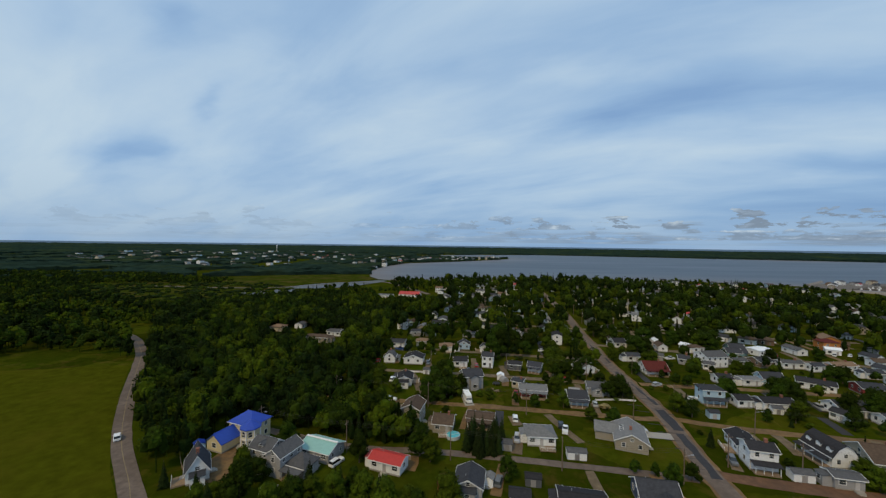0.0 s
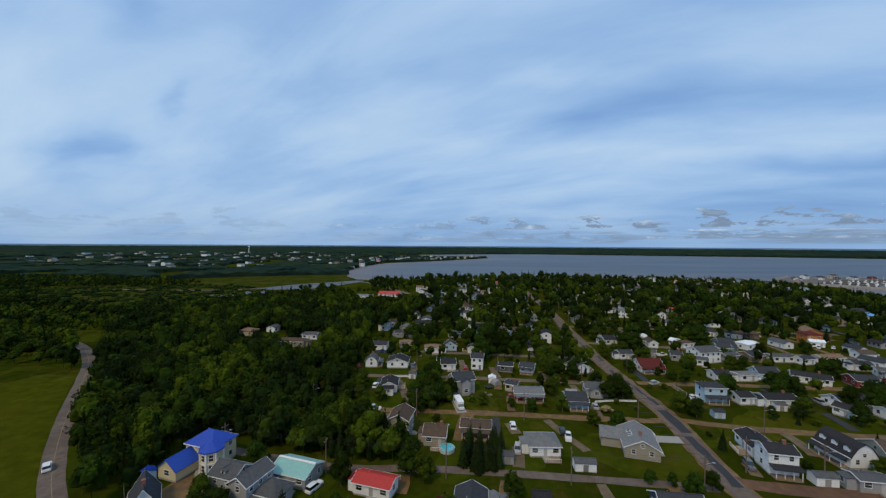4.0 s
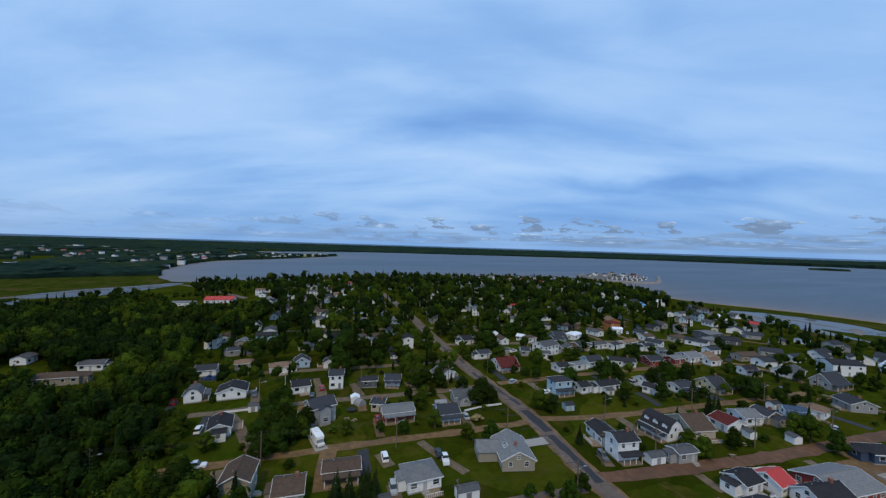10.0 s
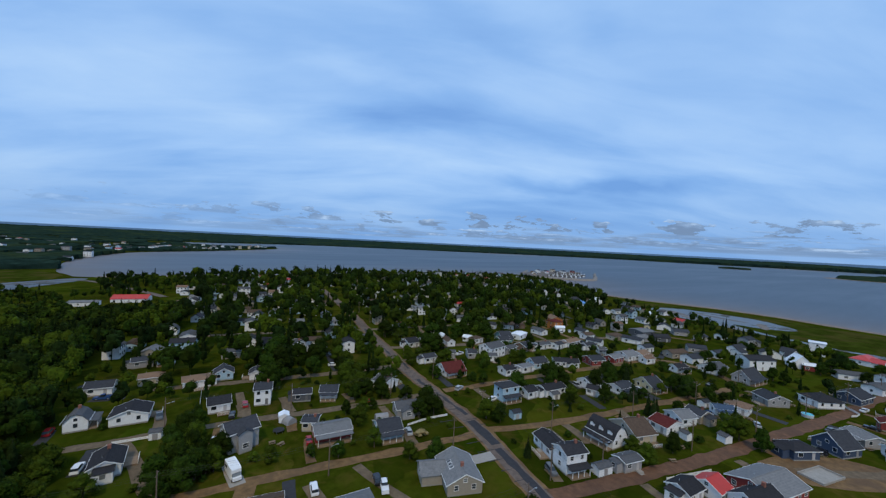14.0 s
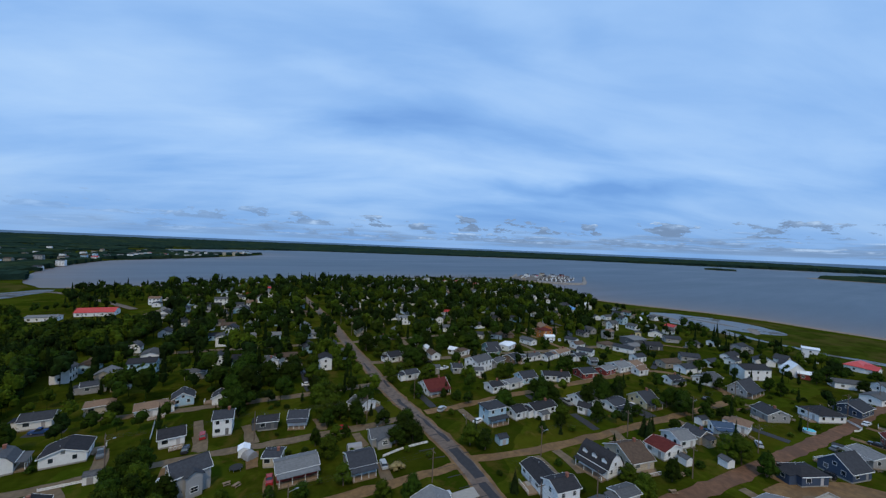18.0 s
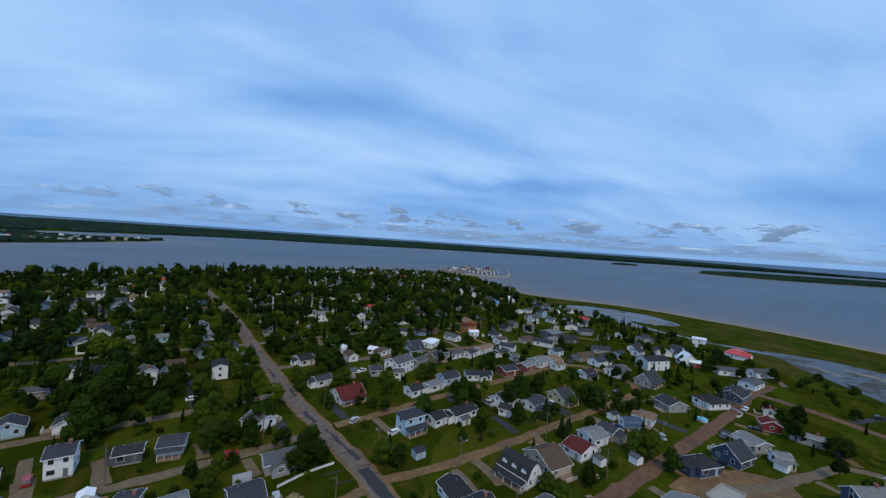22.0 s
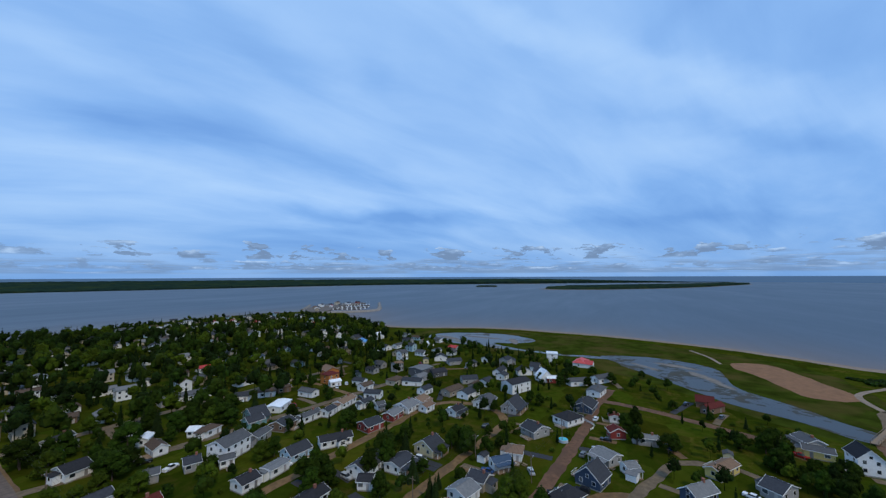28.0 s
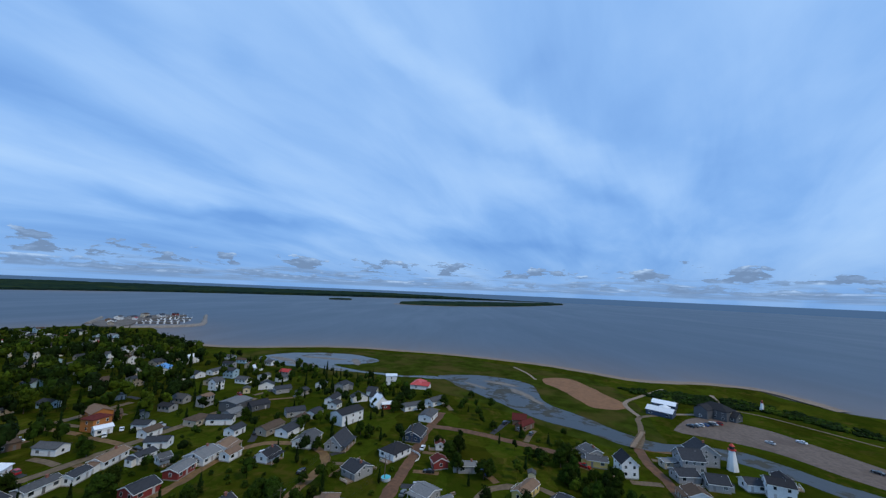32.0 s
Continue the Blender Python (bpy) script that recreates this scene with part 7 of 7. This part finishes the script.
wood_stuff("woodland", "low scrubby woodland around the marsh", scatter(LOW_WOOD, 2600, 2.2, 0.5, 0.95), 8, 30, 1.1)


def far_canopy(name, label, a0, a1, r0, r1, mat, base, rise, seed):
    """Distant woodland as one uneven canopy over the land, thinned to the shore."""
    m = Mesh()
    rows = []
    r = r0
    while r < r1:
        rows.append(r)
        r *= 1.015
    step = 0.38
    cols = int((a1 - a0) / step)
    ids = {}
    for i, r in enumerate(rows):
        for j in range(cols + 1):
            a = radians(a0 + j * step + (0.5 * step if i % 2 else 0))
            x, y = r * math.sin(a), r * math.cos(a)
            ids[i, j] = len(m.v)
            n = noise.noise(Vector((x / 17, y / 17, seed))) * 0.45 + noise.noise(Vector((x / 45, y / 45, seed))) * 0.35 + noise.noise(Vector((x / 160, y / 160, seed))) * 0.5
            hill = max(0.0, min(1.0, (r - 2500) / 2000))
            low = max(0.14, min(1.0, (103 - math.degrees(a)) / 22))
            m.v.append((x, y, low * (base + rise * n + 28 * hill * hill * (3 - 2 * hill))))
    for i in range(len(rows) - 1):
        for j in range(cols):
            quad = (ids[i, j], ids[i, j + 1], ids[i + 1, j + 1], ids[i + 1, j])
            c = [sum(m.v[k][q] for k in quad) / 4 for q in (0, 1)]
            if not inside(c[0], c[1], LAND):
                continue
            if (c[0] > 250 and c[1] > 300 and math.hypot(*c) < 1200) or not is_free(c[0], c[1], 4.0):
                continue
            if noise.noise(Vector((c[0] / 130, c[1] / 130, 5.0 + seed))) > 0.1 and math.hypot(*c) < 2600:
                continue
            k = len(m.v)
            m.f.append(quad[::-1])
    used = sorted({k for f in m.f for k in f})
    remap = {k: i for i, k in enumerate(used)}
    m.v = [m.v[k] for k in used]
    m.f = [tuple(remap[k] for k in f) for f in m.f]
    # skirts down to the ground along open edges
    count = {}
    for f in m.f:
        for a, b in zip(f, f[1:] + f[:1]):
            count[a, b] = count.get((a, b), 0) + 1
    for (a, b) in list(count):
        if (b, a) not in count:
            k = len(m.v)
            m.v += [(m.v[b][0], m.v[b][1], -0.3), (m.v[a][0], m.v[a][1], -0.3)]
            m.f.append((b, a, k + 1, k))
    return tagged(new(name, m.data(name, mat)), label, "woodland", "", "stuff")


def isle(name, points, label, tall, rock=True):
    ring = wobble(smooth_line(points, 40.0, True), 18.0, 90.0)
    plate(name, ring, -0.3, SAND, label, "island", 1.2)
    c = sum(ring, Vector()) / len(ring)
    m = Mesh()
    levels = 5
    n = len(ring)
    for l in range(levels):
        t = l / (levels - 1)
        for q in ring:
            p = q.lerp(c, 0.04 + 0.9 * t)
            z = -0.3 if l == 0 else tall * (0.75 + 0.25 * t) + 4.0 * noise.noise(p / 30)
            if l == 1:
                p = q.lerp(c, 0.05)
            m.v.append((p.x, p.y, z))
    m.f = [(l * n + i, l * n + (i + 1) % n, (l + 1) * n + (i + 1) % n, (l + 1) * n + i) for l in range(levels - 1) for i in range(n)]
    m.f.append(tuple((levels - 1) * n + i for i in range(n)))
    tagged(new("island_woodland", m.data("island_woodland", HAZED_WOODS)), "dark woodland that covers a low island", "woodland", "", "stuff")


isle("island", [(2060, 360), (2010, 120), (2430, -340), (3000, -700), (3500, -980), (3650, -960), (3100, -420), (2500, 150)], "long low wooded island in the bay", 14)
isle("island", [(2330, 800), (2360, 700), (2440, 690), (2430, 790)], "tiny wooded islet in the bay", 9)

# ---- the harbour ----
def breakwater(points, width, tall, label):
    line = smooth_line(points, 6.0)
    m = Mesh()
    prof = [(-0.5, -1.6), (-0.36, 0.2), (-0.2, 0.85), (0.0, 1.0), (0.2, 0.85), (0.36, 0.2), (0.5, -1.6)]
    for i, q in enumerate(line):
        way = (line[min(i + 1, len(line) - 1)] - line[max(i - 1, 0)]).normalized()
        side = Vector((-way.y, way.x, 0))
        for j, (s, z) in enumerate(prof):
            k = 1 + 0.25 * noise.noise(q / 3 + Vector((j * 5, 0, 0)))
            p = q + side * s * width * k
            m.v.append((p.x, p.y, z * tall * k if z > 0 else z))
    n = len(prof)
    m.f = [(i * n + j, i * n + j + 1, (i + 1) * n + j + 1, (i + 1) * n + j) for i in range(len(line) - 1) for j in range(n - 1)]
    m.f += [tuple(range(n - 1, -1, -1)), tuple(range(len(m.v) - n, len(m.v)))]
    tagged(new("breakwater", m.data("breakwater", ROCK)), label, "breakwater", "", "structure")


breakwater([(606, 545), (640, 502), (680, 477), (716, 488), (765, 518)], 11, 2.8, "low rock breakwater on the town side of the harbour")
breakwater([(775, 526), (815, 550), (850, 574), (876, 590)], 8, 2.4, "low rock breakwater at the harbour mouth")
breakwater([(640, 625), (700, 668), (742, 700)], 8, 2.4, "low rock breakwater on the seaward side")
WHARF = material("wharf_deck", (0.125, 0.108, 0.092), 0.95, 0.35, 0.25, stain=0.25, stain_scale=0.05)
plate("quay", smooth_line([(606, 570), (622, 552), (648, 560), (690, 584), (745, 604), (800, 606), (846, 612), (850, 640), (800, 662), (720, 655), (650, 625)], 8.0, True), 1.4, WHARF, "worn grey-brown wharf of the harbour", "wharf", 3.0)
plate("pier", [Vector(p) for p in ((716, 596, 0), (742, 536, 0), (747, 538, 0), (723, 598, 0))], 1.2, WHARF, "narrow pier between moored boats", "pier", 2.6)
plate("pier", [Vector(p) for p in ((676, 576, 0), (700, 520, 0), (705, 522, 0), (682, 578, 0))], 1.2, WHARF, "narrow pier between moored boats", "pier", 2.6)
plate("pier", [Vector(p) for p in ((764, 606, 0), (786, 560, 0), (791, 562, 0), (771, 608, 0))], 1.2, WHARF, "narrow pier between moored boats", "pier", 2.6)
for hx, hy, hr, hw, hd, hs, hwall, hroof in ((700, 628, 20, 14, 9, 2, "white", "grey"), (660, 603, 30, 15, 9, 1, "white", "slate"), (735, 634, 8, 16, 9, 1, "grey", "slate"), (770, 640, 0, 12, 8, 2, "beige", "brown"),
                                             (628, 575, 40, 10, 8, 1, "taupe", "brown"), (800, 632, 0, 14, 8, 1, "white", "slate"), (832, 626, -10, 10, 8, 1, "red", "charcoal"), (676, 624, 30, 9, 7, 1, "brown", "tan"),
                                             (715, 612, 20, 8, 6, 1, "white", "red"), (785, 618, 0, 9, 6, 1, "white", "steel"), (752, 618, 0, 8, 6, 1, "charcoal", "slate")):
    house(hx, hy, hr, hw, hd, hs, hwall, hroof, near=False, label="%s harbour building with a %s roof on the wharf" % (hwall, hroof)).location.z = 1.4


def boat(x, y, rot, long, mast):
    t = thing("boat", x, y, -0.85, rot, "white moored boat in the harbour" + (" with a mast" if mast else ""), "boat", "boats in the harbour")
    white = material("boat_white", (0.74, 0.74, 0.73), 0.4, 0.05, 1.0)
    k = ("hull", long)
    part("hull", shared(k, lambda: Mesh().prism([(-long / 2, -0.9), (long * 0.2, -1.1), (long / 2, 0), (long * 0.2, 1.1), (-long / 2, 0.9)], -0.2, 1.0, 1.12).data("hull", white)), None, t)
    part("cabin", shared("cabin", lambda: Mesh().box(-1.4, 1.2, -0.75, 0.75, 1.0, 2.3).box(-1.6, 1.4, -0.85, 0.85, 2.3, 2.4).data("cabin", white)), None, t)
    if mast:
        part("mast", shared("mast", lambda: Mesh().tube(0.2, 0, 1.0, 10.5, 0.09, 0.05, 5).data("mast", TRIM)), None, t)


for i in range(42):
    lane, k = i % 6, i // 6
    a, b = ((688, 548), (708, 553), (728, 566), (748, 572), (774, 584), (796, 590))[lane]
    boat(a + (k - 3) * 4.2 + rng.uniform(-1, 1), b - (k - 3) * 9.0 * (1.0 if lane < 4 else 0.6) + rng.uniform(-1, 1), 25 + 180 * (i % 2) + rng.uniform(-8, 8), (7.5, 9.0)[i % 2], i % 3 != 0)

# ---- town further out, among the trees ----
def distant_houses(name, label, groups):
    """The houses that nobody could count: walls, roofs and windows of all of them in one mesh."""
    mats = [siding(k) for k in ("white", "grey", "beige", "blue", "taupe")] + [shingle(k) for k in ("slate", "charcoal", "grey", "brown", "light", "tan", "red")] + [GLASS]
    all_v, all_f, index = [], [], []
    for ring, count, seed, size, high, clear in groups:
        r = random.Random(seed)
        xs, ys = [p[0] for p in ring], [p[1] for p in ring]
        made, tries = 0, 0
        while made < count and tries < 6000:
            tries += 1
            x, y = r.uniform(min(xs), max(xs)), r.uniform(min(ys), max(ys))
            if not (inside(x, y, ring) and is_free(x, y, clear)):
                continue
            made += 1
            claim(x, y, 4.5 * size)
            w, d, st = r.uniform(7.5, 11) * size, r.uniform(6, 7.5) * size, (1 + (r.random() < 0.25)) * high
            h, rise = 0.4 + 2.7 * st, d / 2 * r.choice((0.35, 0.45, 0.6)) / size
            a = radians(-12 + r.choice((0, 90)) + r.uniform(-4, 4))
            walls, roofing, panes = Mesh(), Mesh(), Mesh()
            gable_shape(walls, -w / 2, w / 2, -d / 2, d / 2, -0.2, h, rise)
            gable_roof(roofing, -w / 2, w / 2, -d / 2, d / 2, h, rise)
            for level in range(int(st)):
                z = 1.3 + 2.7 * level
                for i in range(3):
                    xx = w * (i - 1) / 3
                    panes.box(xx - 0.55, xx + 0.55, -d / 2 - 0.04, d / 2 + 0.04, z, z + 1.2)
                panes.box(-w / 2 - 0.04, w / 2 + 0.04, -0.5, 0.5, z, z + 1.2)
            c, q = math.cos(a), math.sin(a)
            for m, k in ((walls, r.choice((0, 0, 0, 0, 1, 2, 3, 4))), (roofing, 5 + r.choice((0, 0, 1, 2, 2, 3, 4, 5, 6) if r.random() < 0.4 else (0, 1, 2, 3, 4))), (panes, 12)):
                b = len(all_v)
                all_v += [(x + u * c - v * q, y + u * q + v * c, z) for u, v, z in m.v]
                all_f += [tuple(i + b for i in face) for face in m.f]
                index += [k] * len(m.f)
    me = bpy.data.meshes.new(name)
    me.from_pydata(all_v, [], all_f)
    for m in mats:
        me.materials.append(m)
    me.polygons.foreach_set("material_index", index)
    tagged(new(name, me), label, "houses", "", "stuff")


NORTH = [(-30, 250), (90, 226), (95, 300), (110, 380), (130, 470), (140, 600), (40, 600), (0, 480), (10, 400), (-20, 330)]
POINT = [(112, 250), (240, 220), (320, 230), (420, 300), (480, 400), (560, 520), (500, 620), (300, 640), (160, 600), (140, 440)]
distant_houses("town_houses", "white and grey town houses half hidden among trees", [
    (NORTH, 95, 11, 1.0, 1, 7.0), (POINT, 190, 12, 1.0, 1, 7.0), ([(240, 160), (300, 150), (390, 190), (440, 270), (330, 225), (240, 205)], 14, 13, 0.9, 1, 9.0)])
distant_houses("far_town", "distant pale houses and halls across the bay", [
    ([(-130, 900), (-480, 900), (-802.7, 1298.3), (-700, 1900), (-200, 1900), (100, 1700), (-60, 1330), (-140, 1100)], 110, 14, 1.4, 1.8, 18.0),
    ([(-834.2, 961.6), (-561.9, 898.8), (-560, 1300), (-1419.6, 1767.8), (-1664.5, 1591.1)], 45, 15, 1.8, 1.9, 20.0),
    ([(-1728.2, 1874.7), (-900, 1700), (-500, 2300), (-900, 2700), (-1739.8, 2346)], 60, 16, 2.8, 2.2, 26.0),
    ([(-120, 1250), (60, 1420), (230, 1620), (330, 1735), (260, 1760), (60, 1560), (-160, 1320)], 40, 17, 1.3, 2.0, 10.0)])

far_canopy("far_woodland", "distant dark woodland across the bay", -85, 112, 760, 4650, HAZED_WOODS, 6.5, 8.0, 1.0)

# ---- trees of the town ----
CORE = [(-34, 232), (0, 215), (92, 205), (200, 215), (262, 200), (330, 225), (420, 290), (500, 378), (556, 470), (574, 530), (520, 612), (360, 655), (130, 630), (10, 610), (10, 480), (14, 400), (-12, 330)]
spots = scatter(CORE, 1800, 2.2, 0.75, 1.65, 0.6)
spots = [(x, y, s * (1.0 if x + y < 860 else 0.62)) for x, y, s in spots]
spots.sort(key=lambda s: s[1] + 0.35 * abs(s[0] - 120))
for i, (x, y, s) in enumerate(spots[:36]):
    tree(rng.choice(("broad0", "broad1", "broad2", "broad3", "broad4", "broad0", "broad2", "fir0", "fir1")), x, y, s * 0.85, rng.uniform(0, 360))
wood_stuff("town_woodland", "leafy garden trees that hide much of the town", spots[36:], 21, 100, 0.6)
YARDS = [(-34, 140), (60, 118), (90, 100), (150, 80), (230, 62), (262, 80), (262, 200), (92, 205), (0, 215), (-30, 232)]
distant = []
for x, y, s in scatter(YARDS, 100, 2.4, 0.5, 0.95, 1.4):
    if math.hypot(x - 40, y - 60) < 120:
        tree(rng.choice(("broad0", "broad1", "broad2", "broad4", "fir0")), x, y, s, rng.uniform(0, 360))
    else:
        distant.append((x, y, s))
for x, y, s in scatter(YARDS, 130, 1.2, 0.6, 1.3, 0.9):
    tree(rng.choice(("bush0", "bush1")), x, y, s, rng.uniform(0, 360), "garden shrubs")
EAST = [(160, 30), (262, 50), (300, 62), (380, 110), (390, 170), (300, 150), (262, 90), (320, 30), (240, -30), (175.7, -23.7)]
distant += scatter(EAST, 70, 2.2, 0.4, 0.85, 1.4)
BAYSIDE = [(230, 150), (262, 90), (300, 62), (345, 90), (385, 150), (400, 215), (440, 275), (400, 290), (330, 225), (262, 200)]
distant += scatter(BAYSIDE, 110, 2.2, 0.45, 1.05, 0.8)
WEST_TOWN = [(-28, 182), (62, 166), (88, 196), (92, 260), (-20, 262)]
distant += scatter(WEST_TOWN, 24, 2.4, 0.5, 0.9, 1.4)
wood_stuff("garden_trees", "leafy trees and shrubs in distant gardens", distant, 23, 170, 0.45)
HALL_WOOD = [(-70, 452), (-6, 470), (30, 540), (36, 606), (-30, 618), (-84, 596), (-60, 520)]
wood_stuff("woodland", "leafy trees between the hall and the bay shore", scatter(HALL_WOOD, 190, 2.0, 0.55, 1.1, 1.0), 28, 60, 0.8)
POND_WOOD = [(-236, 344), (-166, 372), (-110, 402), (-62, 376), (-66, 410), (-84, 470), (-112, 512), (-150, 470), (-176, 420)]
wood_stuff("woodland", "mixed trees and scrub along the marsh ponds", scatter(POND_WOOD, 260, 2.0, 0.4, 0.95, 1.0), 29, 60, 0.8)
THICKET = [(0, 143), (11, 142), (12, 160), (8, 170), (1, 171), (-2, 156)]
for x, y, s in scatter(THICKET, 20, 1.5, 0.55, 0.9, 0.2):
    tree(rng.choice(("broad0", "broad2", "broad3", "broad4")), x, y, s, rng.uniform(0, 360))
WEST_YARD = [(-40, 122), (-20, 118), (-16, 138), (-24, 142), (-22, 168), (-38, 176), (-36, 150)]
for x, y, s in scatter(WEST_YARD, 34, 1.8, 0.55, 1.0, 0.3):
    tree(rng.choice(("broad0", "broad1", "broad2", "broad3", "fir1")), x, y, s, rng.uniform(0, 360))
for k in range(11):
    tree(rng.choice(("fir0", "fir1", "fir2")), 10.5 + 1.05 * k + rng.uniform(-0.5, 0.5), 106.5 + 3.2 * math.sin(2.1 * k), rng.uniform(0.75, 1.0), rng.uniform(0, 360))
CREEK_THICKET = [(216.9, 0.6), (216.6, -26.3), (200.1, -20.6), (196.1, 4.7)]
for x, y, s in scatter(CREEK_THICKET, 16, 1.6, 0.45, 0.8, 0.6):
    tree(rng.choice(("broad0", "broad2", "broad3")), x, y, s, rng.uniform(0, 360))
FIELD_BUSHES = [(253.2, 2.6), (248.7, -30.4), (231.3, -20.9), (232.8, 3.5)]
for x, y, s in scatter(FIELD_BUSHES, 14, 1.6, 0.7, 1.5, 0.6):
    tree(rng.choice(("bush0", "bush1")), x, y, s, rng.uniform(0, 360), "shrubs in the rough grass", "spreading green shrub in rough grass")
tree("bloom", 64.4, 133.6, 1.0, 0)
SOUTH = [(-68.5, 86.1), (-40.4, 73.5), (0, 76), (-4, 84), (-26, 92), (-62.6, 95.6)]
for x, y, s in scatter(SOUTH, 26, 2.2, 0.55, 0.95, 1.2):
    tree(rng.choice(("broad0", "broad1", "broad4", "fir1", "fir2")), x, y, s, rng.uniform(0, 360))
SHORE_SCRUB = [(338.4, -111.7), (376, -92), (357.1, -169), (323.9, -191.1), (272.7, -209.1), (282.3, -194.1), (324.1, -172.4), (330.9, -143.1)]
MARSH_SCRUB = [(-247.2, 345.6), (-165, 372), (-150, 440), (-190, 500), (-260, 560), (-425, 573.7), (-482.9, 516.3), (-366.1, 397.8)]
wood_stuff("marsh_scrub", "low green scrub scattered over the marsh", scatter(MARSH_SCRUB, 420, 1.2, 0.4, 1.1), 26, 40, 0.7, True)
LANE_WOOD = [(-66, 124), (-30, 112), (-8, 107), (-6, 120), (-22, 128), (-34, 138), (-64, 134)]
wood_stuff("woodland", "leafy trees between the woodland and the lane", scatter(LANE_WOOD, 90, 1.7, 0.6, 1.05, 0.2), 27, 170, 0.45)
wood_stuff("shore_scrub", "low dark scrub behind the beach", scatter(SHORE_SCRUB, 230, 1.2, 0.35, 0.9), 22, 40, 0.6, True)
